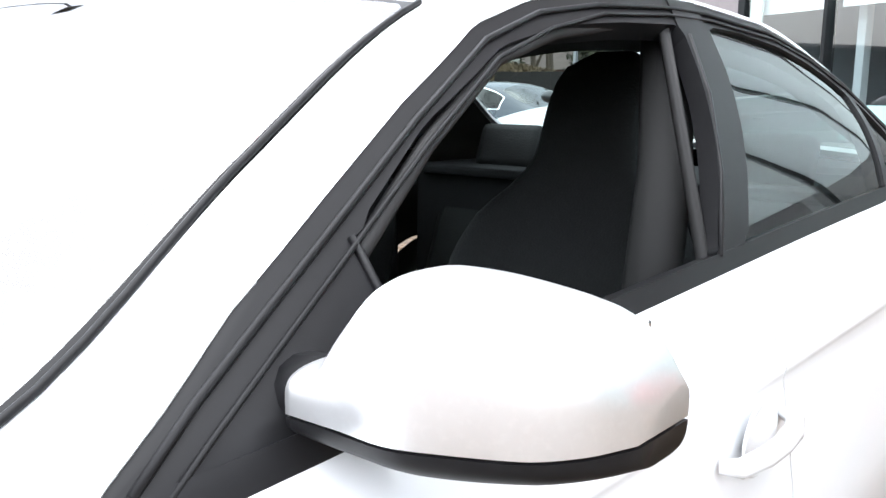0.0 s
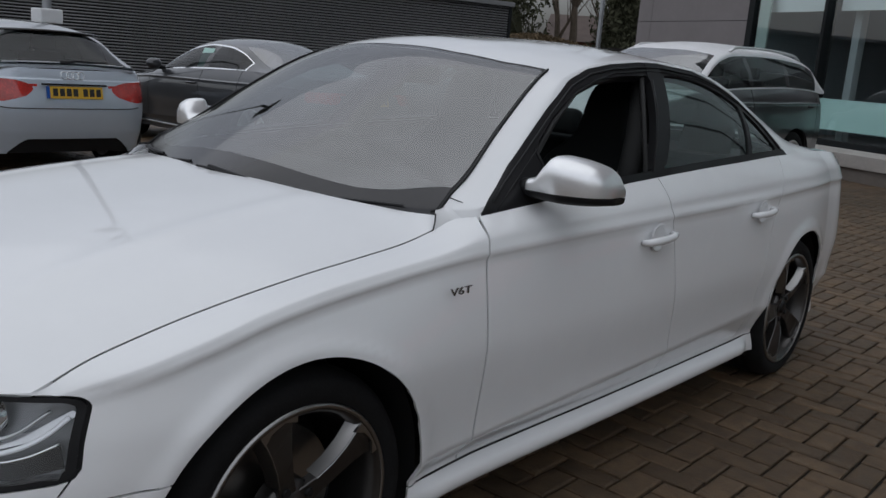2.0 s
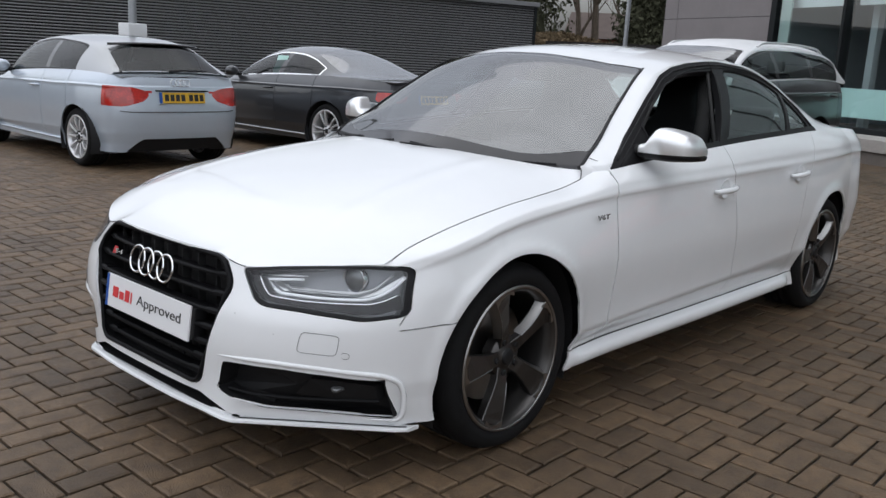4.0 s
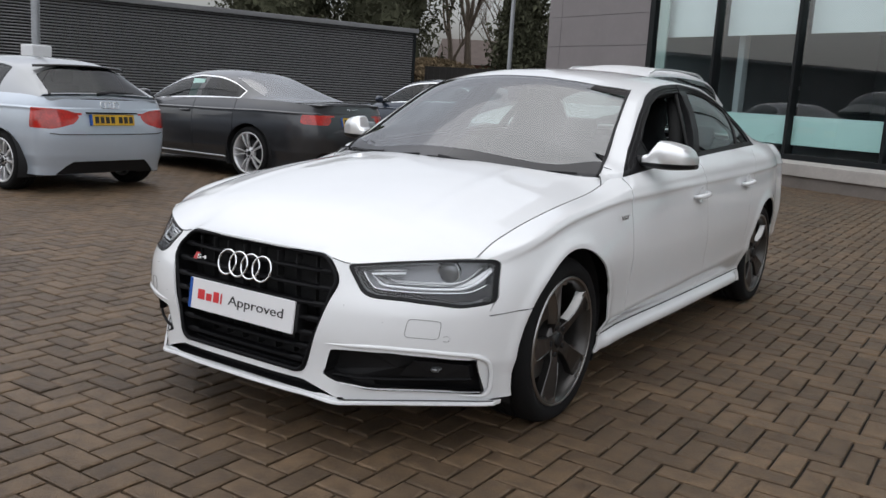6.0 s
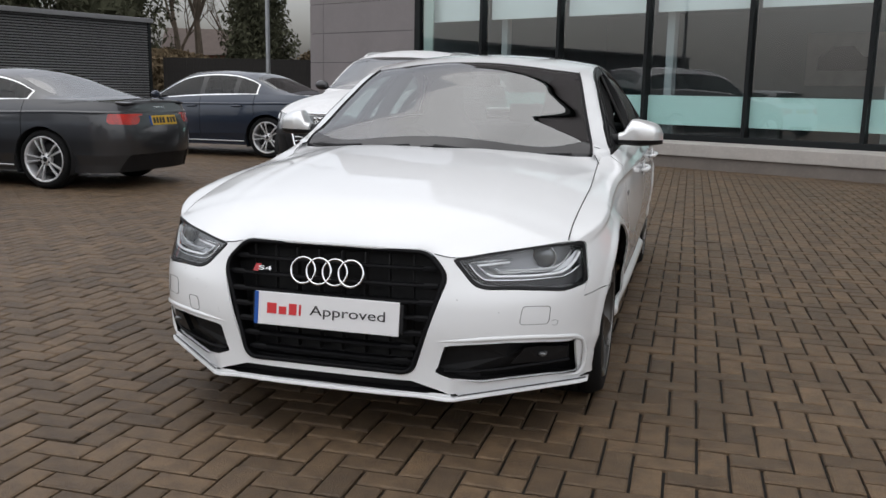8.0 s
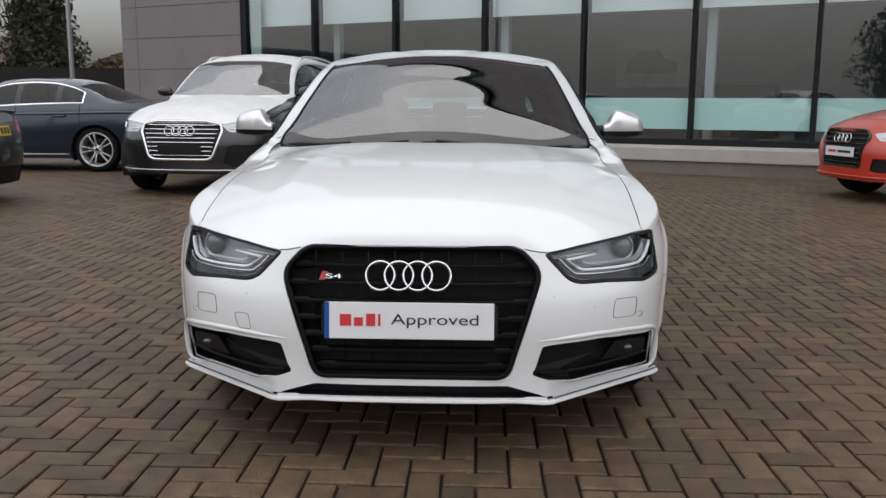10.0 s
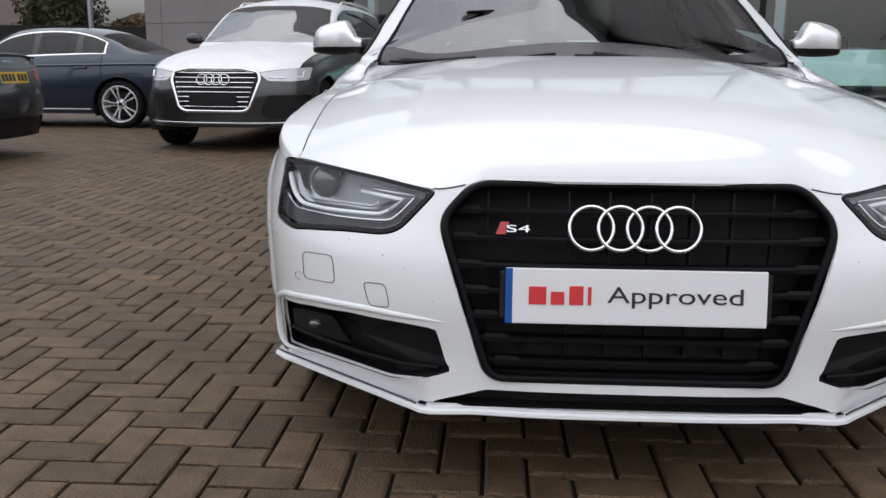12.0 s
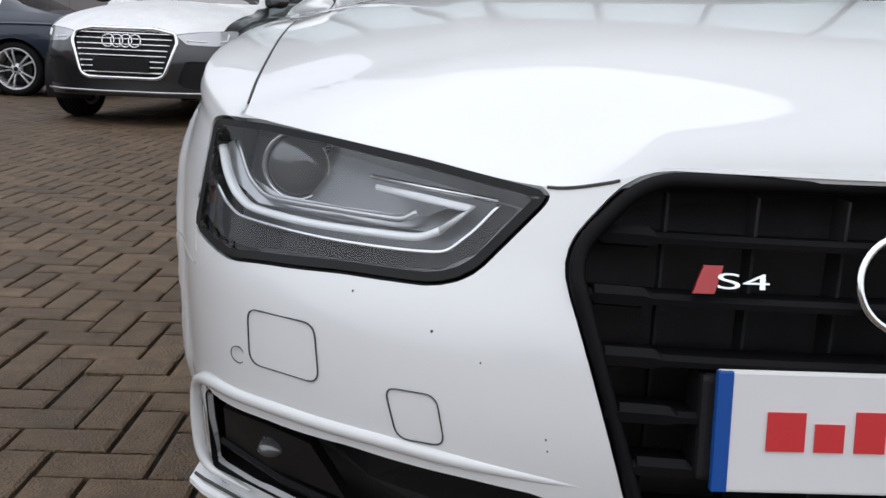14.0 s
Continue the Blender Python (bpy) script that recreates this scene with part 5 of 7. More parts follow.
    # door handles
    for side in (1, -1):
        for y0, z0 in ((2.325, 0.800), (3.165, 0.820)):
            hd = new("door_handle")
            hd.parent = car
            xs = float(sh.wide(y0)) - 0.006
            pts = [(side * (xs + dx), y0 + dy, z0 + dz) for dy, dx, dz in ((-0.096, -0.006, -0.004), (-0.087, 0.015, -0.003), (-0.046, 0.026, 0), (0, 0.029, 0.002), (0.046, 0.026, 0.004), (0.085, 0.015, 0.006), (0.096, -0.006, 0.007))]
            part("handle_bar", tube(pts, [0.008, 0.0115, 0.0125, 0.0125, 0.0125, 0.0115, 0.008], 10), M["white_paint"], hd, smooth=True)
            cup = lathe([(0.0, -0.010), (0.02, -0.008), (0.036, -0.002), (0.043, 0.0045), (0.046, 0.002)], 28, "x")
            bmesh.ops.scale(cup, vec=(side, 1.15, 1), verts=cup.verts)
            bmesh.ops.translate(cup, vec=(side * (xs + 0.002), y0 - 0.005, z0 + 0.004), verts=cup.verts)
            bmesh.ops.recalc_face_normals(cup, faces=cup.faces)
            part("handle_cup", cup, M["white_paint"], hd, smooth=True)
    # wing badge
    for side in (1, -1):
        mtx = Matrix.Translation((side * (float(sh.wide(1.36)) - 0.0060), 1.364, 0.767)) @ Matrix.Rotation(math.radians(90 * side), 4, "Z") @ Matrix.Rotation(math.radians(0), 4, "X")
        letters("V6T", 0.0185, 0.078, M["badge_dark"], mtx, car, name="wing_badge", label="dark chrome engine badge", depth=0.004)
    # wheels and arches
    wm = (M["tyre"], M["titan_wheel"], M["machined"], M["black_plastic"])
    for y in axle_y:
        for left in (True, False):
            wheel(car, y, 0.858, left, r=0.324, rim_r=0.249, mats=wm)
            s = 1 if left else -1
            well = bmesh.new()
            ra = []
            for i in range(25):
                a_ = math.radians(-25 + 230 * i / 24)
                p = (y - 0.385 * math.cos(a_), 0.325 + 0.385 * math.sin(a_))
                ra.append((well.verts.new((s * 0.835, *p)), well.verts.new((s * 0.55, *p))))
            for p, q in zip(ra, ra[1:]):
                well.faces.new((p[0], p[1], q[1], q[0]))
            back_v = well.verts.new((s * 0.55, y, 0.335))
            for p, q in zip(ra, ra[1:]):
                well.faces.new((p[1], q[1], back_v))
            part("wheel_arch_liner", well, M["underbody"], car, smooth=True)
    cabin(car)
    return car


def seat(car, x):
    st = new("front_seat")
    st.parent = car
    tagged(st, "black leather sports seat with fixed headrest")
    # one back cushion with bolsters and an integral headrest
    bk = []
    for i in range(30):
        t = i / 29
        z = 0.44 + 0.845 * t
        hw = float(pchip([(0, 0.20), (0.25, 0.235), (0.5, 0.24), (0.62, 0.205), (0.70, 0.145), (0.77, 0.115), (0.92, 0.105), (0.97, 0.088), (1.0, 0.04)])(t))
        th = float(pchip([(0, 0.10), (0.5, 0.085), (0.75, 0.06), (0.85, 0.07), (0.95, 0.055), (1.0, 0.01)])(t))
        yc = 2.63 + 0.30 * (z - 0.44)
        bol = float(pchip([(0, 0.05), (0.3, 0.065), (0.62, 0.05), (0.75, 0.012), (1, 0.0)])(t))
        row = []
        for k in range(36):
            a = 2 * math.pi * k / 36
            ca, sa = math.cos(a), math.sin(a)
            px = hw * math.copysign(abs(ca) ** 0.6, ca)
            py = yc - th * math.copysign(abs(sa) ** 0.6, sa)
            if sa > 0:
                py -= bol * (abs(px) / hw) ** 3
            row.append((x + px, py, z))
        bk.append(row)
    bm = bmesh.new()
    rings = [[bm.verts.new(p) for p in r] for r in bk]
    for p, q in zip(rings, rings[1:]):
        for k in range(36):
            bm.faces.new((p[k], p[(k + 1) % 36], q[(k + 1) % 36], q[k]))
    bm.faces.new(list(reversed(rings[0]))); bm.faces.new(rings[-1])
    bmesh.ops.recalc_face_normals(bm, faces=bm.faces)
    part("seat_back", bm, M["black_leather"], st, smooth=True)
    cs = boxed(x - 0.25, x + 0.25, 2.05, 2.60, 0.34, 0.47, bevel=0.05)
    part("seat_cushion", cs, M["black_leather"], st, smooth=True)
    for s in (-1, 1):
        part("seat_bolster", tube([(x + s * 0.225, 2.08, 0.47), (x + s * 0.235, 2.3, 0.50), (x + s * 0.235, 2.55, 0.50)], [0.035, 0.05, 0.055], 10), M["black_leather"], st, smooth=True)


def cabin(car):
    """What shows through the glass and the open window."""
    part("cabin_floor", boxed(-0.74, 0.74, 1.25, 3.6, 0.27, 0.31), M["carpet"], car)
    for s in (-1, 1):
        part("door_lining", boxed(s * 0.735, s * 0.775, 1.60, 3.45, 0.3, 0.93, bevel=0.015), M["cabin_trim"], car)
        part("pillar_lining", tube([(s * 0.71, 2.40, 0.90), (s * 0.66, 2.53, 1.10), (s * 0.575, 2.68, 1.29)], 0.040, 10), M["headlining"], car, smooth=True)
    dash = []
    for i in range(13):
        x = -0.74 + 1.48 * i / 12
        c = 1 - (abs(x) / 0.8) ** 3
        dash.append([(x, 1.44 + 0.08 * (1 - c), 0.895), (x, 1.70, 0.935), (x, 1.86, 0.925), (x, 1.90, 0.86), (x, 1.84, 0.62), (x, 1.70, 0.35)])
    d = grid_bm(np.array(dash))
    bmesh.ops.recalc_face_normals(d, faces=d.faces)
    part("dashboard", d, M["cabin_trim"], car, "black soft dashboard", smooth=True)
    part("centre_console", boxed(-0.14, 0.14, 1.8, 2.6, 0.31, 0.60, bevel=0.04), M["cabin_trim"], car, smooth=True)
    part("rear_bulkhead", boxed(-0.70, 0.70, 3.50, 3.56, 0.30, 0.98), M["cabin_trim"], car)
    part("parcel_shelf", boxed(-0.68, 0.68, 3.45, 4.05, 0.955, 0.985, bevel=0.01), M["cabin_trim"], car)
    rs = new("rear_seat")
    rs.parent = car
    part("seat_cushion", boxed(-0.62, 0.62, 2.95, 3.42, 0.32, 0.47, bevel=0.05), M["black_leather"], rs, smooth=True)
    m = Matrix.Translation((0, 3.42, 0.45)) @ Matrix.Rotation(math.radians(-20), 4, "X")
    for x0, x1 in ((-0.62, -0.2), (-0.2, 0.2), (0.2, 0.62)):
        part("seat_back", boxed(x0 + 0.004, x1 - 0.004, -0.06, 0.06, 0, 0.56, bevel=0.04, m=m), M["black_leather"], rs, smooth=True)
        cx = (x0 + x1) / 2
        part("headrest", boxed(cx - 0.12, cx + 0.12, -0.04, 0.04, 0.55, 0.70, bevel=0.03, m=m), M["black_leather"], rs, smooth=True)
    seat(car, 0.37)
    seat(car, -0.37)
    sw = new("steering_wheel")
    sw.parent = car
    sw.matrix_basis = Matrix.Translation((-0.37, 2.02, 0.83)) @ Matrix.Rotation(math.radians(-25), 4, "X")
    part("wheel_rim", tube([(0.185 * math.cos(a * math.pi / 20), 0, 0.185 * math.sin(a * math.pi / 20)) for a in range(40)], 0.016, 10, closed=True), M["black_leather"], sw, smooth=True)
    part("wheel_boss", boxed(-0.09, 0.09, -0.05, 0.02, -0.07, 0.06, bevel=0.02), M["black_leather"], sw, smooth=True)
    for a in (0, math.pi, -math.pi / 2):
        part("wheel_spoke", tube([(0.07 * math.cos(a), -0.01, 0.07 * math.sin(a)), (0.18 * math.cos(a), 0, 0.18 * math.sin(a))], 0.014, 8), M["black_leather"], sw, smooth=True)
    mi = new("rear_view_mirror")
    mi.parent = car
    part("mirror_shell", boxed(-0.12, 0.12, 2.06, 2.10, 1.215, 1.285, bevel=0.015), M["black_plastic"], mi, smooth=True)
    part("mirror_stem", tube([(0, 2.06, 1.27), (0, 2.02, 1.31)], 0.018, 8), M["black_plastic"], mi)


# ---------------------------------------------------------------- the yard
def ground_sheet():
    bm = bmesh.new()
    n, half = 24, 900.0
    xs = [math.copysign(abs(t) ** 3, t) * half for t in np.linspace(-1, 1, n)]
    vs = [[bm.verts.new((x, y, -0.014)) for y in xs] for x in xs]
    for i in range(n - 1):
        for j in range(n - 1):
            bm.faces.new((vs[i][j], vs[i + 1][j], vs[i + 1][j + 1], vs[i][j + 1]))
    return tagged(part("ground", bm, M["joint_sand"]), "dark sandy bed that carries the block paving", "ground", kind="structure")


def paving(ground):
    """Block paving in right-angled herringbone, 0.2 x 0.1 m blocks."""
    a, gap, bev = 0.102, 0.0052, 0.007
    x0, x1, y0, y1 = -15.0, 11.0, -6.5, 15.0
    rng = np.random.default_rng(5)

    def block(w, h):
        hw, hh = w / 2 - gap, h / 2 - gap
        b = [(-hw, -hh, -0.03), (hw, -hh, -0.03), (hw, hh, -0.03), (-hw, hh, -0.03)]
        m = [(x, y, -0.004) for x, y, _ in b]
        t = [(math.copysign(hw - bev, x), math.copysign(hh - bev, y), 0.0) for x, y, _ in b]
        v = b + m + t
        f = [(8, 9, 10, 11)]
        for i in range(4):
            j = (i + 1) % 4
            f += [(i, j, 4 + j, 4 + i), (4 + i, 4 + j, 8 + j, 8 + i)]
        return np.array(v), f
    H, V = block(2 * a, a), block(a, 2 * a)
    places = []
    for i in range(int(x0 / a), int(x1 / a)):
        for j in range(int(y0 / a), int(y1 / a)):
            d = (i + j) % 4
            if d == 0:
                places.append((0, (i + 1) * a, (j + 0.5) * a))
            elif d == 2:
                places.append((1, (i + 0.5) * a, (j + 1) * a))
    meshes = []
    for v, f in (H, V):
        me = bpy.data.meshes.new("paving_block")
        me.from_pydata([tuple(p) for p in v], [], f)
        me.materials.append(M["paving"])
        meshes.append(me)
    rest = thing("paving", "brown concrete block paving laid in herringbone", "paving", kind="structure")
    base = 0
    allv, allf = [], []
    count = 0
    for k, x, y in places:
        dz = rng.normal(0, 0.0012)
        tx, ty, tr = rng.normal(0, 0.006), rng.normal(0, 0.006), rng.normal(0, 0.008)
        if -1.75 < x < 0.55 and -1.62 < y < -0.02 and (x < -0.9 or y < -0.35) and count < 300 and not (x > -0.9 and y < -1.25):
            ob = new("paving_block", meshes[k])
            ob.parent = rest
            ob.matrix_basis = Matrix.Translation((x, y, dz)) @ Euler((tx, ty, tr)).to_matrix().to_4x4()
            count += 1
            continue
        v, f = (H, V)[k]
        w = v.copy()
        w[:, 2] += dz + v[:, 0] * ty + v[:, 1] * tx
        w[:, 0] += x - v[:, 1] * tr
        w[:, 1] += y + v[:, 0] * tr
        allv.append(w)
        allf += [tuple(base + q for q in p) for p in f]
        base += 12
    me = bpy.data.meshes.new("paving_field")
    me.from_pydata(np.concatenate(allv).tolist(), [], allf)
    me.materials.append(M["paving"])
    ob = new("paving_field", me)
    ob.parent = rest
    tagged(ob, "brown block paving stretching across the yard", kind="stuff")


def showroom():
    """The glazed showroom with its clad corner, set along its own line."""
    at = Matrix.Translation((0.30, 13.75, 0)) @ Matrix.Rotation(math.radians(-25), 4, "Z")
    b = thing("showroom", "grey-clad car showroom with a tall glazed front", "building", at=at)
    p, xl, xr = 1.87, -5.55, 20.0
    # plinth
    part("plinth", boxed(-9.1, xr, -0.98, 0.4, -0.05, 0.20, bevel=0.01), M["render_grey"], b)
    part("ledge", boxed(-9.1, xr, -1.02, 0.3, 0.20, 0.40, bevel=0.012), M["ledge_stone"], b, "pale stone ledge below the glazing")
    part("sill", boxed(xl, xr, -0.10, 0.12, 0.40, 0.50, bevel=0.006), M["frame_dark"], b)
    # clad corner: panels with open joints
    clad = new("cladding")
    clad.parent = b
    tagged(clad, "grey-brown metal cladding panels")
    part("clad_core", boxed(-9.08, xl - 0.06, 0.03, 6.0, 0.2, 9.3), M["frame_dark"], clad)
    ph = 0.68
    for k in range(13):
        z0 = 0.42 + k * ph
        for xa, xb in ((-9.1, -8.62), (-8.62, xl - 0.05)):
            part("panel", boxed(xa + 0.005, xb - 0.005, 0.0, 0.03, z0 + 0.005, z0 + ph - 0.005, bevel=0.003), M["cladding"], clad)
        part("panel", boxed(-9.11, -9.08, 0.03, 3.0, z0 + 0.005, z0 + ph - 0.005, bevel=0.003), M["cladding"], clad)
    part("corner_fin", boxed(xl - 0.05, xl + 0.10, -0.06, 0.15, 0.40, 7.2, bevel=0.005), M["frame_dark"], b)
    part("glass_fin", boxed(xl + 0.16, xl + 0.42, 0.02, 0.06, 0.5, 7.2), M["fin_green"], b, "pale green glass fin")
    # mullions, panes
    xs = [xl + 0.1] + [(k - 3) * p for k in range(1, 14)]
    for x in xs[1:]:
        part("mullion", boxed(x - 0.034, x + 0.034, -0.09, 0.13, 0.50, 7.2, bevel=0.004), M["frame_dark"], b)
    for x in xs[1::2]:
        part("inner_column", boxed(x + 0.10, x + 0.25, 0.5, 0.65, 0.42, 7.0, bevel=0.01), M["column_light"], b, "pale steel column inside the glass")
    for xa, xb in zip(xs, xs[1:]):
        pb = bmesh.new()
        pb.faces.new([pb.verts.new(q) for q in ((xa + 0.04, 0, 0.50), (xb - 0.04, 0, 0.50), (xb - 0.04, 0, 7.2), (xa + 0.04, 0, 7.2))])
        pane = part("pane", pb, M["shop_glass"], b)
        pane.visible_shadow = False
        part("frosted_band", boxed(xa + 0.05, xb - 0.05, 0.03, 0.04, 0.66, 1.17), M["frosted"], b, "pale green frosted band")
        part("blind", boxed(xa + 0.06, xb - 0.06, 0.20, 0.23, 2.62, 7.0), M["blind"], b, "pale closed roller blind")
    # clad upper storey: unseen, height guessed so the windscreen mirrors its dark edge
    part("clad_core", boxed(xl - 0.05, xr + 0.2, 0.03, 8.2, 7.2, 17.2), M["frame_dark"], clad)
    for k in range(4):
        for i in range(7):
            part("panel", boxed(xl - 0.04 + 3.67 * i, xl - 0.055 + 3.67 * (i + 1), 0.0, 0.03, 7.21 + 2.50 * k, 7.195 + 2.50 * (k + 1), bevel=0.003), M["cladding"], clad)
    # inside
    part("shop_floor", boxed(xl, xr, 0.12, 12.0, 0.30, 0.42), M["shop_floor"], b)
    part("back_wall", boxed(xl, xr, 8.0, 8.2, 0.42, 7.0), M["shop_wall"], b)
    part("side_wall", boxed(xr, xr + 0.2, 0.0, 8.2, 0.0, 7.0), M["shop_wall"], b)
    part("side_wall", boxed(xl - 0.05, xl, 0.15, 8.2, 0.0, 7.0), M["shop_wall"], b)
    part("ceiling_slab", boxed(xl, xr, 0.25, 8.2, 3.3, 3.4), M["shop_wall"], b)
    part("roof_slab", boxed(-9.15, xl - 0.1, -0.06, 6.1, 9.3, 9.5, bevel=0.02), M["frame_dark"], b)
    # roof of the added upper storey, out of view as well
    part("roof_slab", boxed(xl - 0.1, xr + 0.2, -0.3, 8.4, 17.2, 17.6, bevel=0.02), M["frame_dark"], b)
    for k in range(5):
        part("strip_light", boxed(1.5 + 2.6 * k, 2.3 + 2.6 * k, 2.5, 2.58, 3.25, 3.29), M["lamp_glow"], b)
    # wall picture of a car, as plain shapes
    pic = new("wall_picture")
    pic.parent = b
    tagged(pic, "framed wall picture with a dark car shape")
    pic.matrix_basis = Matrix.Translation((1.25, 7.2, 2.05))
    part("picture_board", boxed(-0.9, 0.9, -0.03, 0.03, -0.6, 0.6, bevel=0.01), M["ledge_stone"], pic)
    part("picture_shape", prism([(-0.65, -0.25), (0.6, -0.25), (0.65, 0.0), (0.35, 0.08), (0.15, 0.3), (-0.3, 0.3), (-0.6, 0.05)], -0.04, -0.031), M["frame_dark"], pic)
    part("desk", boxed(3.3, 4.7, 3.0, 3.7, 0.42, 1.45, bevel=0.02), M["frame_dark"], b)
    return b


def slat_wall():
    """The long dark louvred screen wall behind the parked cars."""
    d = Vector((0.342, 0.940, 0))
    e = Vector((-18.9, 27.1, 0))
    ang = math.degrees(math.atan2(-d.x, d.y))
    at = Matrix.Translation(e) @ Matrix.Rotation(math.radians(ang), 4, "Z")
    w = thing("screen_wall", "dark grey wall of horizontal metal louvres", "wall", kind="structure", at=at)
    ln = 46.0
    part("wall_core", boxed(-0.5, -0.06, -ln, 0.0, 0, 3.45), M["louvre_dark"], w)
    pitch = 0.093
    n = int(3.4 / pitch)
    bm = prism([(-0.05, 0.0), (0.0, 0.006), (0.008, 0.024), (0.0, 0.037), (-0.05, 0.050)], -ln, 0.0)
    me = bpy.data.meshes.new("slat")
    bm.to_mesh(me)
    bm.free()
    me.materials.append(M["louvre"])
    for k in range(n + 1):
        ob = new("slat", me)
        ob.parent = w
        ob.matrix_basis = Matrix.Translation((0, 0, 0.04 + k * pitch))
    part("end_post", boxed(-0.5, 0.03, 0.0, 0.12, 0, 3.44), M["frame_dark"], w)
    part("coping", boxed(-0.6, 0.12, -ln, 0.18, 3.45, 3.62, bevel=0.02), M["coping"], w, "grey metal coping")
    return w


def boundary_fence():
    a, b = Vector((-18.6, 27.6)), Vector((-4.5, 30.5))
    f = thing("boundary_fence", "dark close-boarded timber fence", "fence", kind="structure")
    n = 110
    d = (b - a) / n
    ang = math.atan2(d.y, d.x)
    bm = boxed(-0.066, 0.066, -0.012, 0.012, 0, 2.2, bevel=0.003)
    me = bpy.data.meshes.new("board")
    bm.to_mesh(me)
    bm.free()
    me.materials.append(M["fence_wood"])
    for k in range(n):
        ob = new("board", me)
        ob.parent = f
        q = a + d * (k + 0.5)
        ob.matrix_basis = Matrix.Translation((q.x, q.y, 0)) @ Matrix.Rotation(ang, 4, "Z") @ Matrix.Translation((0, 0.014 * (k % 2), 0))
    for z in (0.5, 1.9):
        mid = (a + b) / 2
        part("rail", boxed(-(b - a).length / 2, (b - a).length / 2, 0.03, 0.09, z - 0.05, z + 0.05), M["fence_wood"], f).matrix_basis = Matrix.Translation((mid.x, mid.y, 0)) @ Matrix.Rotation(ang, 4, "Z")


def lamp_column(x, y, h, box_z=None):
    c = thing("lamp_column", "grey steel lamp column" if box_z is None else "grey steel lamp column with a white band box", "lamp post", at=Matrix.Translation((x, y, 0)))
    part("shaft", tube([(0, 0, 0), (0, 0, 1.2), (0, 0, 1.3), (0, 0, h)], [0.085, 0.085, 0.058, 0.045], 14), M["galvanised"], c, smooth=True)
    part("base_plate", boxed(-0.14, 0.14, -0.14, 0.14, 0, 0.02, bevel=0.004), M["galvanised"], c)
    part("lantern_arm", tube([(0, 0, h - 0.05), (0.5, -0.3, h + 0.12)], 0.03, 8), M["galvanised"], c, smooth=True)
    part("lantern", boxed(0.35, 0.95, -0.62, -0.30, h + 0.08, h + 0.19, bevel=0.03), M["galvanised"], c, smooth=True)
    if box_z:
        part("band_box", boxed(-0.145, 0.145, -0.145, 0.145, box_z, box_z + 0.18, bevel=0.02), M["white_box"], c, "white square band box")


def bare_tree(x, y, h, seed, spread=1.0):
    """A leafless tree: trunk, limbs and many fine twigs."""
    t = thing("bare_tree", "leafless deciduous tree with fine twigs", "tree", "bare trees beyond the fence", at=Matrix.Translation((x, y, 0)))
    r = random.Random(seed)
    limbs, twigs = bmesh.new(), bmesh.new()

    def grow(p, d, ln, rad, lev):
        n = 4
        pts, rr = [p.copy()], [rad]
        for i in range(n):
            d = (d + Vector((r.uniform(-1, 1), r.uniform(-1, 1), r.uniform(-0.2, 0.5))) * (0.10 + 0.03 * lev)).normalized()
            p = p + d * ln / n
            pts.append(p.copy())
            rr.append(rad * (1 - 0.6 * (i + 1) / n))
        tube(pts, rr, 7 if lev < 2 else 3, bm=limbs if lev < 2 else twigs)
        if lev >= 5:
            return
        for k in range((5, 4, 4, 3, 3)[lev]):
            f = r.uniform(0.35, 1.0)
            q = pts[0].lerp(pts[-1], f) if lev else pts[min(n, 1 + int(f * n))]
            a = r.uniform(0, 2 * math.pi)
            out = Vector((math.cos(a), math.sin(a), r.uniform(0.5, 1.4) if lev < 2 else r.uniform(0.1, 1.0))).normalized()
            grow(q, (d * 0.6 + out * 0.7 * spread).normalized(), ln * r.uniform(0.5, 0.72), rad * r.uniform(0.35, 0.5), lev + 1)
    grow(Vector((0, 0, -0.1)), Vector((0, 0, 1)), h * 0.42, h * 0.020, 0)
    part("trunk", limbs, M["bark"], t)
    part("twigs", twigs, M["bark"], t)


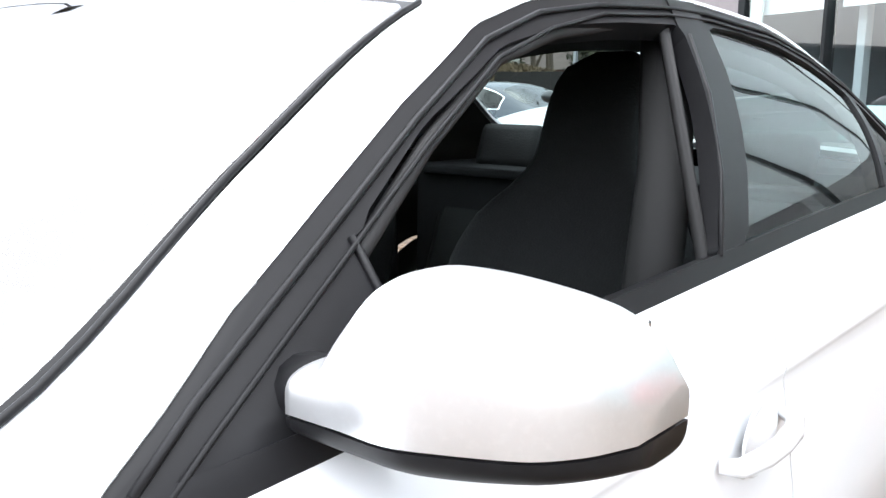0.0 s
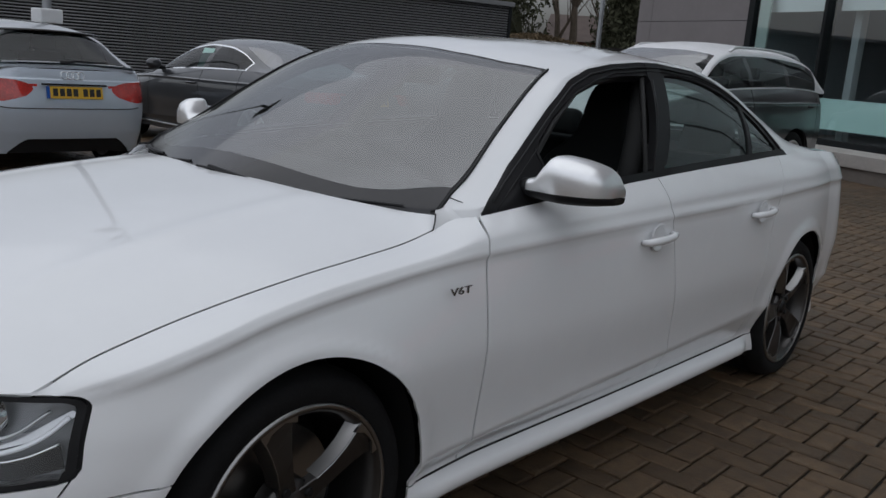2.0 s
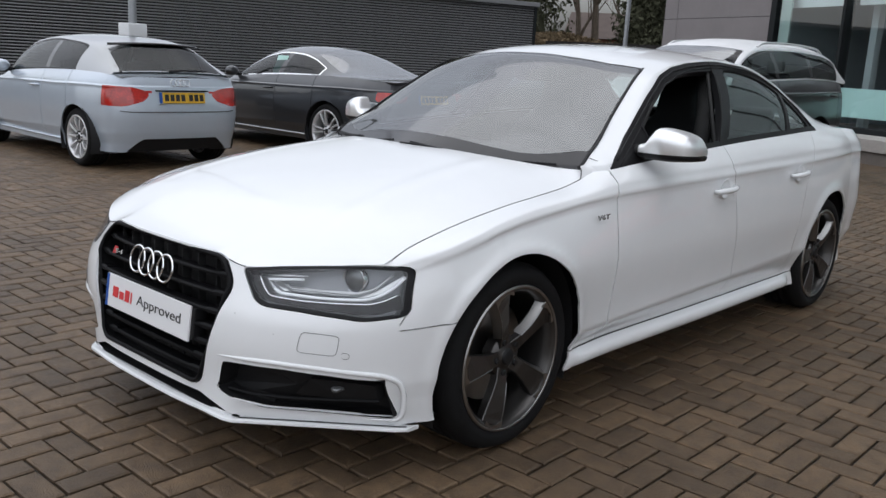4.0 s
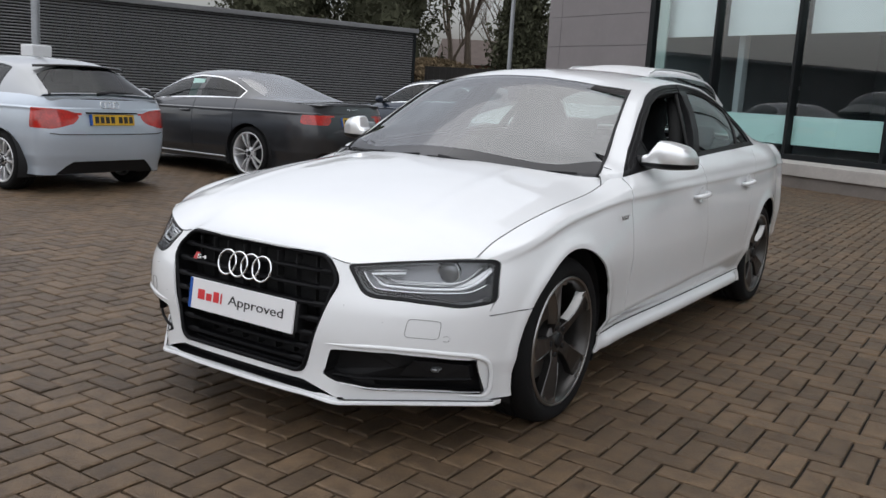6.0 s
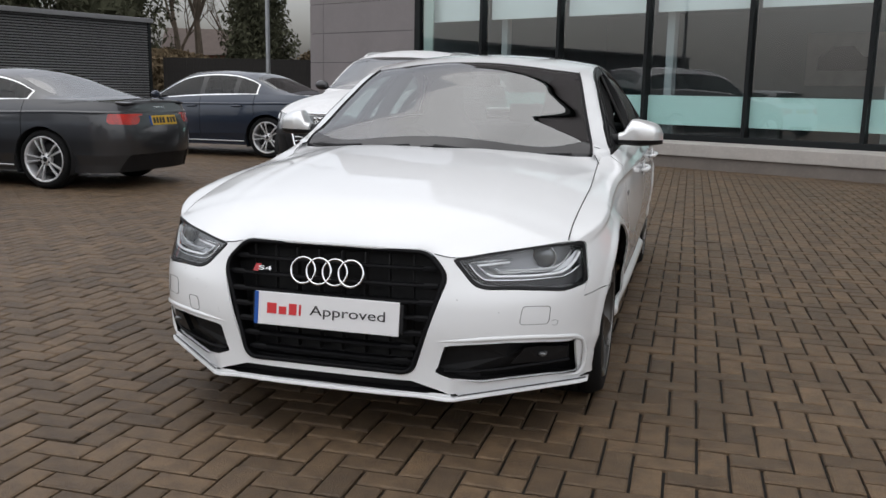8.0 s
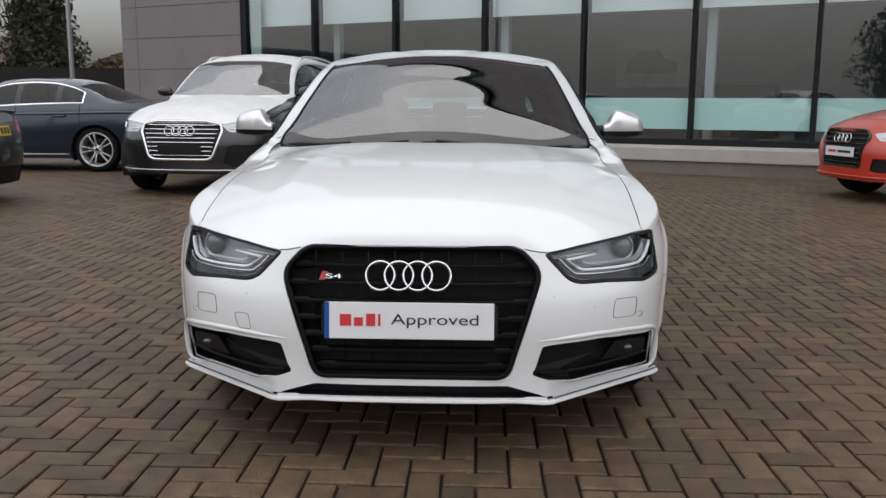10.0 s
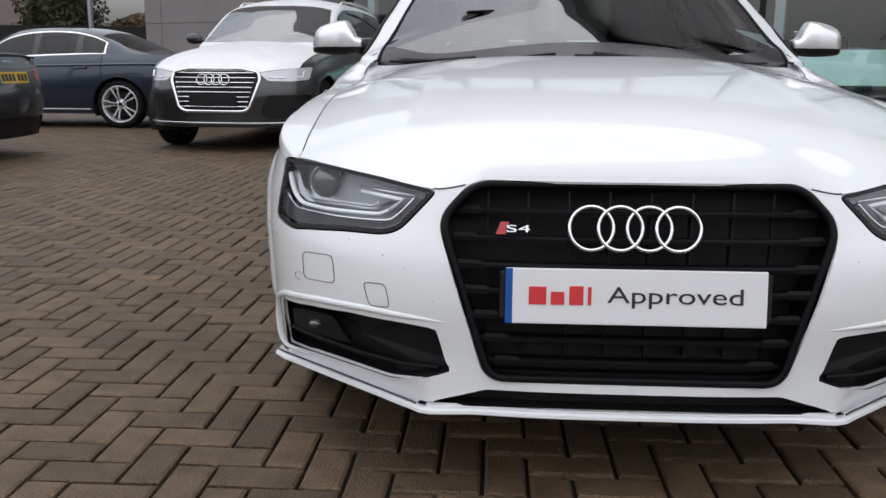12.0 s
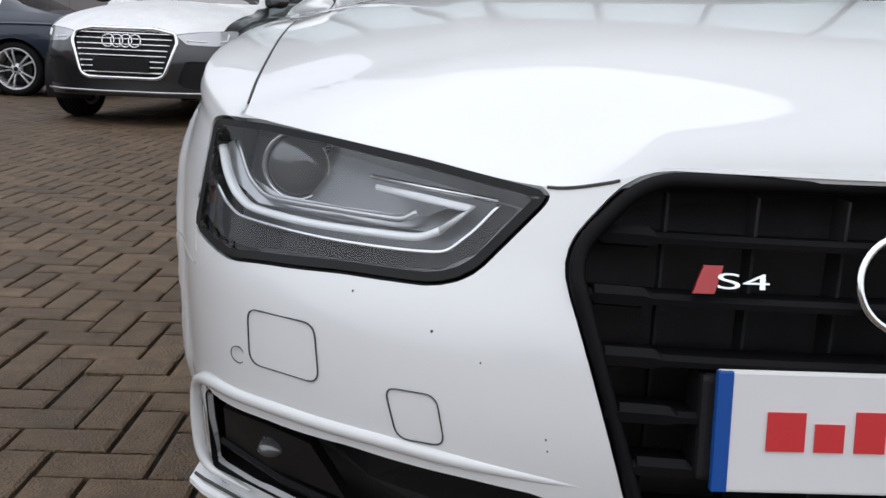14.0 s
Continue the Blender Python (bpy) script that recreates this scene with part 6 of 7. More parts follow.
def evergreen(x, y, h, w, seed, cone=True, material="needle"):
    """A dense evergreen: tapered trunk, limbs and thousands of small sprays."""
    t = thing("evergreen_tree", "dense dark evergreen tree", "tree", "evergreens beyond the fence", at=Matrix.Translation((x, y, 0)))
    rng = np.random.default_rng(seed)
    part("trunk", tube([(0, 0, -0.1), (0, 0, h * 0.5), (0, 0, h * 0.97)], [h * 0.022, h * 0.014, 0.01], 8), M["bark"], t)
    lim = bmesh.new()
    r = random.Random(seed)
    for k in range(60):
        z = h * r.uniform(0.08, 0.9)
        a = r.uniform(0, 6.28)
        rad = w / 2 * (1 - z / h if cone else math.sqrt(max(0, 1 - (2 * z / h - 1) ** 2))) * 0.85
        tube([(0, 0, z), (rad * math.cos(a), rad * math.sin(a), z + 0.1 * rad)], [0.05, 0.012], 4, bm=lim)
    tagged(part("limbs", lim, M["bark"], t), kind="stuff")
    N = 9000
    z = h * rng.uniform(0.03, 1.0, N) ** (1.25 if cone else 1.0)
    prof = (1 - z / h) ** 0.85 if cone else np.sqrt(np.clip(1 - (2 * z / h - 1) ** 2, 0.02, 1))
    a = rng.uniform(0, 2 * np.pi, N)
    lump = 1 + 0.16 * np.sin(3 * a + z * 2.1) + 0.12 * np.sin(7 * a - z * 3.7)
    rad = w / 2 * prof * lump * rng.uniform(0.55, 1.05, N)
    c = np.stack([rad * np.cos(a), rad * np.sin(a), z], 1)
    size = rng.uniform(0.07, 0.20, N)[:, None]
    u = rng.normal(size=(N, 3)); u /= np.linalg.norm(u, axis=1)[:, None]
    v = np.cross(u, rng.normal(size=(N, 3))); v /= np.linalg.norm(v, axis=1)[:, None]
    V = np.stack([c - u * size, c + v * size * 0.45, c + u * size * 1.1 - np.array([0, 0, 0.1]), c - v * size * 0.45], 1).reshape(-1, 3)
    me = bpy.data.meshes.new("crown")
    me.from_pydata(V.tolist(), [], [(4 * i, 4 * i + 1, 4 * i + 2, 4 * i + 3) for i in range(N)])
    me.materials.append(M[material])
    ob = new("crown", me)
    ob.parent = t
    core = bmesh.new()
    rows = []
    for i in range(14):
        zz = h * (0.04 + 0.92 * i / 13)
        pr = (1 - zz / h) ** 0.85 if cone else math.sqrt(max(0.02, 1 - (2 * zz / h - 1) ** 2))
        row = []
        for k in range(20):
            aa = 2 * math.pi * k / 20
            lm = 1 + 0.16 * math.sin(3 * aa + zz * 2.1) + 0.12 * math.sin(7 * aa - zz * 3.7)
            rr = w / 2 * pr * lm * 0.62 * r.uniform(0.8, 1.1)
            row.append(core.verts.new((rr * math.cos(aa), rr * math.sin(aa), zz)))
        rows.append(row)
    for p, q in zip(rows, rows[1:]):
        for k in range(20):
            core.faces.new((p[k], p[(k + 1) % 20], q[(k + 1) % 20], q[k]))
    part("inner_foliage", core, M[material], t)


def far_house(x, y, deg, w=9.0, d=7.0, h=5.0):
    hs = thing("brick_house", "red brick two-storey house beyond the fence", "house", "houses beyond the fence", at=Matrix.Translation((x, y, 0)) @ Matrix.Rotation(math.radians(deg), 4, "Z"))
    part("wall", boxed(-w / 2, w / 2, 0, d, -0.1, h), M["far_brick"], hs)
    part("roof", prism([(-0.4, h - 0.1), (d / 2, h + 0.34 * d), (d + 0.4, h - 0.1)], -w / 2 - 0.3, w / 2 + 0.3, plane="yz"), M["far_roof"], hs)
    part("chimney", boxed(w / 4, w / 4 + 0.7, d / 2 - 0.4, d / 2 + 0.4, h + 0.17 * d, h + 0.46 * d), M["far_brick"], hs)
    for z in (0.9, 3.3)[:1 if h < 4 else 2]:
        for k in range(3):
            xx = -w / 2 + w * (k + 0.5) / 3
            win = new("window")
            win.parent = hs
            part("window_frame", boxed(xx - 0.65, xx + 0.65, -0.06, 0.02, z, z + 1.25), M["white_box"], win)
            part("pane", boxed(xx - 0.56, xx - 0.04, -0.075, -0.06, z + 0.09, z + 1.16), M["dark_glass"], win)
            part("pane", boxed(xx + 0.04, xx + 0.56, -0.075, -0.06, z + 0.09, z + 1.16), M["dark_glass"], win)


def surroundings():
    lamp_column(-9.33, 5.06, 6.0, 1.36)
    lamp_column(-9.9, 19.2, 8.0)
    bare_tree(-25.0, 41.0, 15.0, 3)
    bare_tree(-23.6, 42.5, 13.0, 8)
    bare_tree(-29.5, 46.0, 14.0, 13)
    evergreen(-20.2, 38.5, 10.5, 4.8, 4)
    evergreen(-28.6, 37.5, 12.0, 7.0, 6, cone=False)
    evergreen(-33.0, 34.0, 11.0, 7.5, 9, cone=False)
    evergreen(-17.6, 43.0, 3.4, 6.0, 21, cone=False, material="dry_hedge")
    evergreen(-24.5, 36.5, 2.9, 6.0, 22, cone=False, material="dry_hedge")
    far_house(-29.2, 49.5, 25, w=6.0, d=5.0, h=3.2)
    far_house(-14.0, 62.0, 12)
    # the far side of the yard, as the shop glass and the paint mirror it
    for k, (x, y, h, w) in enumerate(((-14, -36, 8, 8), (-4, -40, 6, 9), (8, -44, 9, 8))):
        evergreen(x, y, h, w, 40 + k, cone=False)
    far_house(0.0, -46.0, 180, w=16.0)
    far_house(24.0, -44.0, 170, w=14.0)


# ---------------------------------------------------------------- the other parked cars
def parked_car(name, label, sh, paint, at, screen_top, rear_glass, side_end, pillar, wheel_style="twin", rim_r=0.235, rim="alloy", trim="chrome", rear=None, nose=None, roof_paint=None, tag=None, quarter=None, rails=None, bonnet_paint=None, screen="screen_glass_dark", back="screen_glass_dark"):
    """A parked car with body, glass, lamps, wheels and number plates."""
    car = thing(name, label, "car", "cars parked in the yard", at=at)
    paint_m = M[paint]
    yz = lambda c: c[:, [1, 2]]
    xz = lambda c: c[:, [0, 2]]
    L = sh.length
    arch = lambda c: np.minimum(np.hypot(c[:, 1] - sh.axles[0], c[:, 2] - sh.wheel), np.hypot(c[:, 1] - sh.axles[1], c[:, 2] - sh.wheel)) - sh.arch + np.where(c[:, 0] < 0.5, 9, 0)
    shell = grid_bm(sh.side(0.6))
    shell.normal_update()
    cut(shell, arch)
    sc, wz = sh.sx, sh.wz
    S = lambda poly: [(x * sc, wz(z)) for x, z in poly]
    lamp_f = sd_poly(rounded(S(nose["lamp"]), 0.02)) if nose else None
    gr_f = sd_poly(rounded(S(nose["grille"]), 0.03)) if nose else None
    ink_f = sd_poly(rounded(S(nose["intake"]), 0.02)) if nose else None
    rear_f = sd_poly(rounded(rear["lamp"], 0.02)) if rear else None
    dif_f = sd_poly(rounded(rear["low"], 0.02)) if rear else None
    fr = lambda sd: (lambda c: np.where(c[:, 1] > 0.85, 9.0, sd(xz(c))))
    bk = lambda sd: (lambda c: np.maximum(L - 0.235 - c[:, 1], sd(xz(c))))
    zs = sh.wz(0.30)
    seams = [sh.wy(1.50), pillar - 0.02, side_end]
    fs = []
    if nose:
        fs += [fr(lamp_f), fr(gr_f), fr(ink_f)]
    if rear:
        fs += [bk(rear_f), bk(dif_f)]
    for f in fs:
        cut(shell, f)
    gaps = [(lambda c, q=q: np.where((c[:, 2] < zs) | (c[:, 0] < 0.5), 9.0, c[:, 1] - q)) for q in seams]
    for gfun in gaps:
        cut(shell, lambda c: gfun(c) - 0.004)
        cut(shell, lambda c: gfun(c) + 0.004)
    c = centres(shell)
    gone = arch(c) < 0
    special = np.zeros(len(c), bool)
    picks = []
    if nose:
        picks += [("headlight", fr(lamp_f)(c) < 0, "lamp_face"), ("grille", fr(gr_f)(c) < 0, "black_plastic"), ("lower_intake", fr(ink_f)(c) < 0, "black_plastic")]
    if rear:
        picks += [("tail_light", bk(rear_f)(c) < 0, "tail_red"), ("rear_valance", bk(dif_f)(c) < 0, "black_plastic")]
    for nm, keep, mat_ in picks:
        keep = keep & ~special & ~gone
        special |= keep
        if not keep.any():
            continue
        p = take(shell, keep)
        if nm == "lower_intake":
            offset(p, -0.02)
            q = flip(p)
            part(nm, p, M[mat_], car, smooth=True)
            part(nm, q, M[mat_], car, smooth=True)
        elif nm in ("headlight", "tail_light"):
            q = flip(p)
            part(nm, flange(p, 0.02), M[mat_], car, smooth=True)
            part(nm, flange(q, 0.02), M[mat_], car, smooth=True)
        else:
            offset(p, -0.02)
            part(nm, mirrored(p), M[mat_], car, smooth=True)
    line = np.zeros(len(c), bool)
    for gfun in gaps:
        line |= np.abs(gfun(c)) < 0.004
    # inner shell coloured near black so the door gaps read as shaded
    und = take(shell, ~gone)
    offset(und, -0.03)
    part("inner_body", mirrored(und), M["underbody"], car, smooth=True)
    edges = [-9] + seams + [99]
    for k, nm in enumerate(("front_wing", "front_door", "rear_door", "rear_body")):
        keep = ~gone & ~special & ~line & (c[:, 1] > edges[k]) & (c[:, 1] < edges[k + 1]) 
        if not keep.any():
            continue
        p = flange(take(shell, keep), 0.015)
        if k in (0, 3):
            part("front_body" if k == 0 else nm, mirrored(p), paint_m, car, smooth=True)
        else:
            q = flip(p)
            part(nm, p, paint_m, car, smooth=True)
            part(nm, q, paint_m, car, smooth=True)
    # bonnet
    bon = grid_bm(sh.bonnet(18, 26))
    bon.normal_update()
    if sum(f.normal.z for f in bon.faces) < 0:
        bmesh.ops.reverse_faces(bon, faces=bon.faces)
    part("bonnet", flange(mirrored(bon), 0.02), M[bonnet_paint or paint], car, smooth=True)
    # glasshouse
    P, n1 = sh.canopy(80, 14, 18)
    can = grid_bm(P)
    can.normal_update()
    if sum(f.normal.z for f in can.faces) < 0:
        bmesh.ops.reverse_faces(can, faces=can.faces)
    rise = lambda c: (c[:, 2] - sh.ztop(c[:, 1])) / np.maximum(0.03, sh.zrail(c[:, 1]) - sh.ztop(c[:, 1]))
    low = lambda c: np.abs(c[:, 0]) < sh.xrail(c[:, 1]) - 0.006
    y_in = sh.belt0 + 0.10
    f_side = lambda c: np.where(low(c), 9.0, np.maximum(np.maximum(0.05 - rise(c), rise(c) - 0.90) * 0.4, np.maximum(y_in - c[:, 1], c[:, 1] - side_end - 0.02)))
    f_trim = lambda c: f_side(c) - 0.022
    f_ws = lambda c: np.maximum(np.abs(c[:, 0]) - (sh.xrail(c[:, 1]) - 0.055), c[:, 1] - screen_top - 0.30 * c[:, 0] ** 2)
    f_rw = lambda c: np.maximum(np.abs(c[:, 0]) - (sh.xrail(c[:, 1]) - 0.07), np.maximum(rear_glass[0] - c[:, 1], c[:, 1] - rear_glass[1]))
    for f in (f_ws, f_rw, f_trim, f_side):
        cut(can, f)
    posts = [pillar] + ([quarter] if quarter else [])
    f_post = lambda c: np.min([np.abs(c[:, 1] - q) for q in posts], axis=0) - 0.045
    cut(can, lambda c: np.where(f_side(c) < 0.03, f_post(c), 9.0))
    c = centres(can)
    w, r, s_in, s_tr = f_ws(c) < 0, f_rw(c) < 0, f_side(c) < 0, f_trim(c) < 0
    post = s_in & (f_post(c) < 0)
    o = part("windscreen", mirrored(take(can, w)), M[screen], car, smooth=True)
    if r.any():
        part("rear_window", mirrored(take(can, r)), M[back], car, smooth=True)
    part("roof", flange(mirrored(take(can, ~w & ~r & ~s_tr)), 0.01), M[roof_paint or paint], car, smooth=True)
    for sgn in (1, -1):
        pieces = [("side_window", s_in & ~post & (c[:, 1] < posts[0])), ("side_window", s_in & ~post & (c[:, 1] > posts[0]) & (c[:, 1] < (posts[1] if quarter else 99)))]
        if quarter:
            pieces.append(("side_window", s_in & ~post & (c[:, 1] > posts[1])))
        for nm, keep in pieces:
            if keep.any():
                p = take(can, keep)
                part(nm, p if sgn > 0 else flip(p), M["dark_glass"], car, smooth=True)
        p = take(can, s_tr & ~s_in)
        part("window_trim", flange(p, 0.01) if sgn > 0 else flip(flange(p, 0.01)), M[trim], car, smooth=True)
        for q_ in posts:
            p = take(can, post & (np.abs(c[:, 1] - q_) < 0.05))
            part("door_pillar", p if sgn > 0 else flip(p), M["gloss_black"], car, smooth=True)
        # mirror, handles
        mr = new("door_mirror")
        mr.parent = car
        xm, ym, zm = float(sh.xtop(sh.belt0)), sh.belt0 + 0.14, float(sh.ztop(sh.belt0)) + 0.075
        bm = bmesh.new()
        bmesh.ops.create_uvsphere(bm, u_segments=16, v_segments=10, radius=1)
        bmesh.ops.scale(bm, vec=(0.105, 0.06, 0.068), verts=bm.verts)
        bmesh.ops.translate(bm, vec=(sgn * (xm + 0.13), ym, zm), verts=bm.verts)
        part("mirror_shell", bm, paint_m, mr, smooth=True)
        part("mirror_arm", tube([(sgn * (xm - 0.02), ym, zm - 0.05), (sgn * (xm + 0.10), ym, zm - 0.03)], 0.028, 8), M["black_trim"], mr, smooth=True)
        for q in (pillar - 0.17, side_end - 0.30) if quarter or name != "coupe_car" and name != "hatchback_car" else (pillar - 0.17,):
            zz = float(sh.crease(q)) - 0.045
            xx = float(sh.wide(q)) - 0.002
            part("door_handle", tube([(sgn * (xx - 0.008), q - 0.10, zz), (sgn * (xx + 0.022), q - 0.05, zz), (sgn * (xx + 0.022), q + 0.05, zz + 0.004), (sgn * (xx - 0.008), q + 0.10, zz + 0.006)], 0.012, 8), paint_m, car, smooth=True)
    if sh.y_canopy[1] < L - 0.15:
        bt = mirrored(grid_bm(sh.boot(10, 14)))
        bt.normal_update()
        if sum(f.normal.z for f in bt.faces) < 0:
            bmesh.ops.reverse_faces(bt, faces=bt.faces)
        part("boot_lid", flange(bt, 0.02), paint_m, car, smooth=True)
    if rails:
        for sgn in (1, -1):
            ys_ = np.linspace(rails[0], rails[1], 15)
            pts = [(sgn * (float(sh.xrail(y)) - 0.02), y, float(sh.zrail(y)) + 0.012 + 0.045 * min(1.0, (y - rails[0]) / 0.15, (rails[1] - y) / 0.15)) for y in ys_]
            part("roof_rail", tube(pts, 0.016, 8), M["bright_trim"], car, "satin silver roof rail", smooth=True)
    # cabin
    cab = new("cabin")
    cab.parent = car
    y0, y1 = sh.wy(1.4), min(sh.y_canopy[1], L - 0.4)
    zb = float(sh.ztop(pillar))
    part("cabin_floor", boxed(-0.70 * sc, 0.70 * sc, y0, y1, zb - 0.40, zb - 0.34), M["carpet"], cab)
    for sx_ in (-0.36, 0.36):
        for yy in (pillar - 0.05, pillar + 0.85):
            if yy < min(y1 - 0.4, side_end + 0.05):
                part("seat_back", boxed(sx_ - 0.23, sx_ + 0.23, yy - 0.06, yy + 0.06, zb - 0.35, zb + 0.10, bevel=0.04), M["cabin_trim"], cab, smooth=True)
                part("headrest", boxed(sx_ - 0.12, sx_ + 0.12, yy - 0.01, yy + 0.09, zb + 0.12, zb + 0.27, bevel=0.03), M["cabin_trim"], cab, smooth=True)
    part("underbody", boxed(-0.74 * sc, 0.74 * sc, 0.5, L - 0.4, sh.zbot, sh.zbot + 0.06), M["underbody"], car)
    # wheels
    # brake discs near black here: shade behind the spokes put into their colour
    wm = (M["tyre"], M[rim], M["underbody"], M["black_plastic"])
    for y in sh.axles:
        for left in (True, False):
            wheel(car, y, float(sh.wide(y)) - 0.03, left, r=sh.wheel, rim_r=rim_r, mats=wm, style=wheel_style, arms=10 if wheel_style == "slim" else 5)
            s = 1 if left else -1
            well = bmesh.new()
            ra = []
            R_ = sh.arch + 0.012
            for i in range(17):
                a_ = math.radians(-25 + 230 * i / 16)
                pq = (y - R_ * math.cos(a_), sh.wheel + R_ * math.sin(a_))
                ra.append((well.verts.new((s * (float(sh.wide(y)) - 0.012), *pq)), well.verts.new((s * 0.55, *pq))))
            hubv = well.verts.new((s * 0.55, y, sh.wheel))
            for p, q in zip(ra, ra[1:]):
                well.faces.new((p[0], p[1], q[1], q[0]))
                well.faces.new((p[1], q[1], hubv))
            part("wheel_arch_liner", well, M["underbody"], car, smooth=True)
    # bright strip along the sill
    for sgn in (1, -1):
        y_a, y_b = sh.axles[0] + sh.arch + 0.04, sh.axles[1] - sh.arch - 0.04
        zst = sh.wz(0.262)
        part("sill_strip", tube([(sgn * (float(sh.wide(y)) - 0.040), y, zst) for y in np.linspace(y_a, y_b, 12)], 0.011, 6), M["chrome_satin"] if paint != "pale_blue_paint" else paint_m, car, smooth=True)
    # nose details
    if nose:
        zg0, zg1 = sh.wz(nose["bars"][0]), sh.wz(nose["bars"][1])
        nb = nose["bars"][2]
        for k in range(nb):
            z = zg0 + (zg1 - zg0) * k / (nb - 1)
            hw = nose["bar_w"] * sc * (0.80 + 0.20 * k / (nb - 1))
            pts = [(x, sh.plan_y(x, min(z, sh.wz(0.70))) - 0.004, z) for x in np.linspace(-hw, hw, 13)]
            part("grille_bar", tube(pts, 0.008, 6), M[nose["bar_m"]], car, smooth=True)
        ringp = [(x * 0.99, sh.plan_y(x, min(z, sh.wz(0.70))) - 0.006, z) for x, z in rounded(S(nose["grille"]), 0.03)]
        part("grille_frame", tube(ringp, nose.get("frame", 0.016), 8, closed=True), M[nose["bar_m"]], car, smooth=True)
        zr = sh.wz(nose["rings"])
        four_rings(car, Matrix.Translation((0, sh.plan_y(0, min(zr, sh.wz(0.7))) - 0.02, zr)) @ Matrix.Rotation(math.radians(-12), 4, "X"), nose.get("ring_r", 0.048), 0.006, M["chrome"], 0.735)
        zp = sh.wz(nose["plate"])
        pl = new("front_plate")
        pl.parent = car
        pl.matrix_basis = Matrix.Translation((0, sh.plan_y(0.2, zp) - 0.02, zp))
        part("plate_panel", boxed(-0.26, 0.26, -0.004, 0.008, -0.055, 0.055, bevel=0.003), M[nose["plate_m"]], pl)
        if nose["plate_m"] == "plate_white":
            part("plate_bar", boxed(-0.20, -0.06, -0.006, -0.003, -0.014, 0.014), M["red_ink"], pl, "plain red bar")
            part("plate_bar", boxed(-0.03, 0.21, -0.006, -0.003, -0.014, 0.014), M["black_ink"], pl, "plain dark bar")
        for sgn in (1, -1):
            st = [(sgn * x * sc, sh.plan_y(x * sc, sh.wz(z)) - 0.003, sh.wz(z)) for x, z in nose["strip"]]
            part("light_strip", tube(st, 0.008, 6), M["led_strip"], car, smooth=True)
        lipz = sh.wz(0.235)
        lip = [(x, sh.plan_y(x, lipz) - 0.008, lipz) for x in np.linspace(-0.80 * sc, 0.80 * sc, 21)]
        part("skid_trim", tube(lip, 0.012, 6), M["chrome_satin"] if paint != "red_paint" else M["red_paint"], car, smooth=True)
    # tail details
    if rear:
        zp = rear["plate"]
        yb = L - rear.get("in", 0.06)
        pl = new("rear_plate")
        pl.parent = car
        pl.matrix_basis = Matrix.Translation((0, yb, zp)) @ Matrix.Rotation(math.radians(rear.get("tilt", 14)), 4, "X")
        part("plate_panel", boxed(-0.26, 0.26, -0.006, 0.006, -0.055, 0.055, bevel=0.003), M["plate_yellow"], pl, "yellow rear number plate")
        part("plate_edge_band", boxed(0.235, 0.262, -0.006, 0.0075, -0.055, 0.055), M["plate_blue"], pl)
        for k in range(7):
            x = 0.185 - k * 0.062 - (0.03 if k > 3 else 0)
            part("plate_bar", boxed(x - 0.022, x + 0.022, 0.0, 0.0085, -0.034, 0.034), M["black_ink"], pl)
        four_rings(car, Matrix.Translation((0, L - rear["ring_in"], rear["rings"])) @ Matrix.Rotation(math.radians(rear.get("tilt", 14)), 4, "X"), 0.034, 0.004, M["chrome"], 0.735)
        for sgn in rear.get("pipes", ()):
            part("exhaust_tip", lathe([(0.030, 0), (0.036, 0), (0.036, -0.12), (0.030, -0.12)], 20, "y"), M["chrome"], car, smooth=True).matrix_basis = Matrix.Translation((sgn, L - 0.05, sh.zbot + 0.07))
        if rear.get("spoiler"):
            y_s, z_s, hw = rear["spoiler"]
            pts = [(x, y_s - 0.10 * (x / hw) ** 2, z_s - 0.02 * (x / hw) ** 2) for x in np.linspace(-hw, hw, 15)]
            part("roof_spoiler", tube(pts, 0.03, 8, flat=0.5), M[rear.get("spoiler_m", paint)], car, smooth=True)
        if rear.get("hatch"):
            # lower edge of the tailgate and the recess round the plate
            z_h, hw = rear["hatch"]
            pts = [(x, L - sh.tail_depth + sh.tail_depth * math.cos(math.asin(min(0.999, (abs(x) / (float(sh.wide(L - sh.tail_depth)))) ** 1.5))) ** (2 / 3) + 0.002, z_h + 0.18 * max(0.0, abs(x) - hw + 0.10) ** 1.2) for x in np.linspace(-hw, hw, 31)]
            part("tailgate_gap", tube(pts, 0.005, 5), M["seam"], car)
            part("plate_lamp_bar", boxed(-0.30, 0.30, yb - 0.02, yb + 0.006, zp + 0.062, zp + 0.078, bevel=0.004), M["black_trim"], car)
        if rear.get("wiper"):
            y_s, z_s = rear["wiper"]
            part("rear_wiper", tube([(0.05, y_s, z_s), (-0.1, y_s + 0.015, z_s + 0.02), (-0.42, y_s - 0.03, z_s + 0.015)], [0.02, 0.012, 0.006], 8), M["black_plastic"], car, smooth=True)
    if tag:
        y, z = tag
        x = float(sh.xtop(y)) * 0.5 + float(sh.xrail(y)) * 0.5 - 0.005
        card = boxed(-0.004, 0.0, -0.11, 0.11, -0.14, 0.14)
        o = part("price_card", card, M["price_card"], car, "pale green price card on the window")
        o.matrix_basis = Matrix.Translation((x + 0.040, y, z)) @ Matrix.Rotation(math.radians(-24), 4, "Y")
    return car


def face(x, y, deg):
    """A place on the ground with the nose turned; 0 points the nose towards -y."""
    return Matrix.Translation((x, y, 0)) @ Matrix.Rotation(math.radians(deg), 4, "Z")


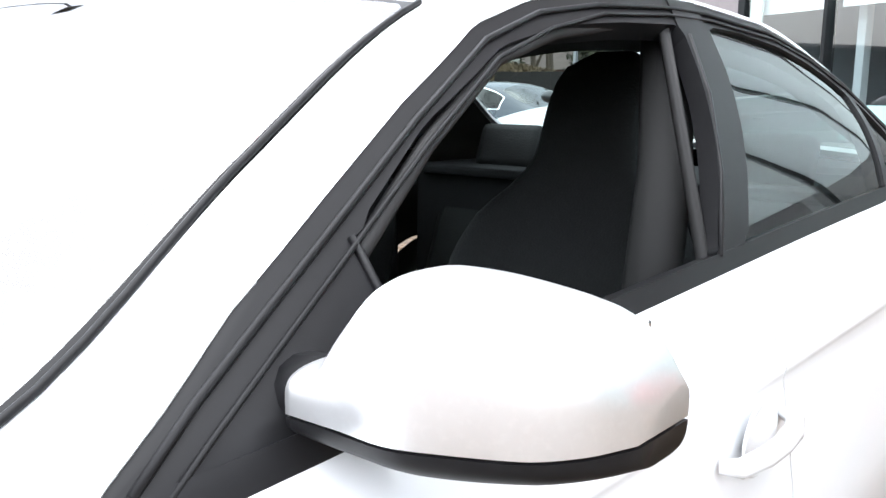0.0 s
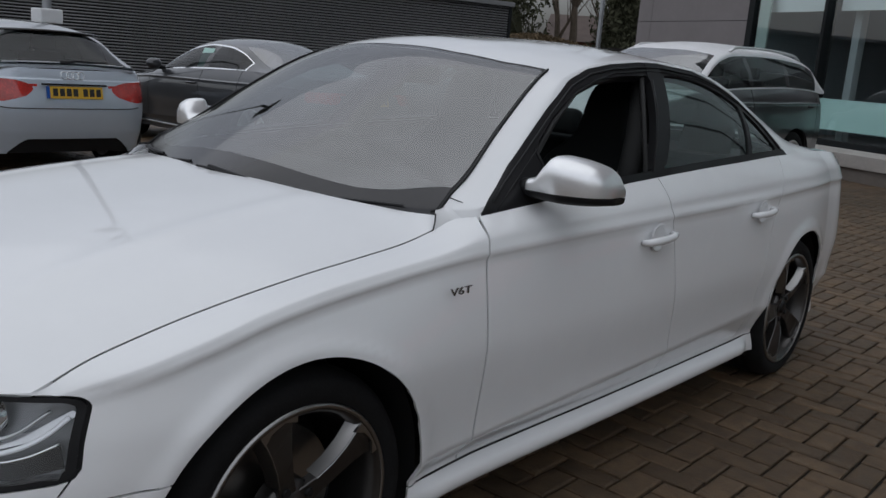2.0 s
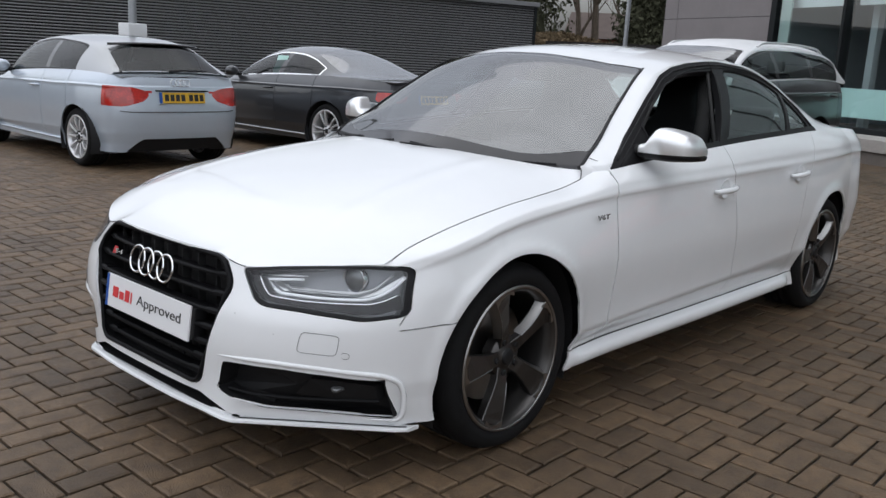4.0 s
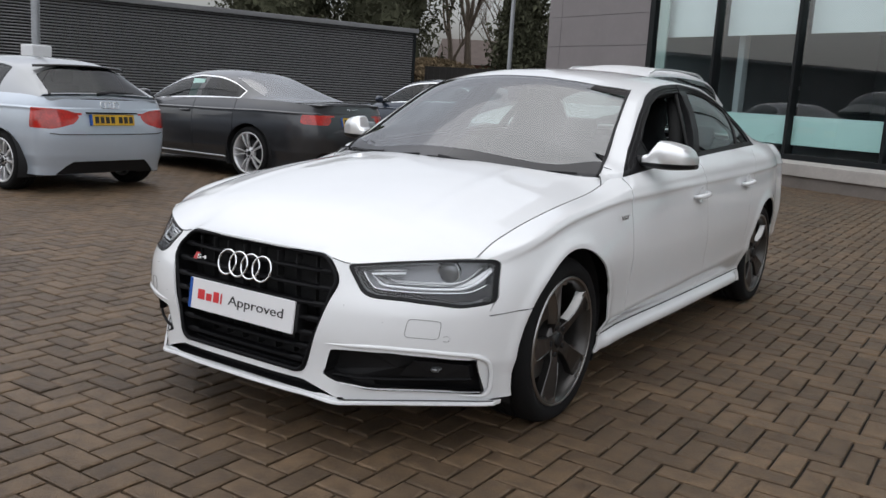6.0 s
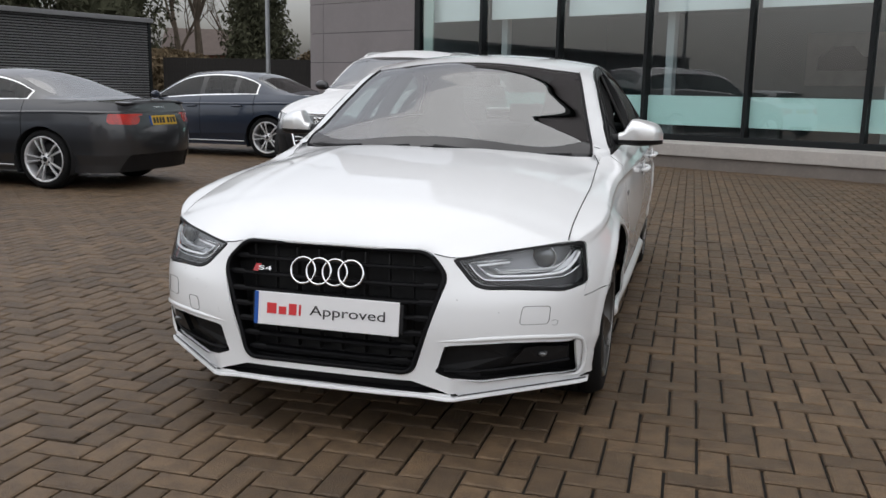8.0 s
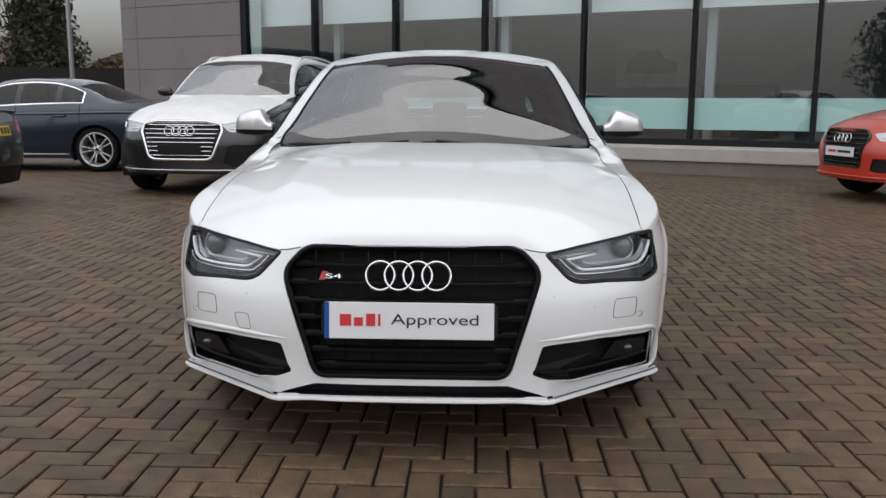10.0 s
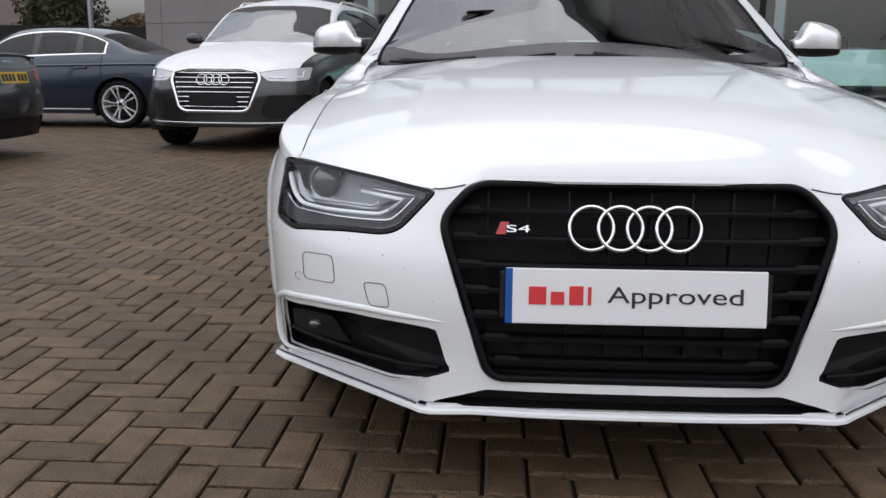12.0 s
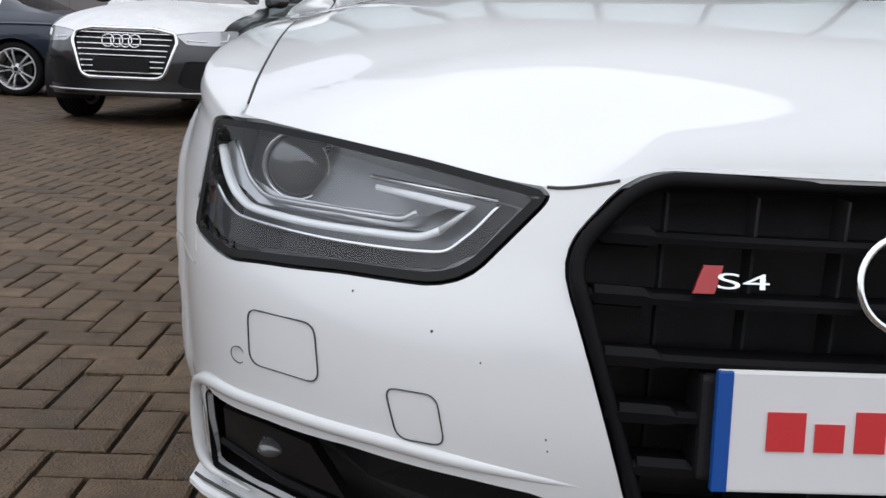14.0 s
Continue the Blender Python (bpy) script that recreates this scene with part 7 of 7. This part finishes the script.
NOSE = {
    "lamp": [(0.43, 0.655), (0.62, 0.683), (0.80, 0.703), (0.84, 0.703), (0.83, 0.60), (0.72, 0.585), (0.52, 0.590)],
    "grille": [(-0.34, 0.685), (0.34, 0.685), (0.41, 0.63), (0.33, 0.33), (-0.33, 0.33), (-0.41, 0.63)],
    "intake": [(0.80, 0.42), (0.50, 0.42), (0.46, 0.30), (0.56, 0.285), (0.80, 0.30)],
    "strip": [(0.79, 0.675), (0.785, 0.625), (0.62, 0.615), (0.52, 0.62)],
    "bars": (0.37, 0.65, 7), "bar_w": 0.37, "bar_m": "chrome", "rings": 0.605, "plate": 0.43, "plate_m": "black_plastic",
}


def other_cars():
    # compact hatchback
    sh = Shape(axles=(0.80, 3.27), length=3.95, sx=0.945, sz=0.955, own=True, tail_depth=0.30, wheel=0.300, arch=0.335,
               rail=[(1.08, 0.1, 0.885), (1.22, 0.5, 0.885), (1.389, 0.73, 0.90), (1.65, 0.655, 1.10), (1.95, 0.585, 1.25), (2.4, 0.565, 1.30), (2.9, 0.565, 1.275), (3.25, 0.58, 1.215), (3.52, 0.61, 1.09), (3.76, 0.655, 0.985)],
               top=[(1.08, 0.89), (1.35, 1.07), (1.75, 1.285), (2.05, 1.335), (2.6, 1.36), (3.1, 1.34), (3.42, 1.29), (3.57, 1.17), (3.78, 0.985)])
    parked_car("hatchback_car", "pale blue compact hatchback with grey roof arches", sh, "pale_blue_paint", face(-9.61, 3.63, -90), 1.83, (3.44, 3.755), 3.10, 2.52, "slim", 0.222, "alloy", "black_trim",
               rear={"lamp": [(0.345, 0.80), (0.52, 0.845), (0.90, 0.865), (0.90, 0.665), (0.62, 0.652), (0.40, 0.715)], "low": [(-0.44, 0.325), (0.44, 0.325), (0.60, 0.18), (-0.60, 0.18)], "plate": 0.745, "in": 0.008, "rings": 0.895, "ring_in": 0.055, "tilt": 10, "spoiler": (3.47, 1.275, 0.52), "spoiler_m": "gloss_black", "wiper": (3.76, 1.00), "hatch": (0.60, 0.66)}, roof_paint="silver_paint", back="dark_glass")
    # dark grey coupe
    sh = Shape(axles=(0.87, 3.62), length=4.63, sx=1.027, sz=0.985, own=True, wheel=0.335, arch=0.372,
               rail=[(1.25, 0.1, 0.90), (1.40, 0.5, 0.90), (1.53, 0.79, 0.908), (1.85, 0.70, 1.085), (2.2, 0.62, 1.24), (2.5, 0.595, 1.285), (2.8, 0.60, 1.275), (3.1, 0.63, 1.215), (3.4, 0.69, 1.10), (3.7, 0.74, 1.02), (4.0, 0.75, 1.0)],
               top=[(1.25, 0.90), (1.55, 1.075), (2.05, 1.325), (2.4, 1.36), (2.7, 1.367), (3.0, 1.345), (3.3, 1.28), (3.6, 1.175), (4.0, 1.01)])
    # its rear window has the reflected sky put into a pale film
    parked_car("coupe_car", "dark grey metallic two-door coupe with chrome window trim", sh, "grey_paint", face(-9.515, 6.64, -90), 2.02, (3.05, 3.92), 3.36, 2.62, "twin", 0.258, "alloy", "chrome",
               rear={"lamp": [(0.42, 0.86), (0.92, 0.86), (0.92, 0.755), (0.50, 0.735), (0.42, 0.77)], "low": [(-0.60, 0.40), (0.60, 0.40), (0.68, 0.19), (-0.68, 0.19)], "plate": 0.78, "in": 0.035, "rings": 0.905, "ring_in": 0.08, "spoiler": (4.50, 1.0, 0.62)}, tag=(2.50, 1.09), back="sky_sheen_glass")
    # dark blue saloon
    sh = Shape(axles=(0.92, 3.83), length=4.93, sx=1.025, sz=1.035, wheel=0.345, arch=0.385)
    parked_car("saloon_car", "dark blue four-door saloon with chrome window trim", sh, "blue_paint", face(-9.55, 11.75, -90), sh.wy(1.99), (sh.wy(3.38), sh.wy(4.03)), sh.wy(3.46), sh.wy(2.50), "twin", 0.262, "alloy", "chrome",
               rear={"lamp": [(0.42, 0.92), (0.92, 0.92), (0.92, 0.80), (0.50, 0.79), (0.42, 0.82)], "low": [(-0.60, 0.40), (0.60, 0.40), (0.68, 0.21), (-0.68, 0.21)], "plate": 0.80, "in": 0.035, "rings": 0.95, "ring_in": 0.08}, quarter=sh.wy(3.12))
    # large grey estate on high wheels, nose out
    sh = Shape(axles=(0.95, 3.94), length=5.05, sx=1.09, sz=1.235, zlift=0.02, own=True, wheel=0.378, arch=0.425, tail_depth=0.35,
               rail=[(1.30, 0.1, 1.15), (1.47, 0.55, 1.15), (1.66, 0.85, 1.155), (1.95, 0.775, 1.37), (2.25, 0.715, 1.56), (2.6, 0.69, 1.65), (3.4, 0.68, 1.675), (4.2, 0.675, 1.65), (4.6, 0.69, 1.57), (4.85, 0.74, 1.38), (4.97, 0.78, 1.28)],
               top=[(1.30, 1.15), (1.6, 1.34), (2.1, 1.62), (2.4, 1.715), (3.0, 1.77), (3.8, 1.775), (4.4, 1.745), (4.76, 1.69), (4.90, 1.48), (4.98, 1.29)])
    q = dict(NOSE)
    q.update({"grille": [(-0.27, 0.69), (0.27, 0.69), (0.43, 0.66), (0.455, 0.60), (0.36, 0.36), (0.30, 0.335), (-0.30, 0.335), (-0.36, 0.36), (-0.455, 0.60), (-0.43, 0.66)], "bars": (0.375, 0.655, 8), "bar_w": 0.42, "rings": 0.60, "ring_r": 0.056, "frame": 0.019, "intake": [(0.84, 0.47), (0.52, 0.47), (0.45, 0.30), (0.56, 0.265), (0.84, 0.275)]})
    # bonnet, roof and screen take the pale copies that stand for mirrored sky
    parked_car("estate_car", "dark grey tall estate car, bonnet and roof coloured pale for sky sheen, wide chrome grille", sh, "silver_grey_paint", face(-3.25, 7.42, -6), 2.15, (4.70, 4.90), 4.62, 2.80, "twin", 0.265, "alloy", "bright_trim", nose=q, quarter=3.75, rails=(2.55, 4.35), bonnet_paint="sky_sheen_paint", roof_paint="sky_sheen_paint", screen="sky_sheen_glass")
    # red small off-roader
    sh = Shape(axles=(0.90, 3.50), length=4.39, sx=1.0, sz=1.15, zlift=0.02, own=True, wheel=0.35, arch=0.395, tail_depth=0.34,
               rail=[(1.20, 0.1, 1.06), (1.36, 0.52, 1.06), (1.52, 0.78, 1.075), (1.85, 0.70, 1.30), (2.15, 0.64, 1.44), (2.5, 0.62, 1.51), (3.1, 0.615, 1.51), (3.6, 0.63, 1.43), (3.95, 0.69, 1.25), (4.2, 0.72, 1.15)],
               top=[(1.20, 1.06), (1.5, 1.25), (1.95, 1.50), (2.3, 1.57), (2.8, 1.59), (3.4, 1.56), (3.85, 1.46), (4.02, 1.33), (4.22, 1.16)])
    r = dict(NOSE)
    r.update({"bar_m": "gloss_black", "plate_m": "plate_white", "plate": 0.47})
    parked_car("off_roader_car", "bright red compact off-roader with black grille", sh, "red_paint", face(4.32, 7.75, -78), 2.0, (3.9, 4.15), 3.55, 2.45, "twin", 0.235, "alloy", "black_trim", nose=r)


# ---------------------------------------------------------------- build
ground = ground_sheet()
showroom()
slat_wall()
boundary_fence()
sports_saloon()
other_cars()
surroundings()
paving(ground)
